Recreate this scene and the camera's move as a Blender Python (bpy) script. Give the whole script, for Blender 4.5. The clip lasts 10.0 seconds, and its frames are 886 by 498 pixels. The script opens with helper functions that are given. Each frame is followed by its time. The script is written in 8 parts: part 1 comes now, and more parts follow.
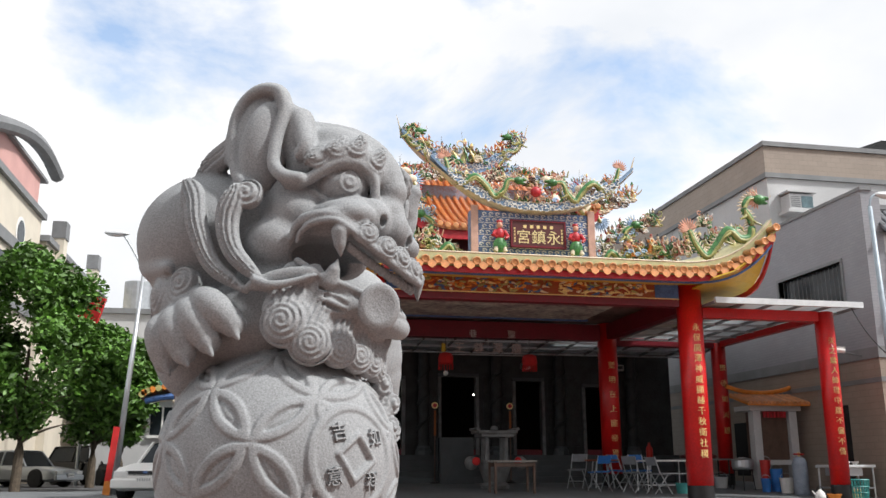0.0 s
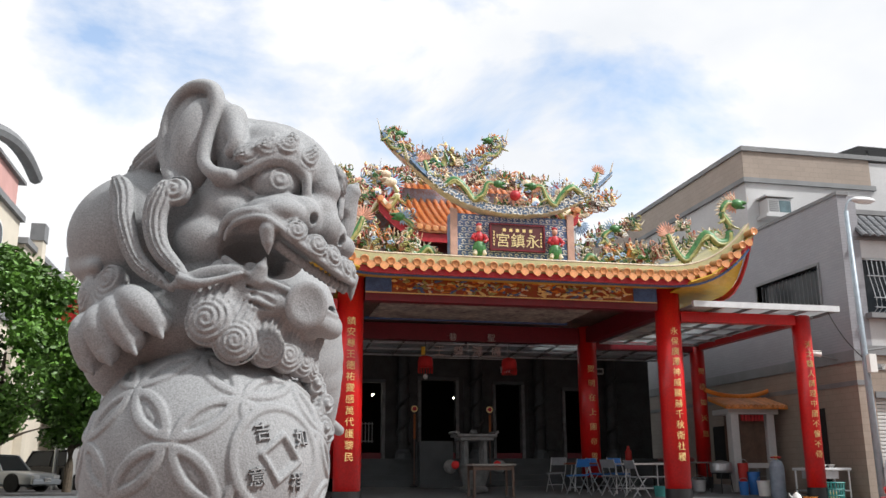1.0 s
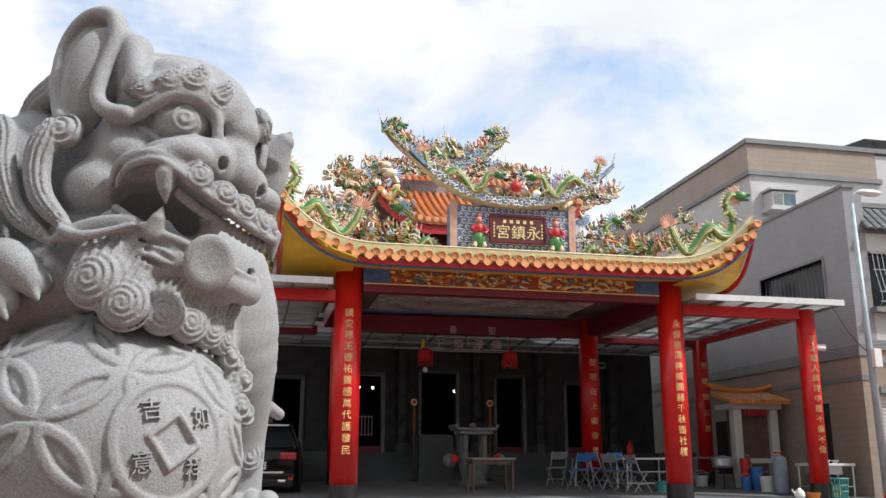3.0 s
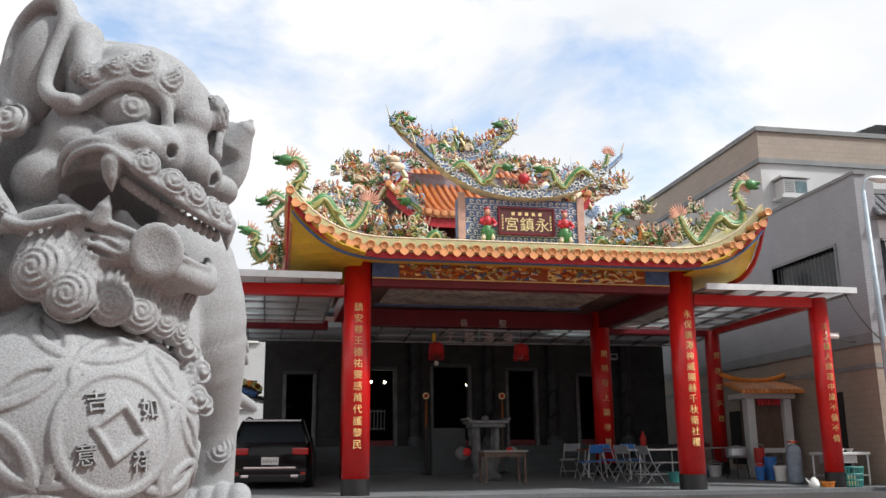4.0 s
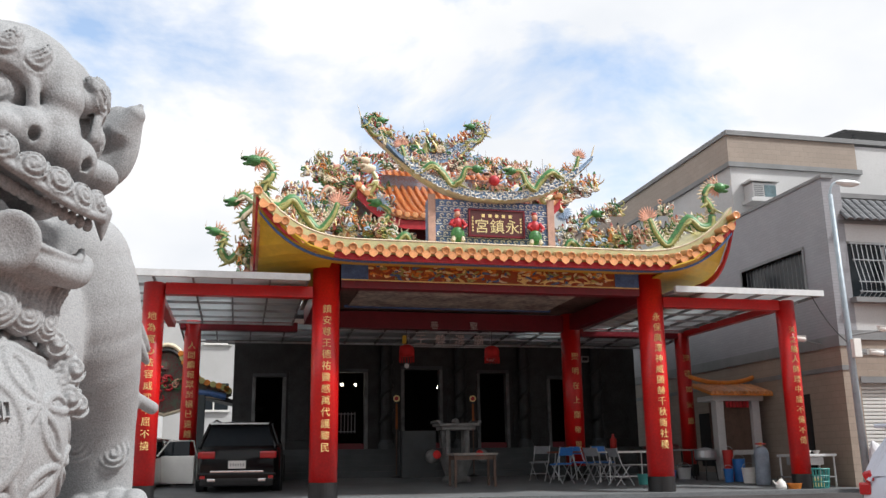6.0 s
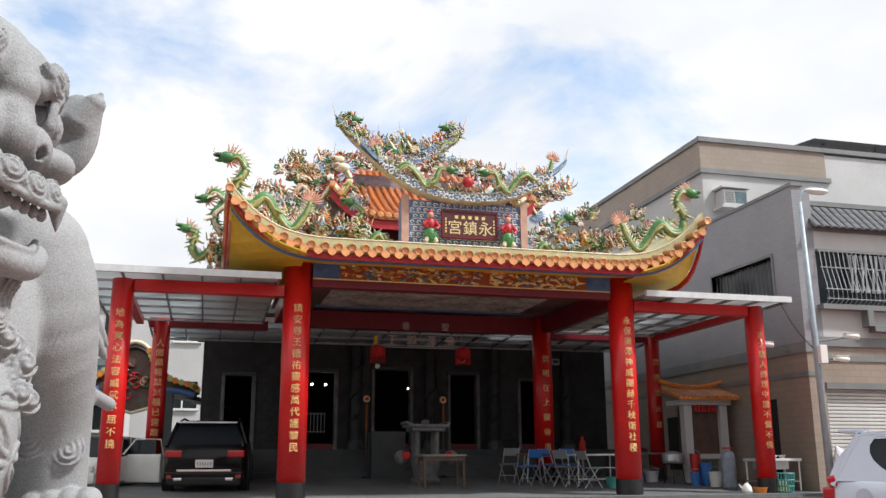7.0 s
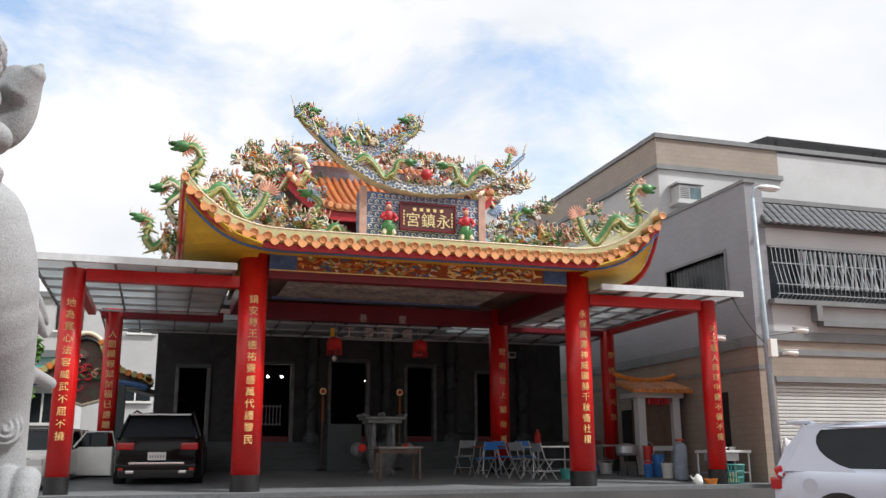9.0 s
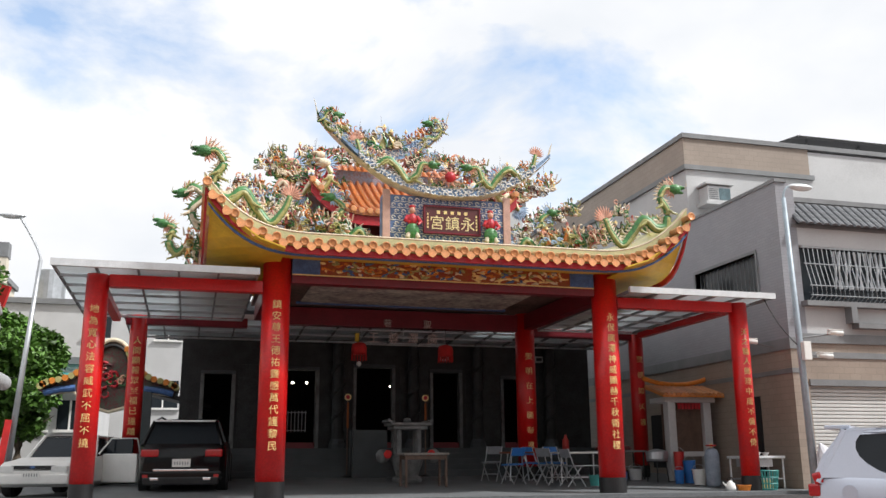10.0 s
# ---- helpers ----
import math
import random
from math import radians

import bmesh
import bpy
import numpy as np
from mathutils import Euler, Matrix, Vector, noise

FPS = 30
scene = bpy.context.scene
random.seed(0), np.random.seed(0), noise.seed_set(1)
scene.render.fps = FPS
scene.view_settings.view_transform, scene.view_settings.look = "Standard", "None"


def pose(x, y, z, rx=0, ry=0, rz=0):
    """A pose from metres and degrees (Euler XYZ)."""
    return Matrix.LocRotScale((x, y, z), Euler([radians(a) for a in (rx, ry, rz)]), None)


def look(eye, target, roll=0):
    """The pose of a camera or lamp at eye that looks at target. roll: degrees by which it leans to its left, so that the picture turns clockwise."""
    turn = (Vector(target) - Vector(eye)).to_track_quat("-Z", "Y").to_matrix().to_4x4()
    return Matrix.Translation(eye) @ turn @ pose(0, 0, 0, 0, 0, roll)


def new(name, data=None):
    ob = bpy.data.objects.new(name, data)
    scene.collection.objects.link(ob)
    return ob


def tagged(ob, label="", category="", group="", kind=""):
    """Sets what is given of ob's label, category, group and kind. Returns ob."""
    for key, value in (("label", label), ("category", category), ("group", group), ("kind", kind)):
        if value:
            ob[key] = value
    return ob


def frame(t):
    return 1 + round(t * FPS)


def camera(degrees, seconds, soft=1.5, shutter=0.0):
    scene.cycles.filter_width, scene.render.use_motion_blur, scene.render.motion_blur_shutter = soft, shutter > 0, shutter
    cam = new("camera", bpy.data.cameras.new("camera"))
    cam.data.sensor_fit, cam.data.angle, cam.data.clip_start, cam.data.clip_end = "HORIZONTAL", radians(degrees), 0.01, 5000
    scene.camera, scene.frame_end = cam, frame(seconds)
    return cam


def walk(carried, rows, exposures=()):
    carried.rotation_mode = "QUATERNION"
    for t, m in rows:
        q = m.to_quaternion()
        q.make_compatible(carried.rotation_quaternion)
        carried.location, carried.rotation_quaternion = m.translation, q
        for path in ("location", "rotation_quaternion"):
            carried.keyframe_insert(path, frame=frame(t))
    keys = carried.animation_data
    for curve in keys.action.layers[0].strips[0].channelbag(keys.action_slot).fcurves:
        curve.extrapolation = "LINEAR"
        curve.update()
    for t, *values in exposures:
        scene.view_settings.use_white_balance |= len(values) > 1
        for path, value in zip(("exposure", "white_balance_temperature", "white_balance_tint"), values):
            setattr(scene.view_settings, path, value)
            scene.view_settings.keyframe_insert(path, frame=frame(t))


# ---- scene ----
cam = camera(53.0, 10.0)
PATH = [
    (0, (0.16, -1.058, 0.694), (0.542, 0.847, 1.168), -0.1),
    (0.5, (0.214, -1.072, 0.689), (0.604, 0.83, 1.169), -0.0),
    (1, (0.254, -1.062, 0.688), (0.672, 0.834, 1.17), -0.2),
    (1.5, (0.293, -0.995, 0.684), (0.721, 0.898, 1.167), -0.4),
    (2, (0.332, -0.912, 0.683), (0.765, 0.981, 1.16), -0.1),
    (2.5, (0.361, -0.869, 0.679), (0.8, 1.024, 1.151), -0.2),
    (3, (0.414, -0.859, 0.677), (0.822, 1.042, 1.147), 0.1),
    (4.5, (0.546, -0.834, 0.668), (0.922, 1.077, 1.122), -0.7),
    (5, (0.588, -0.812, 0.672), (0.97, 1.095, 1.135), -0.6),
    (5.5, (0.626, -0.802, 0.671), (1.032, 1.1, 1.135), -0.7),
    (7, (0.667, -0.78, 0.669), (1.158, 1.102, 1.133), -0.2),
    (7.5, (0.677, -0.738, 0.67), (1.208, 1.133, 1.138), 0.3),
    (8, (0.691, -0.661, 0.675), (1.261, 1.202, 1.129), 0.4),
    (8.5, (0.692, -0.757, 0.655), (1.279, 1.102, 1.099), -0.1),
    (9, (0.689, -0.781, 0.642), (1.270, 1.079, 1.092), -0.3),
    (9.5, (0.752, -0.649, 0.642), (1.301, 1.218, 1.101), -0.5),
    (10, (0.786, -0.547, 0.647), (1.311, 1.327, 1.11), -0.4),
]
walk(cam, [(t, look(eye, target, roll)) for t, eye, target, roll in PATH])

# ---- world, sun and exposure ----
SUN_TO = Vector((0.66, -0.38, 0.84)).normalized()
scene.view_settings.exposure = 0.0
sky_world = bpy.data.worlds.new("sky")
scene.world = sky_world
sky_world.use_nodes = True
wn, wl = sky_world.node_tree.nodes, sky_world.node_tree.links
wn.clear()
w_out = wn.new("ShaderNodeOutputWorld")
w_bg = wn.new("ShaderNodeBackground")
w_sky = wn.new("ShaderNodeTexSky")
w_sky.sky_type = "NISHITA"
w_sky.sun_disc = False
w_sky.sun_elevation = math.asin(SUN_TO.z)
w_sky.sun_rotation = math.atan2(SUN_TO.x, SUN_TO.y)
w_sky.air_density, w_sky.dust_density = 1.3, 1.2
w_co = wn.new("ShaderNodeTexCoord")
w_map = wn.new("ShaderNodeMapping")
w_map.inputs["Scale"].default_value = (1.0, 1.0, 1.7)
w_map.inputs["Location"].default_value = (0.35, 0.1, 0.22)
w_noise = wn.new("ShaderNodeTexNoise")
w_noise.inputs["Scale"].default_value = 3.6
w_noise.inputs["Detail"].default_value = 9.0
w_noise.inputs["Roughness"].default_value = 0.55
w_noise.inputs["Distortion"].default_value = 0.25
w_ramp = wn.new("ShaderNodeValToRGB")
w_ramp.color_ramp.elements[0].position, w_ramp.color_ramp.elements[1].position = 0.34, 0.50
w_ramp.color_ramp.elements[0].color = (0.16, 0.16, 0.16, 1)
w_mix = wn.new("ShaderNodeMix")
w_mix.data_type = "RGBA"
w_shade = wn.new("ShaderNodeTexNoise")
w_shade.inputs["Scale"].default_value = 2.3
w_shade.inputs["Detail"].default_value = 6.0
w_cloud = wn.new("ShaderNodeMix")
w_cloud.data_type = "RGBA"
w_cloud.inputs["A"].default_value = (9.3, 9.7, 10.3, 1)
w_cloud.inputs["B"].default_value = (11.6, 11.6, 11.7, 1)
w_cr = wn.new("ShaderNodeMapRange")
w_cr.inputs["From Min"].default_value, w_cr.inputs["From Max"].default_value = 0.36, 0.56
wl.new(w_co.outputs["Generated"], w_map.inputs["Vector"])
wl.new(w_map.outputs["Vector"], w_noise.inputs["Vector"])
wl.new(w_map.outputs["Vector"], w_shade.inputs["Vector"])
# broad breaks in the cloud cover
w_last = w_noise.outputs["Fac"]
for gap, inner, outer, deep in (((0.30, 0.86, 0.44), 0.996, 0.965, 0.09), ((-0.12, 0.87, 0.49), 0.997, 0.985, 0.14), ((0.05, 0.88, 0.50), 0.998, 0.98, 0.04)):
    w_dot = wn.new("ShaderNodeVectorMath")
    w_dot.operation = "DOT_PRODUCT"
    w_dot.inputs[1].default_value = Vector(gap).normalized()
    wl.new(w_co.outputs["Generated"], w_dot.inputs[0])
    w_rng = wn.new("ShaderNodeMapRange")
    w_rng.interpolation_type = "SMOOTHSTEP"
    w_rng.inputs["From Min"].default_value, w_rng.inputs["From Max"].default_value = outer, inner
    w_rng.inputs["To Min"].default_value, w_rng.inputs["To Max"].default_value = 0.0, deep
    wl.new(w_dot.outputs["Value"], w_rng.inputs["Value"])
    w_sub = wn.new("ShaderNodeMath")
    w_sub.operation = "SUBTRACT"
    wl.new(w_last, w_sub.inputs[0])
    wl.new(w_rng.outputs["Result"], w_sub.inputs[1])
    w_last = w_sub.outputs[0]
w_lift = wn.new("ShaderNodeMath")
w_lift.operation = "ADD"
w_lift.inputs[1].default_value = 0.125
wl.new(w_last, w_lift.inputs[0])
wl.new(w_lift.outputs[0], w_ramp.inputs["Fac"])
wl.new(w_shade.outputs["Fac"], w_cr.inputs["Value"])
wl.new(w_cr.outputs["Result"], w_cloud.inputs["Factor"])
wl.new(w_ramp.outputs["Color"], w_mix.inputs["Factor"])
w_gain = wn.new("ShaderNodeVectorMath")
w_gain.operation = "MULTIPLY"
w_gain.inputs[1].default_value = (2.3, 2.45, 2.6)
wl.new(w_sky.outputs["Color"], w_gain.inputs[0])
wl.new(w_gain.outputs["Vector"], w_mix.inputs["A"])
wl.new(w_cloud.outputs["Result"], w_mix.inputs["B"])
wl.new(w_mix.outputs["Result"], w_bg.inputs["Color"])
w_bg.inputs["Strength"].default_value = 0.092
wl.new(w_bg.outputs["Background"], w_out.inputs["Surface"])

sun = new("sun", bpy.data.lights.new("sun", "SUN"))
sun.data.energy, sun.data.angle, sun.data.color = 4.5, radians(4.0), (1.0, 0.982, 0.96)
sun.matrix_world = look(SUN_TO * 60, (0, 0, 0))


# ---- materials ----
def material(name, colour, rough=0.6, metal=0.0, vary=0.15, scale=6.0, fine=60.0, bump=0.1, second=None, coat=0.0, island=0.0, obj_vary=0.0, spots=None):
    """A surface with stains at one scale and grain at a finer one."""
    m = bpy.data.materials.new(name)
    m.use_nodes = True
    n, l = m.node_tree.nodes, m.node_tree.links
    b = n["Principled BSDF"]
    b.inputs["Roughness"].default_value, b.inputs["Metallic"].default_value = rough, metal
    b.inputs["Coat Weight"].default_value = coat
    co = n.new("ShaderNodeTexCoord")
    big, small = n.new("ShaderNodeTexNoise"), n.new("ShaderNodeTexNoise")
    big.inputs["Scale"].default_value, small.inputs["Scale"].default_value = scale, fine
    big.inputs["Detail"].default_value, small.inputs["Detail"].default_value = 5.0, 3.0
    l.new(co.outputs["Object"], big.inputs["Vector"])
    l.new(co.outputs["Object"], small.inputs["Vector"])
    mix = n.new("ShaderNodeMix")
    mix.data_type = "RGBA"
    dark = second or tuple(c * (1 - 2.2 * vary) for c in colour)
    light = tuple(min(1, c * (1 + vary)) for c in colour)
    mix.inputs["A"].default_value, mix.inputs["B"].default_value = (*dark, 1), (*light, 1)
    add = n.new("ShaderNodeMath")
    add.operation = "MULTIPLY_ADD"
    add.inputs[1].default_value, add.inputs[2].default_value = 0.5, 0.0
    l.new(small.outputs["Fac"], add.inputs[0])
    tot = n.new("ShaderNodeMath")
    tot.operation = "MULTIPLY_ADD"
    tot.inputs[1].default_value = 0.5
    l.new(big.outputs["Fac"], tot.inputs[0])
    l.new(add.outputs[0], tot.inputs[2])
    rng = n.new("ShaderNodeMapRange")
    rng.inputs["From Min"].default_value, rng.inputs["From Max"].default_value = 0.36, 0.62
    l.new(tot.outputs[0], rng.inputs["Value"])
    l.new(rng.outputs["Result"], mix.inputs["Factor"])
    out = mix.outputs["Result"]
    if island or obj_vary:
        src = n.new("ShaderNodeNewGeometry").outputs["Random Per Island"] if island else n.new("ShaderNodeObjectInfo").outputs["Random"]
        hsv = n.new("ShaderNodeHueSaturation")
        mr = n.new("ShaderNodeMapRange")
        k = island or obj_vary
        mr.inputs["To Min"].default_value, mr.inputs["To Max"].default_value = 1 - k, 1 + k
        l.new(src, mr.inputs["Value"])
        l.new(mr.outputs["Result"], hsv.inputs["Value"])
        l.new(out, hsv.inputs["Color"])
        out = hsv.outputs["Color"]
    l.new(out, b.inputs["Base Color"])
    if bump:
        bp = n.new("ShaderNodeBump")
        bp.inputs["Strength"].default_value, bp.inputs["Distance"].default_value = bump, 0.01
        l.new(small.outputs["Fac"], bp.inputs["Height"])
        l.new(bp.outputs["Normal"], b.inputs["Normal"])
    return m


def granite():
    """Light grey granite: dark and pale crystals, soft weather stains."""
    m = material("granite", (0.312, 0.322, 0.330), rough=0.78, vary=0.10, scale=4.0, fine=300.0, bump=0.16)
    n, l = m.node_tree.nodes, m.node_tree.links
    b = n["Principled BSDF"]
    src = b.inputs["Base Color"].links[0].from_socket
    co = n.new("ShaderNodeTexCoord")
    vor = n.new("ShaderNodeTexVoronoi")
    vor.inputs["Scale"].default_value = 700.0
    l.new(co.outputs["Object"], vor.inputs["Vector"])
    ramp = n.new("ShaderNodeValToRGB")
    e = ramp.color_ramp.elements
    e[0].position, e[0].color = 0.0, (0.42, 0.42, 0.43, 1)
    e[1].position, e[1].color = 0.62, (1.12, 1.12, 1.12, 1)
    sep = n.new("ShaderNodeSeparateColor")
    l.new(vor.outputs["Color"], sep.inputs["Color"])
    l.new(sep.outputs["Red"], ramp.inputs["Fac"])
    mul = n.new("ShaderNodeMix")
    mul.data_type, mul.blend_type = "RGBA", "MULTIPLY"
    mul.inputs["Factor"].default_value = 0.46
    l.new(src, mul.inputs["A"])
    l.new(ramp.outputs["Color"], mul.inputs["B"])
    l.new(mul.outputs["Result"], b.inputs["Base Color"])
    return m


def glass_mat(name, colour=(0.02, 0.025, 0.03), rough=0.05):
    m = material(name, colour, rough=rough, vary=0.05, bump=0.0)
    m.node_tree.nodes["Principled BSDF"].inputs["Specular IOR Level"].default_value = 0.2
    return m


def glow(name, colour, strength):
    m = bpy.data.materials.new(name)
    m.use_nodes = True
    b = m.node_tree.nodes["Principled BSDF"]
    b.inputs["Base Color"].default_value = (*colour, 1)
    b.inputs["Emission Color"].default_value = (*colour, 1)
    b.inputs["Emission Strength"].default_value = strength
    return m


def sheet_mat(name, colour):
    """A translucent roofing sheet."""
    m = material(name, colour, rough=0.5, vary=0.08, scale=1.2, fine=9.0, bump=0.05)
    n, l = m.node_tree.nodes, m.node_tree.links
    b = n["Principled BSDF"]
    tr = n.new("ShaderNodeBsdfTranslucent")
    tr.inputs["Color"].default_value = (0.66, 0.70, 0.71, 1)
    ms = n.new("ShaderNodeMixShader")
    ms.inputs["Fac"].default_value = 0.50
    l.new(b.outputs["BSDF"], ms.inputs[1])
    l.new(tr.outputs["BSDF"], ms.inputs[2])
    l.new(ms.outputs["Shader"], n["Material Output"].inputs["Surface"])
    return m


GRANITE = granite()
RED = material("red_lacquer", (0.60, 0.010, 0.010), rough=0.32, vary=0.10, scale=1.5, fine=25.0, bump=0.02, coat=0.1)
# dark red trim, and red beams with the portico's shade put into the colour
DARKSHADERED = material("dark_red_and_shaded_red", (0.17, 0.006, 0.016), rough=0.4, vary=0.12, scale=2.0, fine=20.0, bump=0.02)
BLACK = material("black_paint", (0.012, 0.012, 0.013), rough=0.45, vary=0.2, bump=0.03)
GOLD = material("gold_paint", (0.86, 0.66, 0.28), rough=0.4, vary=0.1, bump=0.02)
TILE = material("orange_glaze", (0.68, 0.29, 0.11), rough=0.28, vary=0.14, scale=5.0, fine=40.0, bump=0.05, coat=0.3, obj_vary=0.12)
TILES = material("orange_glaze_joined", (0.55, 0.17, 0.045), rough=0.3, vary=0.16, scale=5.0, fine=40.0, bump=0.05, coat=0.3, island=0.15)
OLIVE = material("olive_glaze", (0.45, 0.40, 0.16), rough=0.35, vary=0.14, bump=0.04)
YELLOW = material("yellow_paint", (0.66, 0.42, 0.03), rough=0.5, vary=0.08, bump=0.02)
BLUE = material("blue_paint", (0.07, 0.15, 0.36), rough=0.45, vary=0.2, scale=9.0, bump=0.05)
PALEBLUE = material("pale_blue_paint", (0.36, 0.50, 0.68), rough=0.5, vary=0.15, bump=0.05)
GREEN = material("green_paint", (0.055, 0.185, 0.055), rough=0.4, vary=0.25, scale=14.0, bump=0.1, island=0.3)
LIME = material("lime_paint", (0.38, 0.36, 0.13), rough=0.4, vary=0.2, scale=14.0, bump=0.1, island=0.2)
DUSTY = material("dusty_red_glaze", (0.34, 0.075, 0.055), rough=0.5, vary=0.2, bump=0.05, island=0.2)
UMBER = material("umber_shadow_glaze", (0.10, 0.065, 0.045), rough=0.5, vary=0.2, bump=0.05, island=0.2)
RIDGEBLUE = material("ridge_blue_glaze", (0.20, 0.31, 0.47), rough=0.45, vary=0.3, scale=9.0, bump=0.1)
CREAM = material("cream_paint", (0.74, 0.63, 0.46), rough=0.5, vary=0.15, bump=0.05, island=0.15)
PINK = material("pink_paint", (0.66, 0.34, 0.24), rough=0.5, vary=0.15, bump=0.05, island=0.2)
ORANGE = material("orange_paint", (0.68, 0.22, 0.03), rough=0.45, vary=0.15, bump=0.05)
CRIMSON = material("crimson_paint", (0.50, 0.02, 0.03), rough=0.45, vary=0.15, bump=0.05)
MAROON = material("maroon_board", (0.10, 0.022, 0.022), rough=0.4, vary=0.12, bump=0.03)
WHITE = material("white_paint", (0.78, 0.77, 0.74), rough=0.55, vary=0.06, scale=2.0, bump=0.04)
# carved hall stone, its colour lowered to hold the shade under the roofs
SHADESTONE = material("shade_darkened_carved_stone", (0.028, 0.030, 0.031), rough=0.6, vary=0.3, scale=3.0, fine=28.0, bump=0.6)
STEPSTONE = material("grey_step_stone", (0.062, 0.072, 0.076), rough=0.6, vary=0.14, scale=2.0, fine=90.0, bump=0.15)
BURNERSTONE = material("pale_carved_stone", (0.17, 0.175, 0.175), rough=0.65, vary=0.22, scale=5.0, fine=60.0, bump=0.5)
CONCRETE = material("forecourt_concrete", (0.140, 0.149, 0.155), rough=0.8, vary=0.14, scale=0.8, fine=30.0, bump=0.2)
PAVER = material("red_brown_paving", (0.30, 0.17, 0.13), rough=0.8, vary=0.2, scale=1.0, fine=26.0, bump=0.3, obj_vary=0.16)
ASPHALT = material("asphalt", (0.075, 0.075, 0.078), rough=0.9, vary=0.2, scale=0.7, fine=120.0, bump=0.4)
STEEL = material("galvanised_steel", (0.50, 0.52, 0.54), rough=0.38, metal=0.75, vary=0.1, scale=3.0, bump=0.04)
ALU = material("aluminium_edge", (0.72, 0.74, 0.75), rough=0.4, metal=0.3, vary=0.06, bump=0.03)
SHEET = sheet_mat("frosted_roof_sheet", (0.76, 0.80, 0.82))
GREYTILE = material("grey_wall_tile", (0.36, 0.36, 0.375), rough=0.55, vary=0.07, scale=1.2, fine=50.0, bump=0.08, obj_vary=0.05)
BEIGETILE = material("beige_wall_tile", (0.55, 0.43, 0.33), rough=0.6, vary=0.10, scale=1.5, fine=40.0, bump=0.1, obj_vary=0.06)
PALEWALL = material("pale_plaster", (0.52, 0.52, 0.52), rough=0.8, vary=0.06, scale=0.9, fine=30.0, bump=0.08)
BANDGREY = material("grey_band_stone", (0.20, 0.205, 0.21), rough=0.6, vary=0.1, scale=2.0, bump=0.08)
ROOFGREY = material("dark_grey_roof_tile", (0.13, 0.135, 0.145), rough=0.45, vary=0.15, scale=3.0, bump=0.1, obj_vary=0.12)
DARKGLASS = glass_mat("dark_glass")
# near-black colour that stands in for the shade inside openings
SHADEBLACK = material("interior_shade_black", (0.012, 0.011, 0.011), rough=0.9, vary=0.2, bump=0.0)
SHUTTER = material("shutter_steel", (0.62, 0.62, 0.60), rough=0.5, vary=0.06, scale=2.0, bump=0.03)
CARWHITE = material("white_car_paint", (0.50, 0.55, 0.65), rough=0.22, vary=0.02, scale=2.0, bump=0.0, coat=0.6)
CARBLACK = material("black_car_paint", (0.004, 0.004, 0.005), rough=0.25, vary=0.05, bump=0.0, coat=0.15)
CARSILVER = material("silver_car_paint", (0.36, 0.38, 0.40), rough=0.3, metal=0.5, vary=0.03, bump=0.0, coat=0.5)
RUBBER = material("tyre_rubber", (0.02, 0.02, 0.021), rough=0.8, vary=0.15, bump=0.1)
CHROME = material("chrome_trim", (0.72, 0.72, 0.74), rough=0.15, metal=1.0, vary=0.03, bump=0.0)
TAILRED = material("tail_light_red", (0.45, 0.01, 0.015), rough=0.15, vary=0.1, bump=0.0, coat=0.6)
LAMPGLASS = material("lamp_glass", (0.7, 0.7, 0.68), rough=0.15, vary=0.05, bump=0.0, coat=0.4)
PLASTICBLUE = material("blue_plastic", (0.03, 0.16, 0.48), rough=0.4, vary=0.08, bump=0.02)
PLASTICRED = material("red_plastic", (0.5, 0.025, 0.02), rough=0.4, vary=0.08, bump=0.02)
TEAL = material("teal_plastic", (0.05, 0.28, 0.26), rough=0.45, vary=0.1, bump=0.02)
BARK = material("bark", (0.11, 0.085, 0.06), rough=0.9, vary=0.25, scale=8.0, fine=50.0, bump=0.8)
LEAF = material("leaf", (0.085, 0.19, 0.025), rough=0.5, vary=0.25, scale=1.0, fine=20.0, bump=0.0, island=0.45)
WOOD = material("brown_wood", (0.11, 0.065, 0.045), rough=0.55, vary=0.2, scale=4.0, fine=50.0, bump=0.1)
PINKWALL = material("pink_plaster", (0.60, 0.34, 0.31), rough=0.8, vary=0.07, scale=0.7, bump=0.06)
BEIGEWALL = material("beige_plaster", (0.64, 0.58, 0.48), rough=0.8, vary=0.07, scale=0.7, bump=0.06)
CLOTHRED = material("red_cloth", (0.55, 0.02, 0.02), rough=0.8, vary=0.1, bump=0.1)
BULB = glow("warm_bulb", (1.0, 0.9, 0.75), 12.0)
CARBLACK.node_tree.nodes["Principled BSDF"].inputs["Specular IOR Level"].default_value = 0.22
LEDGLASS = material("led_letters", (0.55, 0.45, 0.42), rough=0.5, vary=0.1, bump=0.0)


# ---- mesh helpers ----
def part(name, bm, mat, parent=None, label="", smooth=False):
    """Links a bmesh as one mesh object, under a thing or part if given."""
    me = bpy.data.meshes.new(name)
    if smooth:
        for f in bm.faces:
            f.smooth = True
    bm.to_mesh(me)
    bm.free()
    for m in (mat if isinstance(mat, (list, tuple)) else [mat]):
        me.materials.append(m)
    ob = new(name, me)
    if parent is not None:
        ob.parent = parent
    if label:
        ob["label"] = label
    return ob


def shared(name, me, parent, m):
    """One more object on a mesh that alike pieces share."""
    ob = new(name, me)
    ob.parent = parent
    ob.matrix_basis = m
    return ob


def thing(name, label, category, m=None, group="", kind=""):
    e = new(name)
    if m is not None:
        e.matrix_world = m
    return tagged(e, label, category, group, kind)


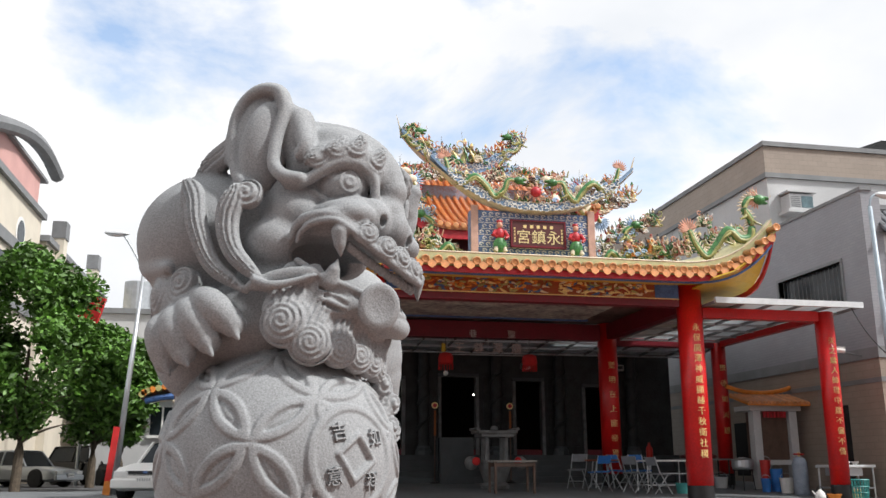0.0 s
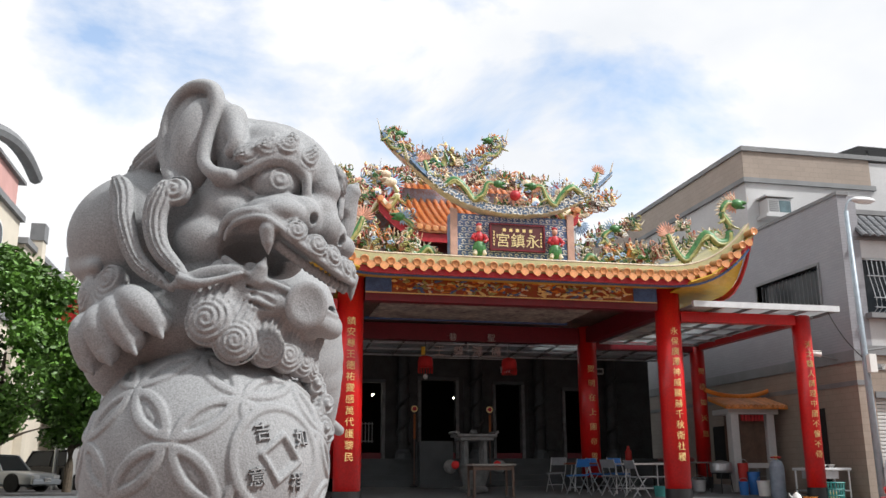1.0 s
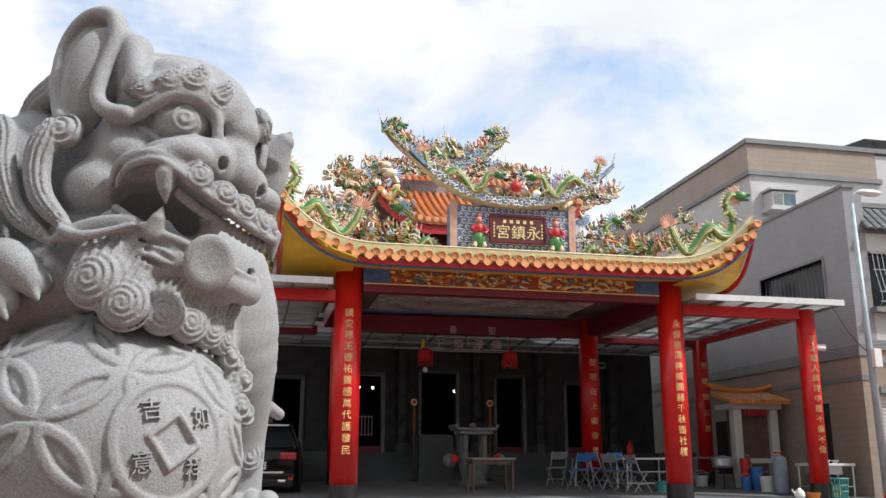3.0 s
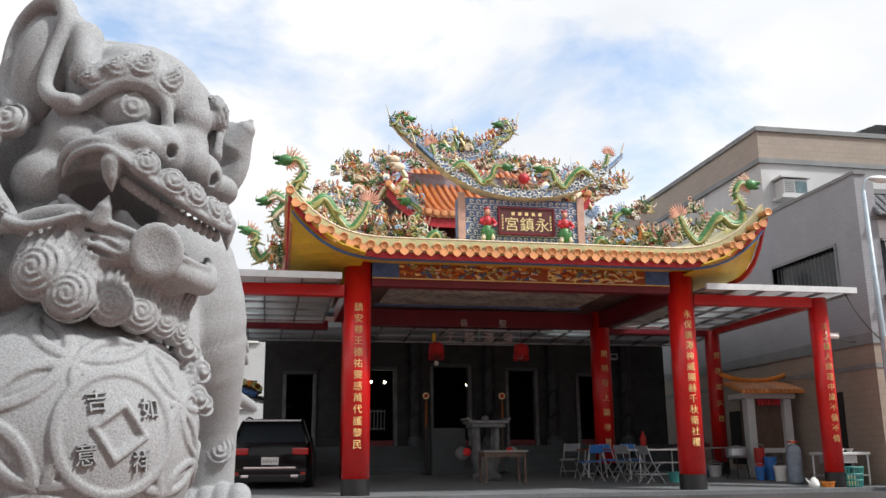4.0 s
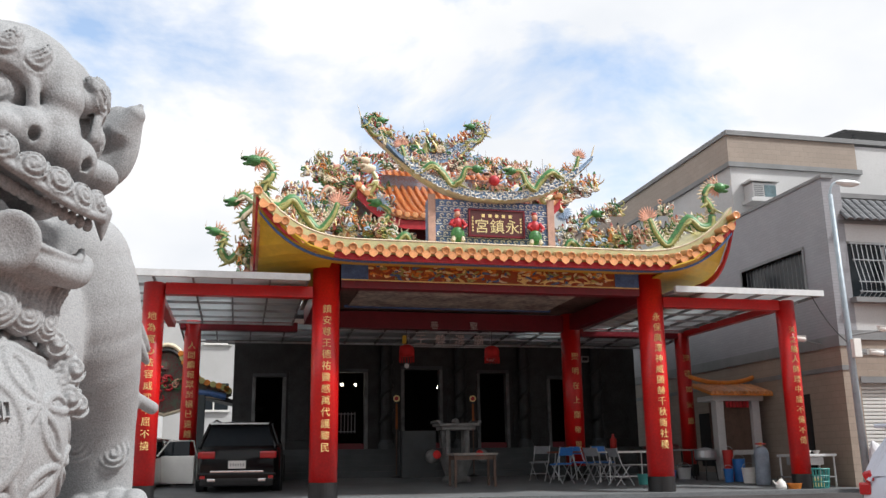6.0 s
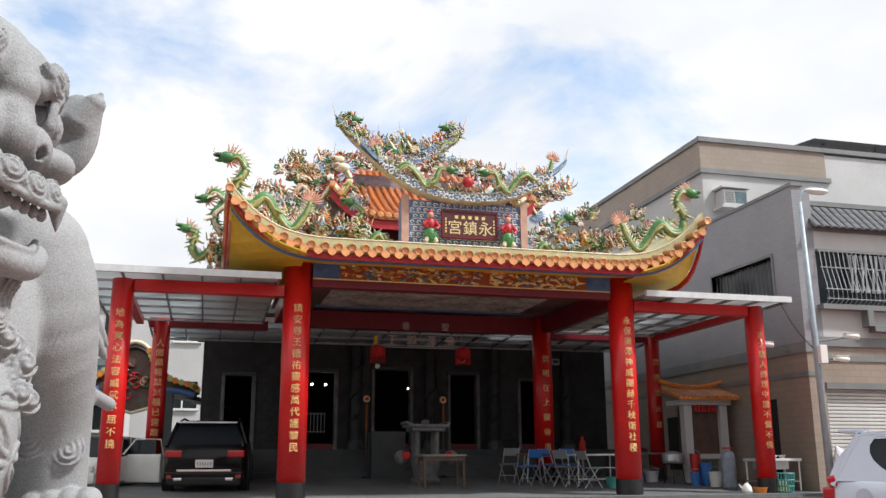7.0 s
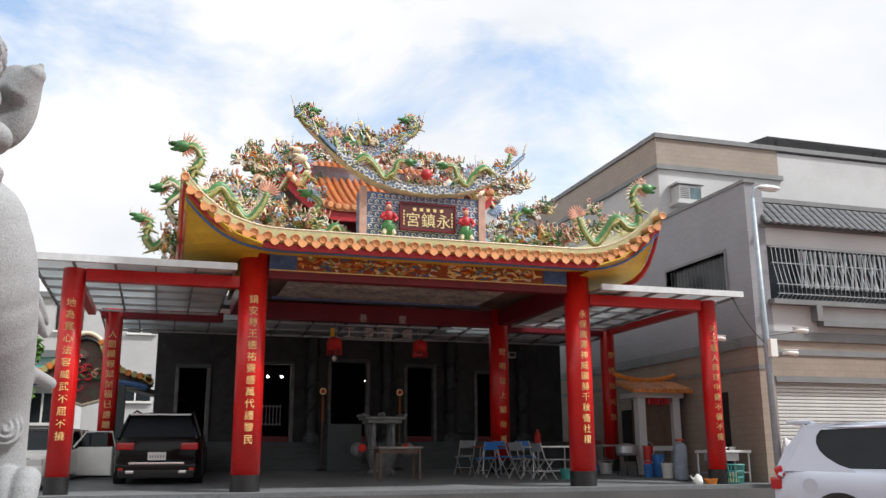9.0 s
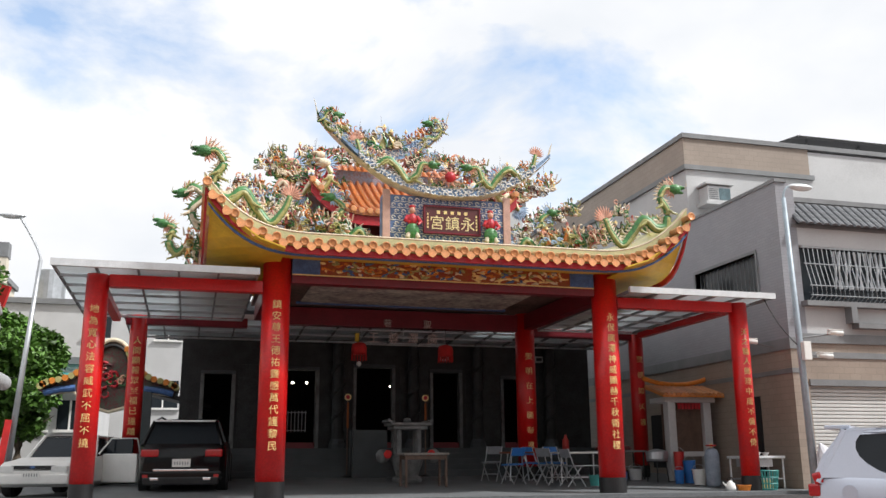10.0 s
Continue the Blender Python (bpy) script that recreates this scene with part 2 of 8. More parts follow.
def box(bm, c, s, rz=0.0, rx=0.0, ry=0.0, bevel=0.0, mat=0):
    r = bmesh.ops.create_cube(bm, size=1.0)
    vs = r["verts"]
    m = Matrix.Translation(c) @ Euler((radians(rx), radians(ry), radians(rz))).to_matrix().to_4x4() @ Matrix.Diagonal((*s, 1))
    bmesh.ops.transform(bm, matrix=m, verts=vs)
    fs = {f for v in vs for f in v.link_faces}
    for f in fs:
        f.material_index = mat
    if bevel:
        es = list({e for v in vs for e in v.link_edges})
        bmesh.ops.bevel(bm, geom=es, offset=bevel, segments=2, profile=0.6, affect="EDGES")
    return bm


def span(bm, a, b, bevel=0.0, mat=0):
    """A box between two corners."""
    c = [(p + q) / 2 for p, q in zip(a, b)]
    return box(bm, c, [abs(q - p) for p, q in zip(a, b)], bevel=bevel, mat=mat)


def rod(bm, a, b, r, r2=None, n=12, mat=0):
    a, b = Vector(a), Vector(b)
    d = b - a
    res = bmesh.ops.create_cone(bm, cap_ends=True, segments=n, radius1=r, radius2=r if r2 is None else r2, depth=d.length)
    m = Matrix.Translation((a + b) / 2) @ d.to_track_quat("Z", "Y").to_matrix().to_4x4()
    bmesh.ops.transform(bm, matrix=m, verts=res["verts"])
    for f in {f for v in res["verts"] for f in v.link_faces}:
        f.material_index = mat
    return bm


def blob(bm, c, s, rot=None, u=14, v=9, mat=0):
    res = bmesh.ops.create_uvsphere(bm, u_segments=u, v_segments=v, radius=1.0)
    m = Matrix.Translation(c) @ (rot.to_4x4() if rot else Matrix.Identity(4)) @ Matrix.Diagonal((*s, 1))
    bmesh.ops.transform(bm, matrix=m, verts=res["verts"])
    for f in {f for w in res["verts"] for f in w.link_faces}:
        f.material_index = mat
    return bm


def tube(bm, pts, radii, n=8, mat=0, flat=1.0):
    """A closed tube along points, with a radius for each point."""
    pts = [Vector(p) for p in pts]
    if not isinstance(radii, (list, tuple)):
        radii = [radii] * len(pts)
    rings = []
    up = Vector((0, 0, 1))
    for i, p in enumerate(pts):
        d = (pts[min(i + 1, len(pts) - 1)] - pts[max(i - 1, 0)]).normalized()
        side = d.cross(up)
        if side.length < 1e-3:
            side = d.cross(Vector((0, 1, 0)))
        side.normalize()
        nor = side.cross(d).normalized()
        rings.append([bm.verts.new(p + side * radii[i] * math.cos(2 * math.pi * k / n) + nor * radii[i] * flat * math.sin(2 * math.pi * k / n)) for k in range(n)])
    for a, b in zip(rings, rings[1:]):
        for k in range(n):
            f = bm.faces.new((a[k], a[(k + 1) % n], b[(k + 1) % n], b[k]))
            f.material_index = mat
    bm.faces.new(list(reversed(rings[0]))).material_index = mat
    bm.faces.new(rings[-1]).material_index = mat
    return bm


def prism(bm, outline, depth, m=None, mat=0):
    """An outline in x and z, given thickness along y."""
    a = [bm.verts.new((x, 0, z)) for x, z in outline]
    b = [bm.verts.new((x, depth, z)) for x, z in outline]
    fs = [bm.faces.new(a), bm.faces.new(list(reversed(b)))]
    k = len(a)
    for i in range(k):
        fs.append(bm.faces.new((a[(i + 1) % k], a[i], b[i], b[(i + 1) % k])))
    for f in fs:
        f.material_index = mat
    bmesh.ops.recalc_face_normals(bm, faces=fs)
    if m is not None:
        bmesh.ops.transform(bm, matrix=m, verts=a + b)
    return bm


def lathe(bm, profile, n=24, m=None, mat=0):
    """Radius and height pairs turned round z."""
    rings = []
    made = []
    for r, z in profile:
        ring = [bm.verts.new((r * math.cos(2 * math.pi * k / n), r * math.sin(2 * math.pi * k / n), z)) for k in range(n)]
        rings.append(ring)
        made += ring
    for a, b in zip(rings, rings[1:]):
        for k in range(n):
            bm.faces.new((a[k], a[(k + 1) % n], b[(k + 1) % n], b[k])).material_index = mat
    bm.faces.new(list(reversed(rings[0]))).material_index = mat
    bm.faces.new(rings[-1]).material_index = mat
    if m is not None:
        bmesh.ops.transform(bm, matrix=m, verts=made)
    return bm


def grid_sheet(bm, fn, nu, nv, thick=0.0, mat=0):
    """A sheet of points fn(u, v) for u, v in 0..1, with thickness downwards."""
    top = [[bm.verts.new(fn(i / nu, j / nv)) for j in range(nv + 1)] for i in range(nu + 1)]
    fs = [bm.faces.new((top[i][j], top[i + 1][j], top[i + 1][j + 1], top[i][j + 1])) for i in range(nu) for j in range(nv)]
    if thick:
        low = [[bm.verts.new(v.co - Vector((0, 0, thick))) for v in col] for col in top]
        fs += [bm.faces.new((low[i][j + 1], low[i + 1][j + 1], low[i + 1][j], low[i][j])) for i in range(nu) for j in range(nv)]
        for i in range(nu):
            fs.append(bm.faces.new((top[i + 1][0], top[i][0], low[i][0], low[i + 1][0])))
            fs.append(bm.faces.new((top[i][nv], top[i + 1][nv], low[i + 1][nv], low[i][nv])))
        for j in range(nv):
            fs.append(bm.faces.new((top[0][j], top[0][j + 1], low[0][j + 1], low[0][j])))
            fs.append(bm.faces.new((top[nu][j + 1], top[nu][j], low[nu][j], low[nu][j + 1])))
    for f in fs:
        f.material_index = mat
    return bm


def text_bmesh(body, size, depth=0.004, m=None, bm=None):
    """Letters as a mesh, centred, standing in x and z and facing -y."""
    cu = bpy.data.curves.new("letters", "FONT")
    cu.body, cu.size, cu.align_x, cu.align_y = body, size, "CENTER", "CENTER"
    cu.extrude, cu.resolution_u = depth, 2
    ob = bpy.data.objects.new("letters", cu)
    scene.collection.objects.link(ob)
    me = bpy.data.meshes.new_from_object(ob.evaluated_get(bpy.context.evaluated_depsgraph_get()))
    bm = bm or bmesh.new()
    old = set(bm.verts)
    bm.from_mesh(me)
    vs = [v for v in bm.verts if v not in old]
    bmesh.ops.transform(bm, matrix=(m or Matrix.Identity(4)) @ Matrix.Rotation(radians(90), 4, "X"), verts=vs)
    bpy.data.objects.remove(ob)
    bpy.data.meshes.remove(me)
    bpy.data.curves.remove(cu)
    return bm


# ---- ground ----
bm = bmesh.new()
def street_z(x, y):
    return -0.45 if x > -5.0 and y < 16.0 else -0.10


xs = [-600, -200, -60, -20, -5.02, -4.98, 10, 60, 200, 600]
ys = [-300, -60, -10, 8, 15.98, 16.02, 30, 60, 200, 900]
vs = [[bm.verts.new((x, y, street_z(x, y))) for y in ys] for x in xs]
for i in range(9):
    for j in range(9):
        bm.faces.new((vs[i][j], vs[i + 1][j], vs[i + 1][j + 1], vs[i][j + 1]))
tagged(part("ground", bm, ASPHALT), "grey asphalt street and yard surface", "ground", kind="structure")
bm = bmesh.new()
span(bm, (-4.9, -8, -0.449), (40, 15.97, -0.40))
tagged(part("pavement", bm, material("red_brown_paving_base", (0.26, 0.15, 0.115), rough=0.85, vary=0.2, scale=1.2, fine=30.0, bump=0.3)), "red-brown paved street edge", "pavement", kind="structure")


def floor_z(y):
    return -0.03 if y < 17.4 else -0.03 + 0.048 * min(5.8, y - 17.4)


bm = bmesh.new()
grid_sheet(bm, lambda u, v: (-1.2 + 15.15 * u, 16.252 + 12.0 * v, floor_z(16.252 + 12.0 * v)), 4, 24, 0.6)
tagged(part("forecourt_floor", bm, CONCRETE), "worn grey concrete forecourt floor", "floor", kind="structure")
bm = bmesh.new()
span(bm, (-9, 16.252, -0.6), (-1.203, 28, -0.032))
tagged(part("side_yard_floor", bm, CONCRETE), "grey concrete yard beside the portico", "floor", kind="structure")


# ---- stone lion ----
LION = Matrix(((0.82, 0.57, 0, 0.31), (-0.57, 0.82, 0, 0.56), (0, 0, 1, 0), (0, 0, 0, 1)))
BALL_C, BALL_R = Vector((-0.125, -0.025, 0.695)), 0.212


def bez(p, n=10):
    """Points on a smooth line drawn by a few guides."""
    p = [Vector(q) for q in p]
    out = []
    for i in range(n + 1):
        t = i / n
        q = list(p)
        while len(q) > 1:
            q = [a.lerp(b, t) for a, b in zip(q, q[1:])]
        out.append(q[0])
    return out


def spl(pts, n=5):
    """A smooth line through all its points."""
    p = [Vector(q) for q in pts]
    p = [p[0] * 2 - p[1]] + p + [p[-1] * 2 - p[-2]]
    out = []
    for i in range(1, len(p) - 2):
        for k in range(n):
            t = k / n
            out.append(0.5 * ((2 * p[i]) + (p[i + 1] - p[i - 1]) * t + (2 * p[i - 1] - 5 * p[i] + 4 * p[i + 1] - p[i + 2]) * t ** 2 + (3 * p[i] - p[i - 1] - 3 * p[i + 1] + p[i + 2]) * t ** 3))
    return out + [p[-2]]


class Carving:
    """Stone as a field of distances on a grid: lumps are blended on, hollows cut away."""

    def __init__(self, low, high, cell):
        self.low, self.cell = np.array(low, np.float32), cell
        self.n = np.ceil((np.array(high) - np.array(low)) / cell).astype(int)
        self.d = np.full(self.n, 0.05, np.float32)

    def near(self, low, high):
        a = np.clip(np.floor((np.array(low) - self.low) / self.cell).astype(int), 0, self.n)
        b = np.clip(np.ceil((np.array(high) - self.low) / self.cell).astype(int), 0, self.n)
        if (b - a).min() <= 0:
            return None, None
        ax = [(self.low[i] + self.cell * np.arange(a[i], b[i])).astype(np.float32) for i in range(3)]
        p = np.stack(np.meshgrid(*ax, indexing="ij"), -1)
        return (slice(a[0], b[0]), slice(a[1], b[1]), slice(a[2], b[2])), p

    def merge(self, where, d, k, cut=False):
        a = self.d[where]
        if cut:
            d = -d
            h = np.clip(0.5 - 0.5 * (a - d) / k, 0, 1)
            self.d[where] = a * (1 - h) + d * h + k * h * (1 - h)
        else:
            h = np.clip(0.5 + 0.5 * (a - d) / k, 0, 1)
            self.d[where] = a * (1 - h) + d * h - k * h * (1 - h)

    def egg(self, c, r, rot=(0, 0, 0), k=0.012, cut=False):
        c, r = np.array(c, np.float32), np.array(r, np.float32)
        m = float(r.max()) + 0.03
        where, p = self.near(c - m, c + m)
        if where is None:
            return
        q = (p - c) @ np.array(Euler(rot).to_matrix(), np.float32)
        k0 = np.sqrt(((q / r) ** 2).sum(-1)) + 1e-6
        k1 = np.sqrt(((q / (r * r)) ** 2).sum(-1)) + 1e-6
        self.merge(where, k0 * (k0 - 1) / k1, k, cut)

    def rope(self, pts, radii, k=0.010, cut=False, squash=None):
        """A tapering rope along points."""
        pts = np.array([tuple(q) for q in pts], np.float32)
        if not isinstance(radii, (list, tuple)):
            radii = [radii] * len(pts)
        m = max(radii) + 0.025
        where, p = self.near(pts.min(0) - m, pts.max(0) + m)
        if where is None:
            return
        best = np.full(p.shape[:3], 1.0, np.float32)
        for a, b, ra, rb in zip(pts, pts[1:], radii, radii[1:]):
            ab = b - a
            t = np.clip(((p - a) @ ab) / max(1e-9, float(ab @ ab)), 0, 1)
            best = np.minimum(best, np.sqrt(((p - a - t[..., None] * ab) ** 2).sum(-1)) - (ra + (rb - ra) * t))
        self.merge(where, best, k, cut)

    def lock(self, pts, nor, width, thick, count, depth=0.0026, k=0.006, taper=0.4):
        """A flat lock of hair with parallel grooves."""
        pts = np.array([tuple(q) for q in pts], np.float32)
        nor = np.array(Vector(nor).normalized(), np.float32)
        m = width / 2 + 0.025
        where, p = self.near(pts.min(0) - m, pts.max(0) + m)
        if where is None:
            return
        best = np.full(p.shape[:3], 1.0, np.float32)
        lat = np.zeros(p.shape[:3], np.float32)
        n = len(pts) - 1
        for i, (a, b) in enumerate(zip(pts, pts[1:])):
            ab = b - a
            t = np.clip(((p - a) @ ab) / max(1e-9, float(ab @ ab)), 0, 1)
            q = p - a - t[..., None] * ab
            side = np.cross(nor, ab)
            side = side / (np.linalg.norm(side) + 1e-9)
            u, h = q @ side, q @ nor
            along = (i + t) / n
            g = 1 - taper * along
            end = np.clip(np.minimum(along, 1 - along) / 0.22, 0, 1)
            flat = thick * (0.62 + 0.38 * end * (2 - end))
            g = g * (0.45 + 0.55 * end * (2 - end))
            rest = np.sqrt(np.maximum(0, (q ** 2).sum(-1) - u * u - h * h))
            d = np.sqrt((u / (width / 2 * g)) ** 2 + (h / flat) ** 2 + (rest / flat) ** 2)
            d = (d - 1) * flat * 0.8
            lat = np.where(d < best, u / (width * g), lat)
            best = np.minimum(best, d)
        best = best - depth * np.cos(2 * math.pi * count * lat) * np.clip(1.1 - (2 * lat) ** 2, 0, 1)
        self.merge(where, best, k)

    def curl(self, c, nor, r, turns=2.5, depth=0.0028, high=0.62, hand=1, k=0.006):
        """A domed scroll with a spiral groove."""
        c = np.array(c, np.float32)
        nor = Vector(nor).normalized()
        a = nor.orthogonal().normalized()
        b = nor.cross(a)
        where, p = self.near(c - r - 0.02, c + r + 0.02)
        if where is None:
            return
        q = p - c
        u, v, w = q @ np.array(a, np.float32), q @ np.array(b, np.float32), q @ np.array(nor, np.float32)
        rho = np.sqrt(u * u + v * v)
        d = (np.sqrt((rho / r) ** 2 + (w / (r * high)) ** 2) - 1) * r * 0.75
        d = d - depth * np.cos(2 * math.pi * turns * rho / r - hand * np.arctan2(v, u)) * np.clip(rho / (r * 0.15), 0, 1)
        self.merge(where, d, k)

    def surface(self):
        """The stone's skin as vertices and quads."""
        d, n = self.d, self.n
        ins = d < 0
        cnt = np.zeros(n - 1, np.uint8)
        for i in (0, 1):
            for j in (0, 1):
                for l in (0, 1):
                    cnt += ins[i:n[0] - 1 + i, j:n[1] - 1 + j, l:n[2] - 1 + l]
        act = np.argwhere((cnt > 0) & (cnt < 8))
        idx = np.full(n - 1, -1, np.int32)
        idx[act[:, 0], act[:, 1], act[:, 2]] = np.arange(len(act), dtype=np.int32)
        pos, num = np.zeros((len(act), 3)), np.zeros(len(act))
        corners = [(i, j, l) for i in (0, 1) for j in (0, 1) for l in (0, 1)]
        val = {c: d[act[:, 0] + c[0], act[:, 1] + c[1], act[:, 2] + c[2]] for c in corners}
        for c in corners:
            for ax in range(3):
                if c[ax] == 0:
                    e = tuple(1 if i == ax else c[i] for i in range(3))
                    x, y = val[c], val[e]
                    hit = (x < 0) != (y < 0)
                    t = np.where(hit, x / np.where(hit, x - y, 1), 0)
                    pt = np.array(c, float)[None, :].repeat(len(act), 0)
                    pt[:, ax] += t
                    pos += pt * hit[:, None]
                    num += hit
        verts = self.low + self.cell * (act + pos / num[:, None])
        quads = []
        for ax in range(3):
            o = [i for i in range(3) if i != ax]
            lo = [slice(0, n[i]) for i in range(3)]
            hi = list(lo)
            lo[ax], hi[ax] = slice(0, n[ax] - 1), slice(1, n[ax])
            flip = ins[tuple(lo)] != ins[tuple(hi)]
            e = np.argwhere(flip)
            e = e[(e[:, o[0]] > 0) & (e[:, o[1]] > 0) & (e[:, o[0]] < n[o[0]] - 1) & (e[:, o[1]] < n[o[1]] - 1)]
            out = ins[e[:, 0], e[:, 1], e[:, 2]]
            ring = []
            for da, db in ((-1, -1), (0, -1), (0, 0), (-1, 0)):
                q = e.copy()
                q[:, o[0]] += da
                q[:, o[1]] += db
                ring.append(idx[q[:, 0], q[:, 1], q[:, 2]])
            f = np.stack(ring, 1)
            if ax == 1:
                out = ~out
            f[~out] = f[~out][:, ::-1]
            quads.append(f)
        return verts, np.concatenate(quads)


def on_ball(d, up=0.0):
    return BALL_C + Vector(d).normalized() * (BALL_R + up)


def lion_ball(st):
    """The ball: linked petals in relief, and a coin with a square hole."""
    c = np.array(BALL_C, np.float32)
    where, p = st.near(c - 0.26, c + 0.26)
    q = p - c
    r = np.sqrt((q ** 2).sum(-1)) + 1e-6
    dr = q / r[..., None]
    n0 = Vector((0.074, -0.200, 0.036)).normalized()
    v1 = Vector((0.153, -0.127, 0.113))
    e1 = (v1 - n0 * v1.dot(n0)).normalized()
    e2 = n0.cross(e1)
    coin = Vector((0.198, -0.073, 0.012)).normalized()
    A = lambda v: np.array(v, np.float32)
    ang = np.arccos(np.clip(dr @ A(n0), -1, 1))
    x, y = dr @ A(e1), dr @ A(e2)
    s = ang / (np.sqrt(x * x + y * y) + 1e-6) / 0.62
    x, y = x * s, y * s
    band = np.full(r.shape, 1.0, np.float32)
    inner = np.full(r.shape, -1.0, np.float32)
    cx, cy = np.floor(x) + 0.5, np.floor(y) + 0.5
    ds = []
    for i in (-1, 0, 1):
        for j in (-1, 0, 1):
            g = np.sqrt((x - cx - i) ** 2 + (y - cy - j) ** 2)
            band = np.minimum(band, np.abs(g - 0.7071))
            ds.append(0.7071 - g)
    ds = np.sort(np.stack(ds, 0), 0)[-2]
    band = np.abs(ds)
    first = np.clip((0.066 - np.abs(ds - 0.060)) / 0.016, 0, 1)
    lens = np.clip((0.022 - np.abs(ds - 0.150)) / 0.014, 0, 1)
    rise = 0.0045 * first - 0.0025 * lens
    ca = np.arccos(np.clip(dr @ A(coin), -1, 1)) * BALL_R
    disc = np.clip((0.094 - ca) / 0.004, 0, 1)
    rise = rise * (1 - disc)
    ring = np.clip((0.0085 - np.abs(ca - 0.084)) / 0.003, 0, 1)
    up = (Vector((0, 0, 1)) - coin * coin.z).normalized()
    right = up.cross(coin).normalized()
    tilt = Matrix.Rotation(radians(36), 3, coin)
    up, right = tilt @ up, tilt @ right
    cu, cv = dr @ A(right) * BALL_R, dr @ A(up) * BALL_R
    sq = np.maximum(np.abs(cu), np.abs(cv))
    frame_sq = np.clip((0.0055 - np.abs(sq - 0.0265)) / 0.003, 0, 1) * disc
    hole = np.clip((0.021 - sq) / 0.003, 0, 1) * disc
    rise = rise + 0.0045 * ring + 0.006 * frame_sq - 0.004 * hole + 0.002 * disc
    st.merge(where, r - BALL_R - rise, 0.002)
    return coin, up, right


def stone_lion():
    st = Carving((-0.74, -0.262, 0.44), (0.152, 0.70, 1.416), 0.003)
    egg, rope, lock, curl = st.egg, st.rope, st.lock, st.curl
    # body, shoulder and back
    egg((-0.45, 0.40, 0.82), (0.20, 0.23, 0.34), k=0.04)
    egg((-0.29, 0.22, 0.98), (0.15, 0.20, 0.22), k=0.04)
    egg((-0.52, 0.45, 0.62), (0.19, 0.22, 0.19), k=0.04)
    egg((-0.288, 0.0, 1.122), (0.166, 0.176, 0.142), k=0.03)
    egg((-0.300, 0.01, 1.02), (0.105, 0.140, 0.130), k=0.03)
    egg((-0.16, 0.16, 0.85), (0.11, 0.13, 0.20), k=0.03)
    egg((-0.12, 0.03, 0.945), (0.12, 0.15, 0.06), k=0.03)
    # skull: a ridge that falls from the crown to the nose
    rope(spl([(-0.150, 0.010, 1.276), (-0.096, 0.010, 1.268), (-0.030, 0.010, 1.262), (0.022, 0.008, 1.246), (0.056, 0.006, 1.224), (0.080, 0.004, 1.190)], 3), [0.094, 0.092, 0.090, 0.088, 0.084, 0.079, 0.074, 0.068, 0.062, 0.056, 0.050, 0.045, 0.041, 0.037, 0.033, 0.030], k=0.014)
    egg((-0.085, 0.015, 1.170), (0.112, 0.125, 0.115), k=0.02)
    egg((-0.085, 0.020, 1.255), (0.105, 0.105, 0.078), k=0.02)
    for sy in (-0.042, 0.066):
        egg((-0.012, sy, 1.258), (0.074, 0.050, 0.054), (0, 0.42, 0), k=0.014)
    # brow shelves over both eyes
    for sy, mid in ((-1, 0.0), (1, 0.038)):
        rope([Vector((x, mid + sy * y, z)) for x, y, z in ((-0.055, 0.075, 1.238), (-0.010, 0.085, 1.238), (0.022, 0.074, 1.240), (0.045, 0.052, 1.236), (0.056, 0.030, 1.215))], [0.034, 0.030, 0.028, 0.026, 0.022], k=0.016)
    # cheeks
    egg((-0.072, -0.084, 1.142), (0.054, 0.044, 0.044), k=0.018)
    egg((-0.104, -0.094, 1.086), (0.058, 0.054, 0.052), k=0.018)
    egg((0.045, -0.086, 1.124), (0.046, 0.042, 0.028), k=0.008)
    egg((0.018, -0.082, 1.132), (0.054, 0.036, 0.026), k=0.010)
    egg((0.040, 0.108, 1.108), (0.046, 0.040, 0.030), k=0.008)
    egg((-0.088, 0.125, 1.108), (0.050, 0.052, 0.048), k=0.008)
    # muzzle, upper lip, mouth hollow
    egg((0.002, 0.005, 1.112), (0.096, 0.126, 0.044), k=0.012)
    egg((0.030, -0.050, 1.146), (0.046, 0.042, 0.026), k=0.01)
    egg((0.030, 0.060, 1.138), (0.046, 0.042, 0.026), k=0.01)
    lip = spl([(-0.034, -0.134, 1.074), (-0.026, -0.137, 1.090), (-0.004, -0.139, 1.103), (0.030, -0.137, 1.107), (0.054, -0.128, 1.100), (0.087, -0.098, 1.068), (0.111, -0.045, 1.039), (0.120, 0.020, 1.022), (0.098, 0.088, 1.030), (0.046, 0.134, 1.050)], 4)
    thin = [min(1.0, 0.45 + 0.07 * i) for i in range(len(lip))]
    rope([p + Vector((-0.014, 0.006, 0.012)) for p in lip], [0.011 * q for q in thin], k=0.014)
    jaw = spl([(-0.030, -0.136, 1.040), (0.012, -0.124, 1.012), (0.056, -0.092, 0.992), (0.084, -0.062, 0.974), (0.097, -0.012, 0.960), (0.084, 0.05, 0.960), (0.050, 0.095, 0.985)], 4)
    # broad lower jaw
    rope(spl([(-0.135, -0.085, 1.012), (-0.049, -0.072, 0.984), (0.014, -0.042, 0.964), (0.044, 0.006, 0.952)], 4), [0.052, 0.052, 0.052, 0.051, 0.050, 0.049, 0.048, 0.047, 0.046, 0.045, 0.044, 0.042, 0.040], k=0.015)
    rope([p + Vector((-0.016, 0.014, -0.018)) for p in jaw], 0.021, k=0.014)
    # the hollow of the open mouth
    inner = Vector((-0.075, 0.015, 1.052))
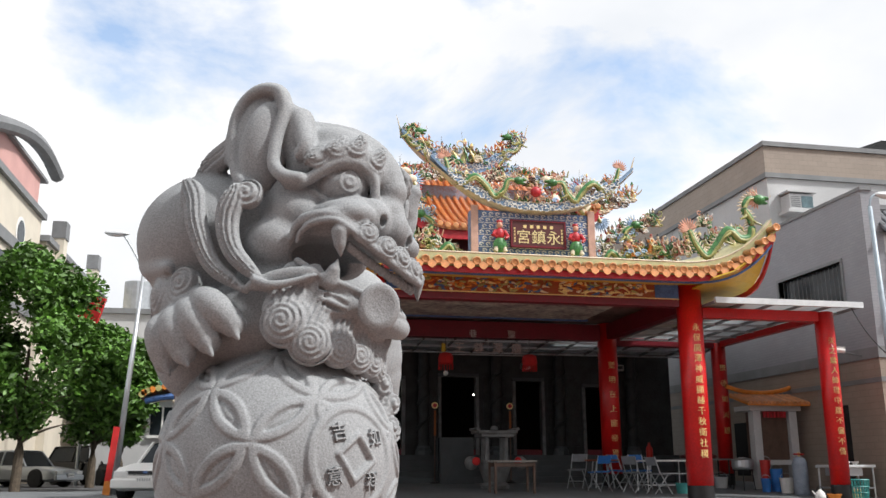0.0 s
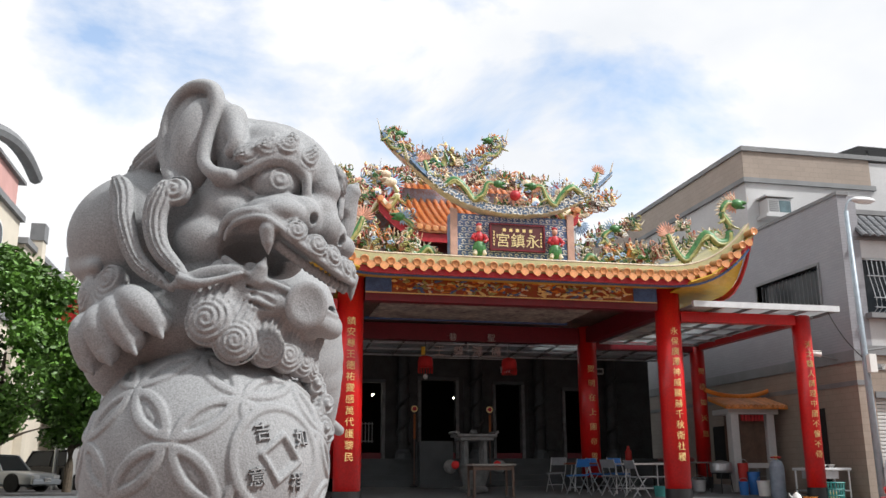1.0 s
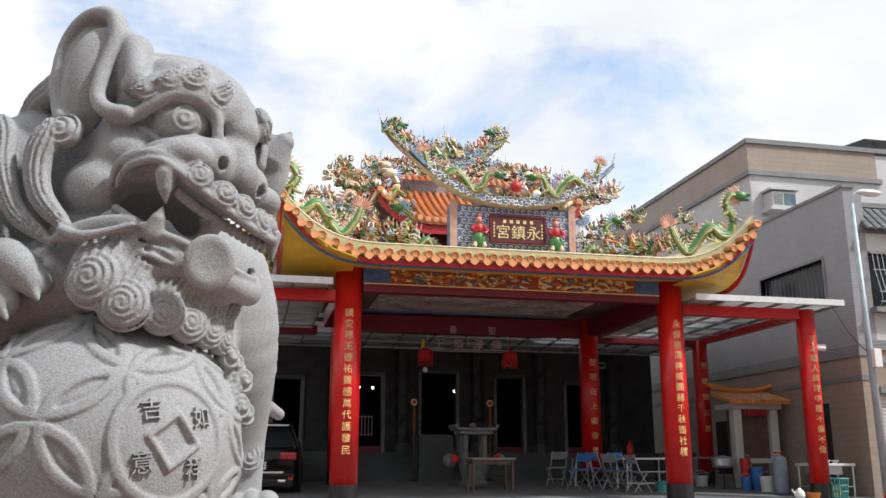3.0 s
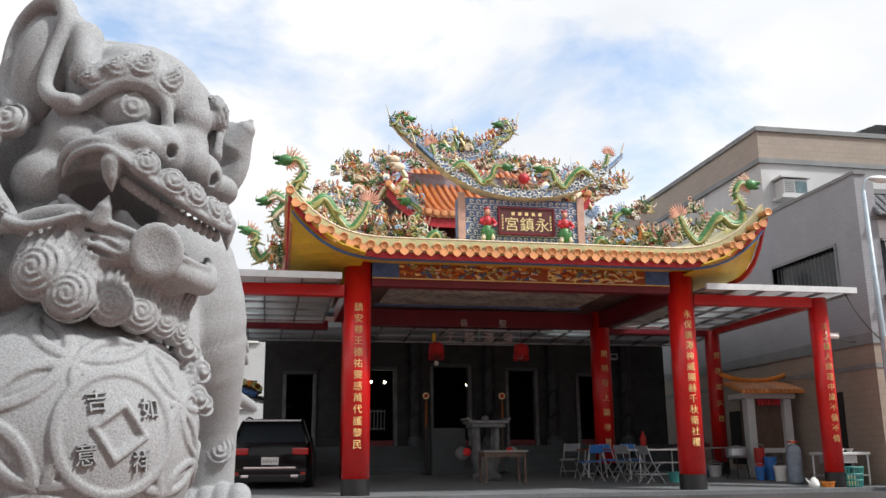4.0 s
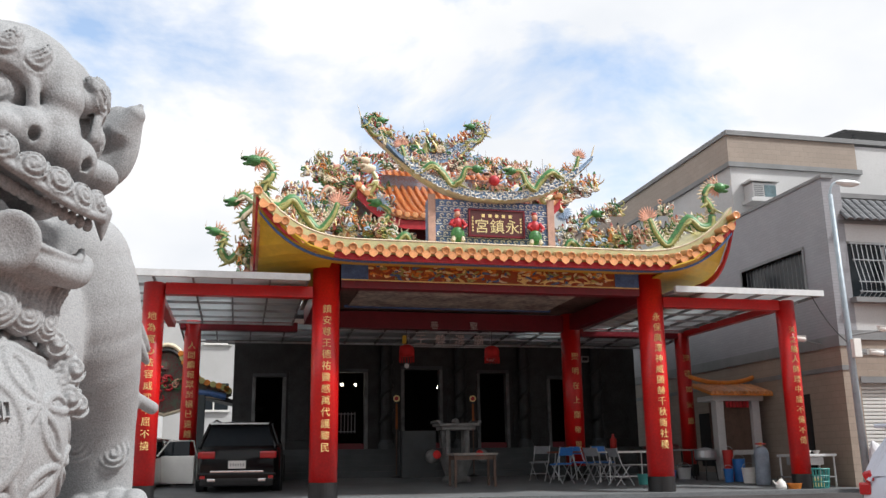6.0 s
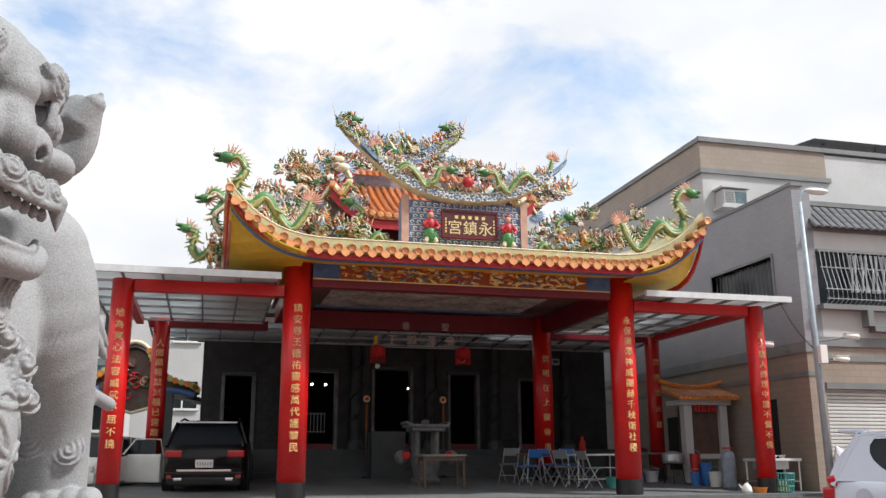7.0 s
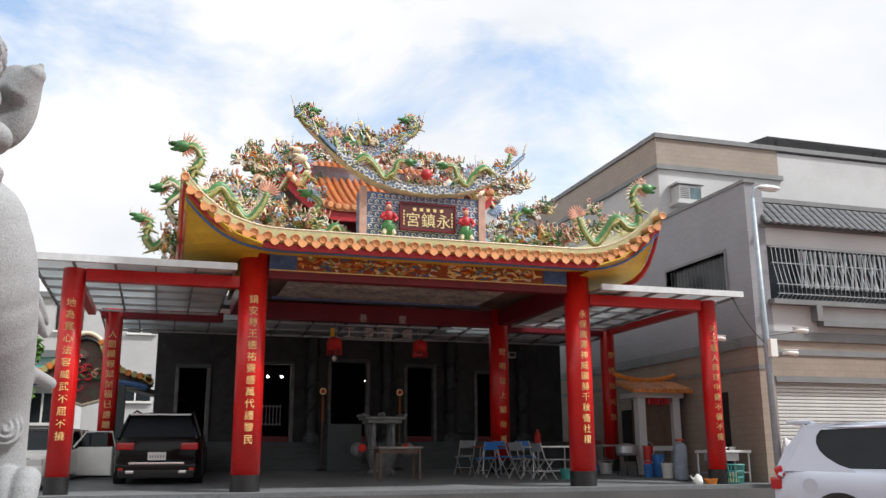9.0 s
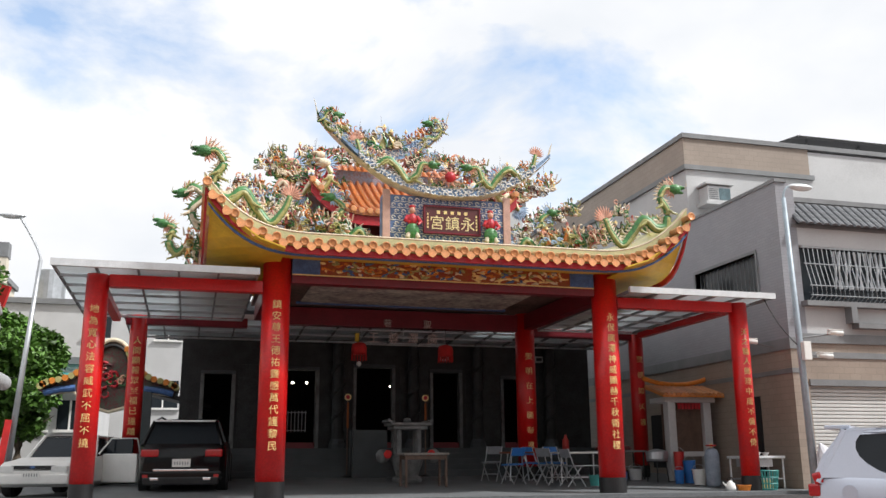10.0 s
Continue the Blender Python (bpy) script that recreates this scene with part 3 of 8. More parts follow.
    for dep in range(8):
        s = dep / 7 * 0.86
        a, b, c, d = (Vector(q).lerp(inner, s) for q in ((0.012, -0.146, 1.060), (0.062, -0.112, 1.038), (0.108, -0.054, 1.008), (0.116, 0.030, 0.993)))
        rope([a, b, c, d], [0.029, 0.032, 0.027, 0.022], k=0.004, cut=True)
        rope([a + Vector((-0.012, 0.004, 0.004)), a + Vector((0.022, 0.004, 0.006)), b], [0.020, 0.026, 0.024], k=0.004, cut=True)
    egg((-0.004, -0.034, 1.052), (0.090, 0.108, 0.042), (0, 0.30, 0), k=0.004, cut=True)
    egg((-0.100, 0.020, 1.060), (0.100, 0.090, 0.050), k=0.004, cut=True)
    egg((-0.060, 0.010, 1.050), (0.090, 0.080, 0.044), k=0.004, cut=True)
    rope(lip, [0.0062 * q for q in thin], k=0.004)
    rope([p + Vector((-0.004, 0.001, 0.012)) for p in lip[6:]], 0.0045, k=0.003)
    rope(jaw, 0.0065, k=0.004)
    # chin flap, dished
    egg((0.104, -0.084, 0.958), (0.0085, 0.038, 0.042), (0, 0.15, -0.80), k=0.003)
    egg((0.111, -0.091, 0.962), (0.0065, 0.031, 0.035), (0, 0.15, -0.80), k=0.002, cut=True)
    # leaf-shaped flap from the mouth's corner and the folds of the jaw
    for k in range(9):
        t = k / 8
        p = Vector((-0.092, -0.166, 0.998)).lerp(Vector((-0.008, -0.136, 1.014)), t)
        egg(p, (0.020, 0.009, 0.007 + 0.012 * math.sin(math.pi * min(1, 0.1 + 0.72 * t))), (0.35, -0.25, 0.34), k=0.004)
    rope(spl([(-0.090, -0.178, 1.004), (-0.050, -0.172, 0.992), (0.010, -0.142, 1.010)], 4), [0.006, 0.007, 0.008, 0.008, 0.008, 0.007, 0.006, 0.005, 0.004], k=0.004)
    egg((0.018, -0.100, 0.972), (0.050, 0.022, 0.030), (0, 0.1, 0.55), k=0.006)
    for a, b in (((-0.006, -0.122, 0.992), (0.058, -0.096, 0.974)), ((-0.020, -0.126, 0.966), (0.046, -0.098, 0.950)), ((0.010, -0.120, 0.978), (0.050, -0.100, 0.962))):
        rope(spl([a, Vector(a).lerp(Vector(b), 0.5) + Vector((0, -0.008, 0.006)), b], 4), [0.002, 0.003, 0.0045, 0.005, 0.005, 0.005, 0.004, 0.003, 0.002], k=0.003, cut=True)
    # nose
    egg((0.064, -0.046, 1.128), (0.036, 0.034, 0.036), k=0.006)
    egg((0.067, 0.044, 1.114), (0.036, 0.034, 0.036), k=0.006)
    egg((0.068, 0.0, 1.148), (0.038, 0.040, 0.034), k=0.012)
    egg((0.086, 0.0, 1.118), (0.030, 0.030, 0.034), k=0.008)
    egg((0.096, -0.056, 1.119), (0.024, 0.0085, 0.0105), (0, 0, -0.5), k=0.002, cut=True)
    egg((0.100, 0.042, 1.102), (0.024, 0.0085, 0.0105), (0, 0, -0.1), k=0.002, cut=True)
    # scrolls on the lip
    for k, c in enumerate([(0.084, -0.096, 1.086), (0.104, -0.062, 1.068), (0.114, -0.026, 1.056), (0.117, 0.014, 1.044), (0.106, 0.056, 1.046)]):
        curl(c, (0.7 + 0.06 * k, -0.7 + 0.24 * k, 0.15), 0.021, 2.6, 0.0024)
    # teeth
    arc = bez([(0.054, -0.110, 1.064), (0.080, -0.084, 1.034), (0.108, -0.034, 1.012), (0.104, 0.050, 1.006)], 15)
    for p in arc[1:]:
        egg(p + Vector((-0.006, 0.003, 0.006)), (0.0074, 0.0076, 0.0105), k=0.0015)
    rope([(0.046, -0.122, 1.086), (0.046, -0.122, 1.066), (0.046, -0.119, 1.044)], [0.016, 0.011, 0.002], k=0.003)
    rope([(0.098, 0.080, 1.036), (0.098, 0.082, 1.014), (0.098, 0.083, 0.996)], [0.015, 0.008, 0.002], k=0.003)
    rope([(0.022, -0.112, 1.006), (0.032, -0.116, 1.022), (0.040, -0.117, 1.040)], [0.018, 0.011, 0.002], k=0.003)
    # eyes, lids and brow scrolls
    for y, z, sy, mid in ((-0.046, 1.192, -1, 0.0), (0.092, 1.180, 1, 0.038)):
        egg((0.006, y + sy * 0.004, z), (0.048, 0.048, 0.036), k=0.002)
        nor = Vector((0.72, sy * 0.68, 0.0)).normalized()
        c = Vector((0.006, y + sy * 0.004, z)) + Vector((nor.x * 0.048, nor.y * 0.048, 0.0))
        for r in (0.008, 0.019):
            a = nor.orthogonal().normalized()
            b = nor.cross(a)
            rope([c + (a * math.cos(q * 0.393) + b * math.sin(q * 0.393)) * r - nor * (r * r * 11) for q in range(17)], 0.0024, k=0.002)
        edge = spl([Vector((x, mid + sy * yy, zz + (0.0 if sy < 0 else -0.010))) for x, yy, zz in ((-0.070, 0.118, 1.194), (-0.040, 0.114, 1.192), (-0.008, 0.106, 1.208), (0.024, 0.094, 1.226), (0.052, 0.070, 1.226), (0.068, 0.046, 1.204), (0.070, 0.040, 1.170))], 4)
        rope(edge, [0.0115 - 0.0001 * q for q in range(len(edge))], k=0.005)
        rope([p + Vector((-0.006, -sy * 0.006, 0.011)) for p in edge[6:]], 0.006, k=0.003, cut=True)
        low = spl([(-0.030, y + sy * 0.050, z - 0.012), (0.008, y + sy * 0.034, z - 0.036), (0.050, y - sy * 0.030, z - 0.014)], 4)
        rope(low, 0.005, k=0.006)
        for (x, yy, zz), nn in (((-0.014, 0.108, 1.234), (0.30, 0.9, 0.25)), ((0.018, 0.094, 1.250), (0.45, 0.8, 0.35)), ((0.044, 0.076, 1.254), (0.6, 0.65, 0.45)), ((0.066, 0.044, 1.236), (0.85, 0.4, 0.35))):
            nn = Vector((nn[0], sy * nn[1], nn[2])).normalized()
            p = Vector((x, mid + sy * yy, zz + (0.0 if sy < 0 else -0.014))) + nn * 0.003
            curl(p, nn, 0.0200, 2.2, 0.0030, high=0.5)
            back = Vector((-0.45, sy * 0.35, 0.0))
            lock(spl([p + nn * 0.002, p + Vector((0.008, -sy * 0.010, 0.012)), p + Vector((0.000, -sy * 0.022, 0.026))], 4), nn, 0.034, 0.010, 4, 0.0026, k=0.004, taper=0.5)
            lock(spl([p + nn * 0.002, p + back * 0.035 + Vector((0, 0, -0.008))], 4), nn, 0.030, 0.010, 4, 0.0024, k=0.004, taper=0.6)
    # far ear: a pointed leaf
    leaf = Euler((0, 0.15, 0.5))
    rope([(-0.075, 0.110, 1.200), (-0.045, 0.170, 1.195), (-0.022, 0.200, 1.195)], [0.060, 0.048, 0.036], k=0.02)
    egg((-0.012, 0.206, 1.200), (0.046, 0.020, 0.076), tuple(leaf), k=0.012)
    egg((0.004, 0.188, 1.200), (0.028, 0.010, 0.056), tuple(leaf), k=0.006, cut=True)
    rope([(0.002, 0.212, 1.225), (0.024, 0.216, 1.255), (0.034, 0.218, 1.272)], [0.028, 0.018, 0.005], k=0.012)
    # near ear: a tongue-like swelling inside a broad curled rim
    turn = (0.0, 0.0, 0.585)
    egg((-0.140, -0.070, 1.285), (0.068, 0.030, 0.112), turn, k=0.012)
    egg((-0.118, -0.094, 1.288), (0.056, 0.018, 0.100), turn, k=0.004, cut=True)
    egg((-0.136, -0.096, 1.276), (0.047, 0.036, 0.094), (0.0, 0.12, 0.585), k=0.004)
    egg((-0.072, -0.078, 1.292), (0.030, 0.026, 0.060), (0.0, 0.10, 0.585), k=0.012)
    rim = spl([(-0.128, -0.132, 1.178), (-0.168, -0.126, 1.210), (-0.190, -0.116, 1.256), (-0.202, -0.108, 1.308), (-0.200, -0.102, 1.350), (-0.184, -0.100, 1.378), (-0.158, -0.100, 1.394), (-0.130, -0.100, 1.394), (-0.106, -0.101, 1.382), (-0.093, -0.104, 1.356), (-0.092, -0.108, 1.326), (-0.096, -0.116, 1.290), (-0.096, -0.124, 1.258), (-0.092, -0.130, 1.226), (-0.070, -0.132, 1.202), (-0.040, -0.124, 1.194)], 3)
    m = len(rim) - 1
    rope(rim, [0.0135 - 0.003 * math.sin(math.pi * q / m) for q in range(m + 1)], k=0.005)
    rope([p + Vector((-0.008, 0.014, 0.004)) for p in rim[4:28]], 0.015, k=0.008)
    # fold between the ear and the brow
    rope(spl([(-0.086, -0.086, 1.345), (-0.066, -0.088, 1.318), (-0.048, -0.100, 1.285), (-0.038, -0.112, 1.262), (-0.046, -0.118, 1.242)], 4), [0.014, 0.015, 0.016, 0.017, 0.018, 0.018, 0.018, 0.018, 0.018, 0.018, 0.017, 0.016, 0.015, 0.014, 0.013, 0.012, 0.010], k=0.010)
    egg((-0.165, -0.040, 1.235), (0.060, 0.066, 0.062), k=0.02)
    egg((-0.275, -0.085, 0.915), (0.085, 0.075, 0.105), k=0.02)
    egg((-0.17, -0.06, 0.945), (0.11, 0.105, 0.085), k=0.02)
    # crest behind the ear
    lock(spl([(-0.150, -0.075, 1.305), (-0.215, -0.085, 1.290), (-0.285, -0.085, 1.250)], 5), (0.1, -0.75, 0.65), 0.085, 0.020, 7, 0.003, k=0.012, taper=0.25)
    # long mane locks and scrolls
    curl((-0.130, -0.152, 1.168), (0.25, -0.95, 0.15), 0.027, 2.4, 0.0028)
    lock(spl([(-0.146, -0.164, 1.178), (-0.158, -0.170, 1.12), (-0.140, -0.172, 1.06), (-0.085, -0.166, 1.005)], 9), (0.1, -1, 0), 0.058, 0.014, 5, 0.0024, taper=0.55)
    lock(spl([(-0.262, -0.158, 1.205), (-0.235, -0.168, 1.165), (-0.215, -0.180, 1.11), (-0.180, -0.178, 1.04), (-0.115, -0.170, 0.990)], 9), (0, -1, 0.1), 0.054, 0.014, 5, 0.0024, taper=0.5)
    curl((-0.249, -0.160, 1.012), (-0.1, -1, 0.15), 0.032, 3.0, 0.0032)
    curl((-0.318, -0.140, 1.000), (-0.5, -0.8, 0.1), 0.030, 3.0, 0.0028)
    lock(spl([(-0.30, -0.14, 1.02), (-0.335, -0.12, 0.985), (-0.338, -0.11, 0.93)], 4), (-0.2, -1, 0), 0.060, 0.016, 5, 0.0026)
    rope(spl([(-0.435, -0.05, 1.095), (-0.375, -0.11, 1.060), (-0.290, -0.165, 1.045)], 4), [0.020, 0.020, 0.019, 0.018, 0.017, 0.016, 0.014, 0.012, 0.010], k=0.014)
    # near foreleg with four clawed toes over the ball
    rope(spl([(-0.31, -0.02, 1.03), (-0.285, -0.10, 0.995), (-0.245, -0.140, 0.965)], 4), [0.085, 0.08, 0.072, 0.065, 0.06, 0.055, 0.050, 0.046, 0.044], k=0.02)
    for k, tip in enumerate([(-0.118, -0.178, 0.914), (-0.160, -0.190, 0.887), (-0.205, -0.196, 0.870), (-0.250, -0.188, 0.858)]):
        tip = Vector(tip)
        root = Vector((-0.222 - 0.022 * k, -0.158, 0.985 - 0.012 * k))
        mid = root.lerp(tip, 0.5) + Vector((0.0, -0.020, 0.016))
        rope(spl([root, mid, tip + Vector((-0.008, 0, 0.014))], 4), [0.020, 0.022, 0.025, 0.027, 0.028, 0.028, 0.027, 0.025, 0.022], k=0.004)
        rope([tip + Vector((-0.004, -0.010, 0.010)), tip + Vector((0.010, -0.010, -0.012))], [0.0115, 0.004], k=0.003)
    # collar of scrolls below the jaw
    for c, nor, r in (((-0.040, -0.152, 0.930), (0.3, -1, 0.1), 0.038), ((-0.002, -0.132, 0.896), (0.55, -0.9, 0), 0.034), ((0.026, -0.086, 0.888), (0.8, -0.7, 0), 0.030), ((0.036, -0.040, 0.882), (0.9, -0.5, 0), 0.030), ((0.036, 0.006, 0.878), (1, -0.2, 0), 0.029), ((0.028, 0.050, 0.872), (1, 0.1, 0), 0.027)):
        c, nor = Vector(c), Vector(nor)
        lock(spl([c + Vector((-0.006, 0.004, 0.010)), c + Vector((-0.004, 0.008, 0.036)), c + Vector((0.002, 0.028, 0.070))], 4), nor, r * 2.2, 0.020, 6, 0.0024, taper=0.2)
        curl(c, nor, r * 1.1, 4.0, 0.0024)
    # tassel bunch on the chest
    for k in range(8):
        curl((0.022 - 0.010 * (k % 3), 0.082 + 0.022 * (k % 2) + 0.006 * k, 0.846 - 0.026 * (k // 2) - 0.010 * (k % 2)), (1, -0.4, 0.1), 0.0205, 1.6, 0.0022, high=0.9)
    # far foreleg, knee scroll, scarf and foot
    rope(spl([(-0.185, 0.312, 1.03), (-0.178, 0.352, 0.90), (-0.236, 0.444, 0.76), (-0.264, 0.492, 0.62), (-0.262, 0.508, 0.50)], 4), [0.105, 0.108, 0.108, 0.105, 0.10, 0.096, 0.092, 0.088, 0.084, 0.08, 0.078, 0.076, 0.074, 0.073, 0.073, 0.075, 0.078], k=0.02)
    curl((-0.226, 0.403, 0.705), (0.45, -0.85, 0.1), 0.030, 3.0, 0.003, high=0.7)
    curl((-0.190, 0.455, 0.690), (0.75, -0.6, 0.1), 0.034, 3.2, 0.003, high=0.7)
    lock(spl([(-0.210, 0.416, 0.745), (-0.215, 0.406, 0.73), (-0.222, 0.402, 0.705)], 4), (0.5, -0.85, 0), 0.055, 0.016, 5, 0.0026, taper=0.1)
    lock(spl([(-0.204, 0.437, 0.750), (-0.192, 0.443, 0.73), (-0.188, 0.453, 0.695)], 4), (0.7, -0.65, 0), 0.060, 0.016, 5, 0.0026, taper=0.1)
    lock(spl([(-0.115, 0.315, 0.99), (-0.10, 0.315, 0.93), (-0.12, 0.31, 0.86)], 4), (0.8, -0.6, 0), 0.085, 0.018, 6, 0.0026, taper=0.3)
    rope(spl([(-0.19, 0.40, 0.785), (-0.170, 0.46, 0.80), (-0.18, 0.55, 0.78)], 4), 0.013, k=0.008)
    for k in range(4):
        rope(spl([(-0.262 + 0.026 * k, 0.480 + 0.016 * k, 0.600), (-0.236 + 0.028 * k, 0.436 + 0.014 * k, 0.592), (-0.224 + 0.028 * k, 0.412 + 0.014 * k, 0.520)], 4), [0.018, 0.021, 0.024, 0.026, 0.027, 0.027, 0.026, 0.025, 0.022], k=0.004)
    for k in range(2):
        rope(spl([(-0.14, 0.35, 0.955 - 0.03 * k), (-0.135, 0.41, 0.925 - 0.03 * k), (-0.160, 0.46, 0.935 - 0.03 * k), (-0.175, 0.52, 0.895 - 0.025 * k)], 4), [0.010, 0.013, 0.015, 0.016, 0.016, 0.016, 0.016, 0.016, 0.015, 0.014, 0.012, 0.010, 0.006], k=0.006)
    coin, up, right = lion_ball(st)
    # base slab
    where, p = st.near((-0.74, -0.25, 0.44), (0.07, 0.70, 0.50))
    half = np.array((0.385, 0.462, 0.022), np.float32)
    q = np.abs(p - np.array((-0.335, 0.222, 0.466), np.float32)) - half
    st.merge(where, np.maximum(q.max(-1), -0.05), 0.004)

    verts, quads = st.surface()
    me = bpy.data.meshes.new("stone_lion")
    me.vertices.add(len(verts))
    me.vertices.foreach_set("co", verts.astype(np.float32).ravel())
    me.loops.add(quads.size)
    me.loops.foreach_set("vertex_index", quads.astype(np.int32).ravel())
    me.polygons.add(len(quads))
    me.polygons.foreach_set("loop_start", np.arange(0, quads.size, 4, dtype=np.int32))
    me.update(calc_edges=True)
    me.validate()
    bt = bmesh.new()
    for ch, du, dr in (("吉", 0.052, -0.004), ("如", 0.0, 0.054), ("祥", -0.054, 0.004), ("意", 0.0, -0.054)):
        d = (coin + (up * du + right * dr) / BALL_R).normalized()
        rr = (right - d * right.dot(d)).normalized()
        uu = d.cross(rr)
        m = Matrix.Translation(on_ball(d, 0.003)) @ Matrix(((rr.x, -d.x, uu.x), (rr.y, -d.y, uu.y), (rr.z, -d.z, uu.z))).to_4x4() @ Matrix.Rotation(radians(30), 4, "Y")
        text_bmesh(ch, 0.032, 0.0045, m, bt)
    mt = bpy.data.meshes.new("letters")
    bt.to_mesh(mt)
    bt.free()
    bm = bmesh.new()
    bm.from_mesh(me)
    bm.from_mesh(mt)
    ob = part("stone_lion", bm, GRANITE, smooth=True)
    ob.matrix_world = LION
    return tagged(ob, "carved light grey granite guardian lion with open mouth and patterned ball", "statue")


stone_lion()

bm = bmesh.new()
span(bm, (-0.78, -0.30, 0.36), (0.10, 0.78, 0.439), bevel=0.012)
span(bm, (-0.75, -0.27, -0.02), (0.07, 0.75, 0.361), bevel=0.01)
span(bm, (-0.80, -0.32, -0.399), (0.12, 0.80, -0.019), bevel=0.01)
pl = part("plinth", bm, GRANITE)
pl.matrix_world = LION
tagged(pl, "grey granite plinth under the stone lion", "plinth")


# ---- temple: portico columns ----
CX = 5.80          # the temple's axis
XI, XO = 3.53, 6.84   # half distances of the inner and outer columns
YF, YR = 16.95, 21.8
ROWS_TEXT = {"inner_l": "鎮安尊王德祐靈感萬代護黎民", "inner_r": "永保廣澤神威顯赫千秋衛社稷", "outer_l": "地為寬心法容威武不屈不撓", "outer_r": "天之驕人師理中庸不偏不倚"}


def column(x, y, r, top, text, size, t0, t1, base_z):
    e = thing("column", "glossy red round column with gold characters and black base", "column", pose(x, y, base_z), group="portico columns")
    bm = bmesh.new()
    lathe(bm, [(r * 1.0, 0.30), (r * 1.0, top - base_z - 0.02)], 32)
    part("shaft", bm, RED, e, smooth=True)
    bm = bmesh.new()
    lathe(bm, [(r * 1.03, 0.0), (r * 1.03, 0.31)], 32)
    part("base_band", bm, BLACK, e, "black painted base", smooth=False)
    if text:
        n = len(text)
        for k, ch in enumerate(text):
            z = t0 + (t1 - t0) * k / (n - 1) - base_z
            bm = text_bmesh(ch, size, 0.004)
            for v in bm.verts:
                off = v.co.y
                q = v.co.x / r
                rr = r + 0.005 - off
                v.co.x, v.co.y = rr * math.sin(q), -rr * math.cos(q)
            o = part("character", bm, GOLD, e, "gold character")
            o.location = (0, 0, z)
    return e


column(CX - XI, YF, 0.275, 4.75, ROWS_TEXT["inner_l"], 0.185, 3.60, 0.92, -0.03)
column(CX + XI, YF, 0.275, 4.75, ROWS_TEXT["inner_r"], 0.185, 3.60, 0.92, -0.03)
column(CX - XO, YF, 0.205, 4.10, ROWS_TEXT["outer_l"], 0.17, 3.40, 0.98, -0.03)
column(CX + XO, YF, 0.205, 4.10, ROWS_TEXT["outer_r"], 0.17, 3.40, 0.98, -0.03)
column(CX - XI + 0.35, YR, 0.26, 4.6, "", 0.2, 3.4, 1.0, 0.17)
column(CX + XI - 0.02, YR, 0.26, 4.6, "聖明在上顯帝恩", 0.2, 3.3, 1.0, 0.17)
column(CX - XO + 0.5, YR, 0.20, 4.10, "人間顯報眾至福已遠離災", 0.19, 3.45, 1.1, 0.17)
column(CX + XO - 0.05, YR, 0.20, 4.10, "聖德如天恩", 0.19, 3.3, 1.6, 0.17)


def beam(name, a, b, mat, label="red painted beam"):
    bm = bmesh.new()
    span(bm, a, b, bevel=0.012)
    return tagged(part(name, bm, mat), label, "beam", kind="structure")


for sgn in (-1, 1):
    xa, xb = sorted((CX + sgn * XI, CX + sgn * XO))
    xa, xb = (xa + 0.2, xb - 0.27) if sgn < 0 else (xa + 0.27, xb - 0.2)
    beam("beam", (xa, YF - 0.11, 3.86), (xb, YF + 0.11, 4.09), RED)
    # rear beam: same red as the front, darkened in colour for the shade
    beam("beam", (xa - (0 if sgn < 0 else 0.1), YR - 0.11, 3.86), (xb, YR + 0.11, 4.09), DARKSHADERED)
    xo = CX + sgn * XO
    beam("beam", (xo - 0.09, YF + 0.2, 3.9), (xo + 0.09, YR - 0.2, 4.06), RED)
beam("beam", (CX - XI + 0.6, YR - 0.15, 3.98), (CX + XI - 0.27, YR + 0.15, 4.42), DARKSHADERED)
beam("beam", (CX - XI + 0.28, YF - 0.12, 4.08), (CX + XI - 0.28, YF + 0.14, 4.24), DARKSHADERED, "dark red beam below the painted frieze")
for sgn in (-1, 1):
    beam("beam", (CX + sgn * (XI - 0.0) - 0.13, YF + 0.28, 4.02), (CX + sgn * (XI - 0.0) + 0.13, YR - 0.26, 4.42), DARKSHADERED)


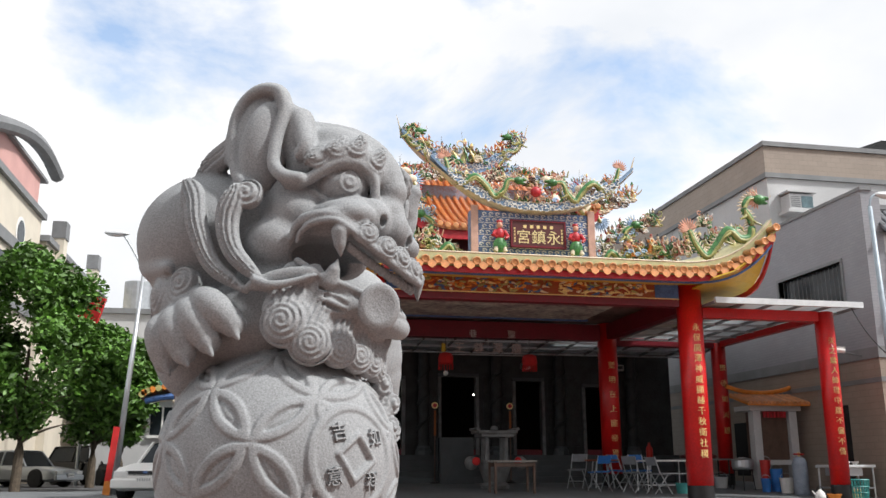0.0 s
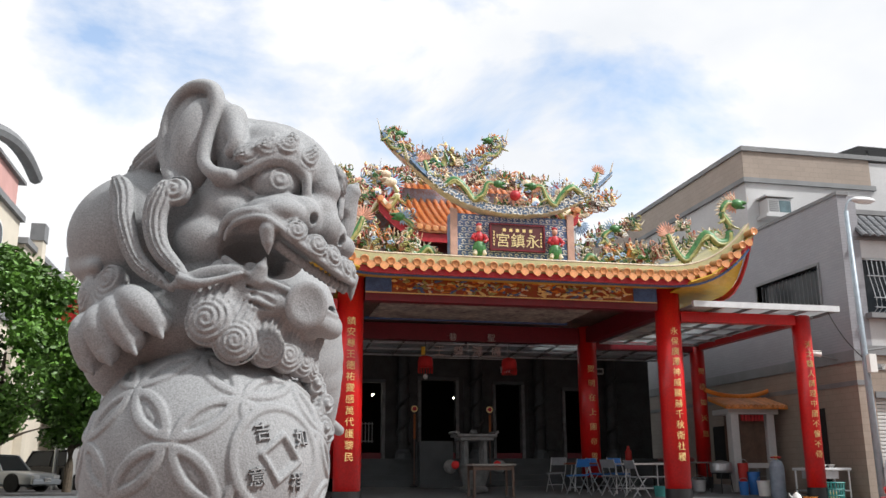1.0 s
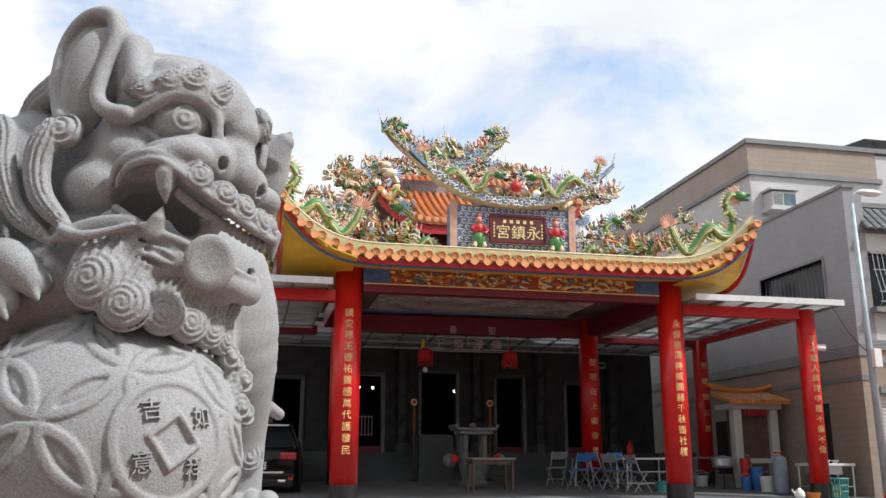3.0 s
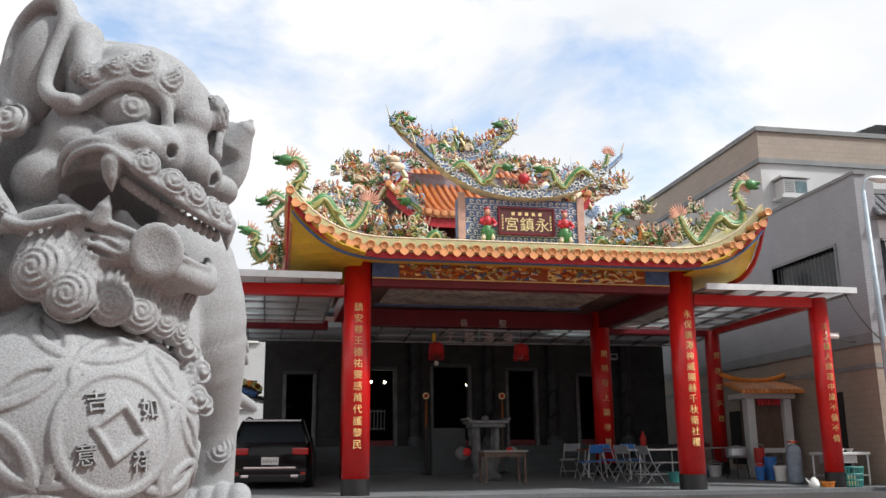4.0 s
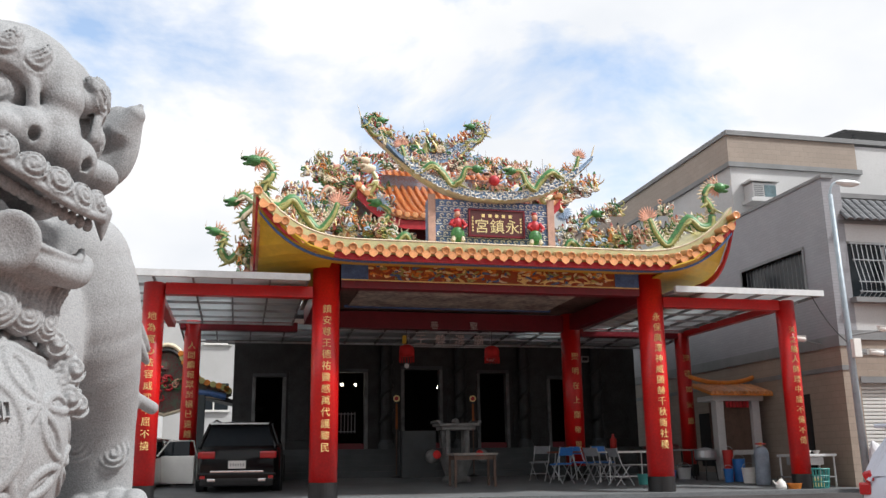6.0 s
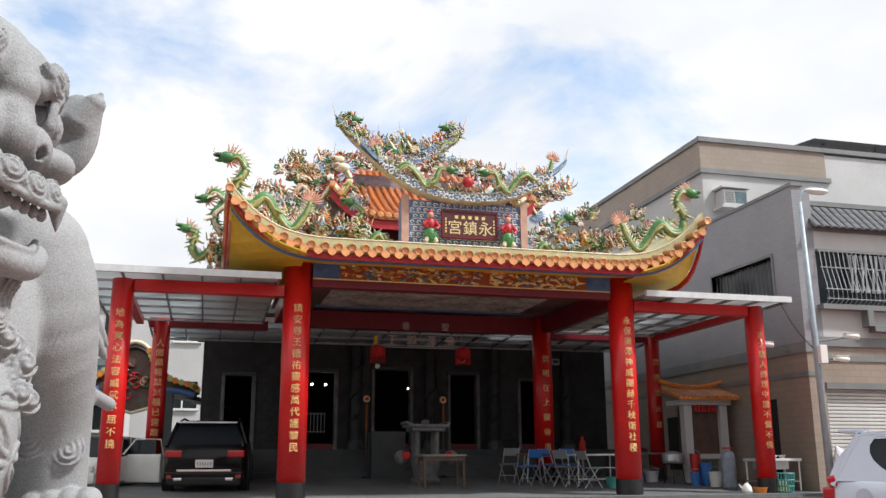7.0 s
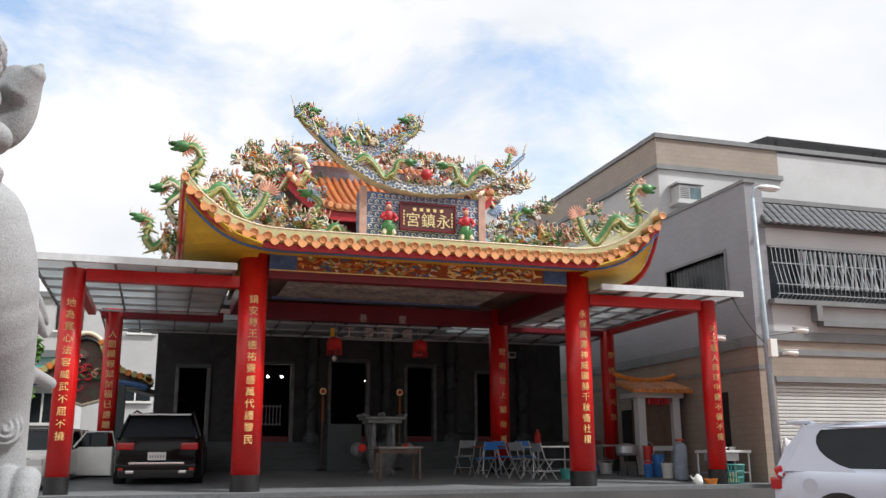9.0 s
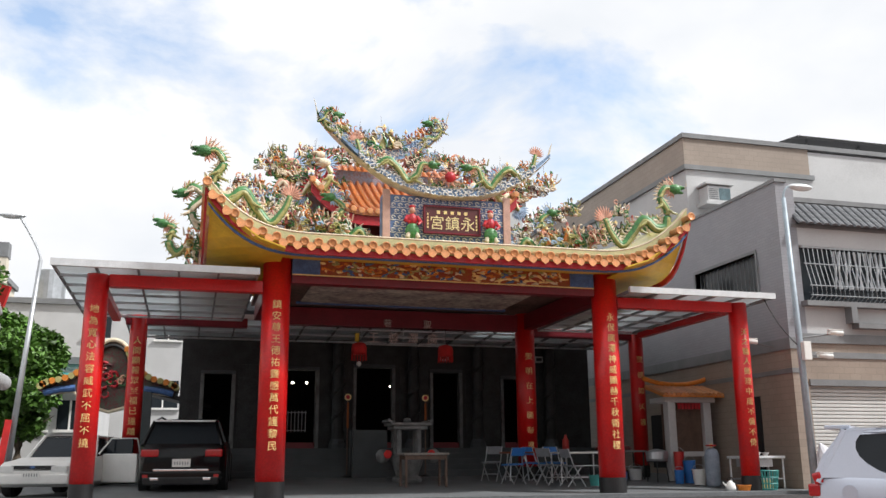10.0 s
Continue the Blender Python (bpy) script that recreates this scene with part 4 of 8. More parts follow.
# ---- painted frieze between the front columns ----
def frieze():
    e = thing("painted_frieze", "painted frieze of figures in red, gold, green and blue", "frieze", kind="structure")
    x0, x1 = CX - XI + 0.285, CX + XI - 0.285
    bm = bmesh.new()
    span(bm, (x0, YF - 0.10, 4.242), (x1, YF + 0.1, 4.70))
    part("backing", bm, material("frieze_red", (0.24, 0.035, 0.02), rough=0.5, vary=0.4, scale=9.0, fine=30.0, bump=0.1, second=(0.30, 0.10, 0.02)), e)
    for a, b, m in ((x0, x0 + 0.55, BLUE), (x1 - 0.55, x1, BLUE)):
        bm = bmesh.new()
        span(bm, (a, YF - 0.125, 4.246), (b, YF - 0.102, 4.695), bevel=0.004)
        part("end_panel", bm, m, e)
    rnd = random.Random(5)
    for mat, name, cnt in ((GOLD, "gilt_scroll", 26), (LIME, "green_leaf", 20), (CREAM, "cream_figure", 16), (BLUE, "blue_cloud", 16), (ORANGE, "orange_scroll", 22)):
        bm = bmesh.new()
        for _ in range(int(cnt * 2.2)):
            x, z = rnd.uniform(x0 + 0.6, x1 - 0.6), rnd.uniform(4.30, 4.62)
            p = [Vector((x + 0.09 * k * math.cos(rnd.random() * 6), YF - 0.112, z + rnd.uniform(-0.06, 0.06))) for k in range(3)]
            tube(bm, bez(p, 5), [0.012, 0.026, 0.03, 0.026, 0.018, 0.01], n=6)
        part(name, bm, mat, e)
    for z in (4.25, 4.69):
        bm = bmesh.new()
        span(bm, (x0, YF - 0.13, z - 0.012), (x1, YF - 0.101, z + 0.012))
        part("border", bm, GOLD, e)


frieze()

# ---- portico ceiling with a painted panel ----
bm = bmesh.new()
span(bm, (CX - XI - 0.2, YF + 0.15, 4.46), (CX + XI + 0.2, YR + 0.2, 4.56))
tagged(part("ceiling", bm, material("ceiling_paint", (0.16, 0.11, 0.09), rough=0.6, vary=0.35, scale=1.2, fine=12.0, bump=0.03)), "dark painted portico ceiling", "ceiling", kind="structure")
bm = bmesh.new()
span(bm, (CX - 2.6, YF + 0.7, 4.43), (CX + 2.6, YR - 0.8, 4.458))
tagged(part("ceiling_painting", bm, material("ceiling_mural", (0.50, 0.46, 0.38), rough=0.6, vary=0.3, scale=1.6, fine=7.0, bump=0.02, second=(0.16, 0.12, 0.13))), "faded mural panel with clouds on the ceiling", "mural", kind="structure")
for y in (YF + 0.62, YR - 0.72):
    beam("ceiling_trim", (CX - 2.7, y - 0.05, 4.40), (CX + 2.7, y + 0.05, 4.459), BLUE, "blue painted ceiling border")


# ---- lower roof ----
EX, EY = 5.05, 15.80


def flare(d):
    d = abs(d)
    return 1.08 * max(0.0, (d - 2.75) / (EX - 2.75)) ** 3


def roof_point(x, v):
    """A point of the front slope: v runs from the eave to the ridge."""
    y = EY + 2.3 * v
    return Vector((x, y - 0.25 * max(0, (abs(x - CX) - 3.2) / 1.85) ** 2 * (1 - v), 4.62 + flare(x - CX) * (1 - 0.55 * v) + 0.75 * v ** 1.3))


def lower_roof():
    e = thing("portico_roof", "curved temple roof with orange glazed tiles and upturned corners", "roof", kind="structure")
    bm = bmesh.new()
    grid_sheet(bm, lambda u, v: roof_point(CX + EX * (2 * u - 1), v), 60, 8, 0.05)
    part("roof_bed", bm, OLIVE, e, "olive glazed roof bed", smooth=True)
    # side slopes run back from the corners
    for sgn in (-1, 1):
        def side(u, v, sgn=sgn):
            y = EY + 0.45 + 5.3 * u
            d = abs(u * 2 - 1)
            z = 4.62 + 1.08 * max(0, (d - 0.45) / 0.55) ** 3
            return Vector((CX + sgn * (EX - 2.2 * v), y + 0.25 * v, 4.62 + (z - 4.62) * (1 - v) ** 3 + 0.30 * v))
        bm = bmesh.new()
        grid_sheet(bm, side, 30, 6, 0.05)
        part("side_slope", bm, TILES, e, "orange tiled side slope", smooth=True)
    # red fascia and yellow soffit
    bm = bmesh.new()
    grid_sheet(bm, lambda u, v: roof_point(CX + (EX - 0.06) * (2 * u - 1), 0) + Vector((0, 0.06 + 0.05 * v, -0.05)), 60, 1, 0.12)
    part("fascia", bm, CRIMSON, e, "red eave board")
    bm = bmesh.new()
    grid_sheet(bm, lambda u, v: roof_point(CX + (EX - 0.10) * (2 * u - 1), 0) + Vector((0, 0.12 + 1.0 * v, -0.14 + 0.12 * v - 0.9 * v * max(0, abs(2 * u - 1) - 0.66))), 60, 3, 0.03)
    part("soffit", bm, YELLOW, e, "yellow painted soffit")
    bm = bmesh.new()
    grid_sheet(bm, lambda u, v: roof_point(CX + (EX - 0.12) * (2 * u - 1), 0) + Vector((0, 0.13 + 0.05 * v, -0.15 - 0.25 * max(0, abs(2 * u - 1) - 0.66))), 60, 1, 0.05)
    part("eave_trim", bm, BLUE, e, "blue scalloped eave trim")
    for sgn in (-1, 1):
        bm = bmesh.new()
        def under(u, v, sgn=sgn):
            y = EY - 0.1 + 5.6 * u
            d = abs(u * 2 - 1)
            z = 4.50 + 1.05 * max(0, (d - 0.45) / 0.55) ** 3 * (1 - 0.636 * v) ** 3
            return Vector((CX + sgn * (EX - 0.15 - 1.4 * v), y, z - 0.02 * v))
        grid_sheet(bm, under, 20, 3, 0.03)
        part("side_soffit", bm, YELLOW, e, "yellow painted side soffit")
        bm = bmesh.new()
        grid_sheet(bm, lambda u, v, under=under, sgn=sgn: under(u, 0) + Vector((sgn * (0.06 + 0.04 * v), 0, 0.03)), 20, 1, 0.14)
        part("side_fascia", bm, CRIMSON, e, "red side eave board")
    # ridge band above the tiles
    bm = bmesh.new()
    grid_sheet(bm, lambda u, v: roof_point(CX + (EX - 0.02) * (2 * u - 1), 0.10) + Vector((0, 0.16 * v, 0.235 + 0.03 * v)), 60, 1, 0.17)
    part("glazed_band", bm, material("pale_olive_glaze", (0.52, 0.50, 0.26), rough=0.3, vary=0.10, bump=0.03, coat=0.3), e, "pale olive glazed band")
    bm = bmesh.new()
    tube(bm, [roof_point(CX + (EX - 0.02) * (k / 30 - 1), 0.10) + Vector((0, 0.01, 0.245)) for k in range(61)], 0.022, n=6)
    part("band_edge", bm, CREAM, e, "cream edge of the glazed band")
    # eave tiles, one by one
    cap = bmesh.new()
    lathe(cap, [(0.074, -0.40), (0.074, -0.012), (0.086, -0.010), (0.088, 0.012), (0.066, 0.022), (0.056, 0.010), (0.020, 0.014)], 14)
    bmesh.ops.transform(cap, matrix=Matrix.Rotation(radians(90), 4, "X"), verts=cap.verts)
    me_cap = bpy.data.meshes.new("round_tile")
    for f in cap.faces:
        f.smooth = len(f.verts) == 4
    cap.to_mesh(me_cap)
    me_cap.materials.append(TILE)
    drip = bmesh.new()
    prism(drip, [(-0.088, 0.05), (-0.094, -0.01), (-0.072, -0.075), (0, -0.125), (0.072, -0.075), (0.094, -0.01), (0.088, 0.05)], 0.018)
    me_drip = bpy.data.meshes.new("drip_tile")
    drip.to_mesh(me_drip)
    me_drip.materials.append(TILE)
    n = 39
    for k in range(n):
        x = CX + (EX - 0.08) * (2 * k / (n - 1) - 1)
        p, q = roof_point(x, 0.0), roof_point(x, 0.30)
        d = q - p
        slope = math.degrees(math.atan2(d.z, d.y))
        lean = math.degrees(math.atan((roof_point(x + 0.02, 0).z - roof_point(x - 0.02, 0).z) / 0.04))
        shared("round_tile", me_cap, e, Matrix.Translation(p + Vector((0, -0.02, 0.055))) @ Euler((radians(slope), radians(-lean * 0.6), 0)).to_matrix().to_4x4())
        if k < n - 1:
            x2 = x + (EX - 0.08) / (n - 1)
            p2 = roof_point(x2, 0.0)
            shared("drip_tile", me_drip, e, Matrix.Translation(p2 + Vector((0, -0.025, -0.005))) @ Euler((radians(-8), radians(-lean * 0.8), 0)).to_matrix().to_4x4())
    return e


lower_roof()


# ---- sign board wall above the lower roof ----
def sign_wall():
    e = thing("sign_wall", "blue cloud-pattern panel wall with pink frame above the eave", "panel", kind="structure")
    x0, x1, y, z0, z1 = CX - 1.40, CX + 1.40, 17.0, 4.95, 6.10
    bm = bmesh.new()
    span(bm, (x0, y, z0), (x1, y + 0.3, z1))
    part("backing", bm, material("cloud_panel_blue", (0.13, 0.21, 0.40), rough=0.45, vary=0.25, scale=9.0, bump=0.05), e)
    for x in (x0 + 0.07, x1 - 0.07):
        bm = bmesh.new()
        span(bm, (x - 0.08, y - 0.05, z0), (x + 0.08, y - 0.003, z1 + 0.1), bevel=0.008)
        part("frame_post", bm, material("pale_pink_frame", (0.55, 0.33, 0.26), rough=0.5, vary=0.12, bump=0.04), e)
    rnd = random.Random(11)
    bm = bmesh.new()
    for i in range(17):
        for j in range(8):
            x, z = x0 + 0.22 + i * 0.148 + (0.07 if j % 2 else 0), z0 + 0.12 + j * 0.135
            if x > x1 - 0.2:
                continue
            pts = [Vector((x + 0.05 * math.cos(q) * (1 - 0.1 * q), y - 0.006, z + 0.045 * math.sin(q) * (1 - 0.1 * q))) for q in [0.7 * k for k in range(8)]]
            tube(bm, pts, 0.015, n=5)
            tube(bm, [(x - 0.06, y - 0.006, z - 0.055), (x, y - 0.01, z - 0.062), (x + 0.07, y - 0.006, z - 0.05)], 0.010, n=5)
    part("cloud_relief", bm, WHITE, e, "white and pale blue cloud scrolls")
    # the name board
    bx0, bx1, bz0, bz1 = CX - 0.52, CX + 0.67, 5.31, 5.86
    b = thing("name_board", "dark maroon name board with large gold characters", "sign")
    bm = bmesh.new()
    span(bm, (bx0, y - 0.12, bz0), (bx1, y - 0.055, bz1), bevel=0.01)
    part("board", bm, MAROON, b)
    for a, c in (((bx0 - 0.03, y - 0.14, bz0 - 0.03), (bx1 + 0.03, y - 0.05, bz0 + 0.005)), ((bx0 - 0.03, y - 0.14, bz1 - 0.005), (bx1 + 0.03, y - 0.05, bz1 + 0.03)), ((bx0 - 0.03, y - 0.14, bz0), (bx0 + 0.005, y - 0.05, bz1)), ((bx1 - 0.005, y - 0.14, bz0), (bx1 + 0.03, y - 0.05, bz1))):
        bm = bmesh.new()
        span(bm, a, c)
        part("frame_rail", bm, DARKSHADERED, b)
    for ch, x in (("宮", -0.26), ("鎮", 0.08), ("永", 0.42)):
        bm = text_bmesh(ch, 0.33, 0.006)
        o = part("character", bm, material("pale_gold", (0.80, 0.66, 0.34), rough=0.4, vary=0.05, bump=0.0), b, "pale gold character")
        o.location = (CX + x, y - 0.122, 5.49)
    for k in range(5):
        bm = bmesh.new()
        span(bm, (CX - 0.26 + 0.15 * k, y - 0.127, 5.71), (CX - 0.26 + 0.15 * k + 0.07, y - 0.121, 5.78))
        part("small_mark", bm, GOLD, b)
    for x in (bx0 + 0.06, bx1 - 0.06):
        for k in range(5):
            bm = bmesh.new()
            span(bm, (x - 0.015, y - 0.127, 5.39 + 0.07 * k), (x + 0.015, y - 0.121, 5.435 + 0.07 * k))
            part("small_mark", bm, GOLD, b)
    # guardian figures beside the board, plain shapes
    for sx in (-0.80, 0.92):
        bm = bmesh.new()
        blob(bm, (0, 0, 0.42), (0.11, 0.09, 0.14), mat=0)
        blob(bm, (0, -0.02, 0.18), (0.15, 0.1, 0.17), mat=1)
        blob(bm, (0, -0.02, 0.62), (0.065, 0.06, 0.075), mat=3)
        blob(bm, (0, 0.0, 0.70), (0.07, 0.06, 0.04), mat=0)
        tube(bm, [(-0.1, -0.02, 0.48), (-0.17, -0.08, 0.38), (-0.08, -0.12, 0.34)], [0.045, 0.04, 0.03], mat=0)
        tube(bm, [(0.1, -0.02, 0.48), (0.17, -0.08, 0.36), (0.10, -0.12, 0.30)], [0.045, 0.04, 0.03], mat=0)
        tube(bm, [(-0.06, -0.03, 0.15), (-0.12, -0.07, 0.02)], [0.06, 0.045], mat=2)
        tube(bm, [(0.06, -0.03, 0.15), (0.12, -0.07, 0.02)], [0.06, 0.045], mat=2)
        o = part("guardian_figure", bm, [CRIMSON, GREEN, CREAM, PINK])
        o.location = (CX + sx, y - 0.13, 5.12)
        tagged(o, "painted ceramic figure in red and green beside the name board", "figurine")


sign_wall()


# ---- flat side canopies and the covered way before the hall ----
def canopy(name, x0, x1, y0, y1, z0, z1, nx, ny, label):
    """A steel frame with frosted sheets; z falls from front to back."""
    e = thing(name, label, "canopy", kind="structure")
    def zz(y):
        return z0 + (z1 - z0) * (y - y0) / (y1 - y0)
    tilt = math.degrees(math.atan2(z1 - z0, y1 - y0))
    w, d = (x1 - x0) / nx, (y1 - y0) / ny
    bm = bmesh.new()
    box(bm, (0, 0, 0), (w - 0.03, d - 0.03, 0.012))
    me = bpy.data.meshes.new("sheet")
    bm.to_mesh(me)
    bm.free()
    me.materials.append(SHEET)
    for i in range(nx):
        for j in range(ny):
            yc = y0 + d * (j + 0.5)
            shared("sheet", me, e, pose(x0 + w * (i + 0.5), yc, zz(yc) + 0.03, tilt))
    for i in range(nx + 1):
        bm = bmesh.new()
        box(bm, (x0 + w * i, (y0 + y1) / 2, (z0 + z1) / 2 - 0.01), (0.035, y1 - y0, 0.06), rx=tilt)
        part("rafter", bm, BANDGREY, e)
    for j in range(ny + 1):
        bm = bmesh.new()
        yc = y0 + d * j
        box(bm, ((x0 + x1) / 2, yc, zz(yc) - 0.025), (x1 - x0, 0.045, 0.05))
        part("purlin", bm, STEEL, e)
    bm = bmesh.new()
    box(bm, ((x0 + x1) / 2, y0 - 0.02, zz(y0) + 0.02), (x1 - x0 + 0.06, 0.05, 0.13))
    part("front_edge", bm, ALU, e, "bright aluminium edge")
    bm = bmesh.new()
    span(bm, (x0 - 0.03, y0, zz(y0) - 0.03), (x0 + 0.015, y0 + 0.05, zz(y0) + 0.07))
    part("corner_cap", bm, ALU, e)
    return e


canopy("side_canopy", -1.76, 1.86, 16.25, 21.6, 4.13, 4.05, 5, 6, "flat steel canopy with frosted roof sheets")
canopy("side_canopy", 9.62, 13.12, 16.25, 21.6, 4.13, 4.05, 5, 6, "flat steel canopy with frosted roof sheets")
canopy("rear_canopy", -0.9, 13.2, 21.95, 24.6, 4.14, 3.98, 16, 3, "low frosted canopy before the temple hall")


# ---- hall behind the portico ----
HY = 25.0
def wall_piece(name, a, b, mat, label, cat="wall"):
    bm = bmesh.new()
    span(bm, a, b)
    return tagged(part(name, bm, mat), label, cat, kind="structure")


def hall():
    # raised terrace and steps
    for k in range(5):
        z1 = 0.25 + 0.148 * (k + 1)
        bm = bmesh.new()
        span(bm, (1.7, 23.0 + 0.27 * k, 0.0), (11.9, 23.0 + 0.27 * (k + 1) - 0.004, z1), bevel=0.01)
        tagged(part("step", bm, STEPSTONE), "grey granite step up to the hall", "step", kind="structure")
    wall_piece("terrace_floor", (0.4, 24.355, 0.0), (12.6, 29.5, 0.99), STEPSTONE, "grey stone terrace floor", "floor")
    # front wall with five openings
    doors = [(0.98, 1.92, 3.10), (3.25, 4.25, 3.25), (5.22, 6.46, 3.35), (7.5, 8.5, 3.25), (9.7, 10.65, 3.10)]
    xs = 0.45
    for k, (a, b, t) in enumerate(doors):
        wall_piece("wall_front", (xs, HY, 0.99), (a, HY + 0.35, 4.4), SHADESTONE, "carved stone hall wall with shade in its colour")
        wall_piece("wall_front", (a, HY, t), (b, HY + 0.35, 4.4), SHADESTONE, "carved stone lintel wall with shade in its colour")
        d = thing("doorway", "tall dark temple doorway with carved stone jambs", "doorway", kind="structure")
        for x in (a + 0.05, b - 0.05):
            bm = bmesh.new()
            span(bm, (x - 0.05, HY - 0.06, 0.99), (x + 0.05, HY + 0.2, t - 0.08), bevel=0.012)
            part("jamb", bm, BURNERSTONE, d)
        bm = bmesh.new()
        span(bm, (a, HY - 0.06, t - 0.08), (b, HY + 0.2, t + 0.02), bevel=0.012)
        part("lintel", bm, STEPSTONE, d)
        bm = bmesh.new()
        span(bm, (a + 0.1, HY, 0.99), (b - 0.1, HY + 0.25, 1.16), bevel=0.01)
        part("threshold", bm, DARKSHADERED, d, "dark red threshold board")
        xs = b
    wall_piece("wall_front", (xs, HY, 0.99), (12.6, HY + 0.35, 4.4), SHADESTONE, "carved stone hall wall with shade in its colour")
    wall_piece("wall_left", (0.45, HY + 0.353, 0.99), (0.8, 29.5, 4.4), SHADESTONE, "stone side wall with shade in its colour")
    wall_piece("wall_right", (12.25, HY + 0.353, 0.99), (12.6, 29.5, 4.4), SHADESTONE, "stone side wall with shade in its colour")
    # back wall and ceiling carry the hall's deep shade as near-black colour
    wall_piece("wall_back", (0.45, 29.5, 0.0), (12.6, 29.85, 4.4), SHADEBLACK, "inner back wall with the hall's shade in its colour")
    wall_piece("hall_roof_slab", (0.2, 23.3, 4.56), (12.8, 30.0, 4.80), ROOFGREY, "grey hall roof slab", "roof")
    wall_piece("hall_ceiling", (0.45, HY, 4.403), (12.6, 29.85, 4.55), SHADEBLACK, "hall ceiling with shade in its colour", "ceiling")
    # carved pillars before the wall
    for x in (2.9, 4.75, 6.95, 8.9, 11.2):
        e = thing("carved_pillar", "grey carved stone dragon pillar with shade in its colour", "pillar", pose(x, 24.75, 0.99), group="hall pillars")
        bm = bmesh.new()
        lathe(bm, [(0.24, 0), (0.24, 0.12), (0.19, 0.2), (0.19, 0.26)], 8)
        part("base", bm, STEPSTONE, e)
        bm = bmesh.new()
        lathe(bm, [(0.16, 0.26), (0.16, 3.0)], 16)
        tube(bm, [(0.17 * math.cos(q * 0.5), 0.17 * math.sin(q * 0.5), 0.4 + q * 0.055) for q in range(44)], [0.05 + 0.015 * math.sin(q) for q in range(44)], n=6)
        part("shaft", bm, SHADESTONE, e)
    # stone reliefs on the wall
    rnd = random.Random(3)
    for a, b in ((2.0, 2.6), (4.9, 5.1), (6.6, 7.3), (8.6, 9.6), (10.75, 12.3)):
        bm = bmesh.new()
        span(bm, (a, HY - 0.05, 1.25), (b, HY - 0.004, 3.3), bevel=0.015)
        o = part("relief_panel", bm, SHADESTONE)
        tagged(o, "carved stone relief panel with shade in its colour", "relief", kind="structure")
    # window lattice with light behind
    bm = bmesh.new()
    for k in range(6):
        rod(bm, (3.42 + 0.10 * k, HY + 0.28, 1.45), (3.42 + 0.10 * k, HY + 0.28, 2.05), 0.012)
    for z in (1.5, 2.0):
        rod(bm, (3.4, HY + 0.28, z), (3.95, HY + 0.28, z), 0.012)
    tagged(part("lattice", bm, STEEL), "pale metal lattice inside the side doorway", "lattice", kind="structure")


hall()
for x, z, y in ((3.55, 2.86, 25.5), (3.95, 2.86, 25.5), (6.46, 2.80, 25.6)):
    e = thing("hall_lamp", "small bright lamp inside the dark hall", "lamp", group="hall lamps")
    bm = bmesh.new()
    blob(bm, (x, y, z), (0.035, 0.035, 0.035))
    part("bulb", bm, BULB, e)
    bm = bmesh.new()
    rod(bm, (x, y, z + 0.03), (x, y, 4.403), 0.006)
    part("cord", bm, BLACK, e)

# hanging lantern pair and the letter sign
for x in (4.80, 7.08):
    e = thing("lantern", "red cloth lantern with a fringe hanging under the canopy", "lantern", pose(x, 21.75, 3.30), group="hanging lanterns")
    bm = bmesh.new()
    lathe(bm, [(0.08, 0.28), (0.17, 0.24), (0.20, 0.14), (0.20, 0.04), (0.17, -0.02)], 16)
    part("shade", bm, CLOTHRED, e, smooth=True)
    for k in range(16):
        q = k * math.pi / 8
        bm = bmesh.new()
        rod(bm, (0.185 * math.cos(q), 0.185 * math.sin(q), 0.0), (0.19 * math.cos(q), 0.19 * math.sin(q), -0.17), 0.012, n=6)
        part("fringe", bm, CLOTHRED, e)
    bm = bmesh.new()
    rod(bm, (0, 0, 0.28), (0, 0, 0.70), 0.006)
    part("cord", bm, BLACK, e)
    if x < 5:
        bm = bmesh.new()
        blob(bm, (0, 0, -0.26), (0.065, 0.065, 0.07))
        part("bulb", bm, LAMPGLASS, e, "white bulb below the fringe")
e = thing("letter_sign", "unlit tube letter sign hanging under the canopy", "sign", pose(5.95, 21.75, 3.70))
for k, ch in enumerate("王尊澤廣"):
    bm = text_bmesh(ch, 0.30, 0.02)
    o = part("character", bm, LEDGLASS, e, "pale unlit letter")
    o.location = (-0.78 + 0.52 * k, 0, 0.0)
for z in (-0.16, 0.20):
    bm = bmesh.new()
    rod(bm, (-1.15, 0.03, z), (1.15, 0.03, z), 0.012)
    part("rail", bm, STEEL, e)
for x in (-1.1, 0.0, 1.1):
    bm = bmesh.new()
    rod(bm, (x, 0.03, -0.16), (x, 0.03, 0.30), 0.01)
    part("hanger", bm, STEEL, e)
for k in range(2):
    bm = text_bmesh("巷聖"[k], 0.22, 0.015)
    o = part("character", bm, LEDGLASS, e, "pale unlit letter")
    o.location = (-0.45 + 1.05 * k, -0.17, 0.36)
bm = bmesh.new()
span(bm, (-1.26, -0.04, -0.10), (-1.16, 0.04, 0.12), bevel=0.01)
part("power_box", bm, YELLOW, e, "small yellow box")

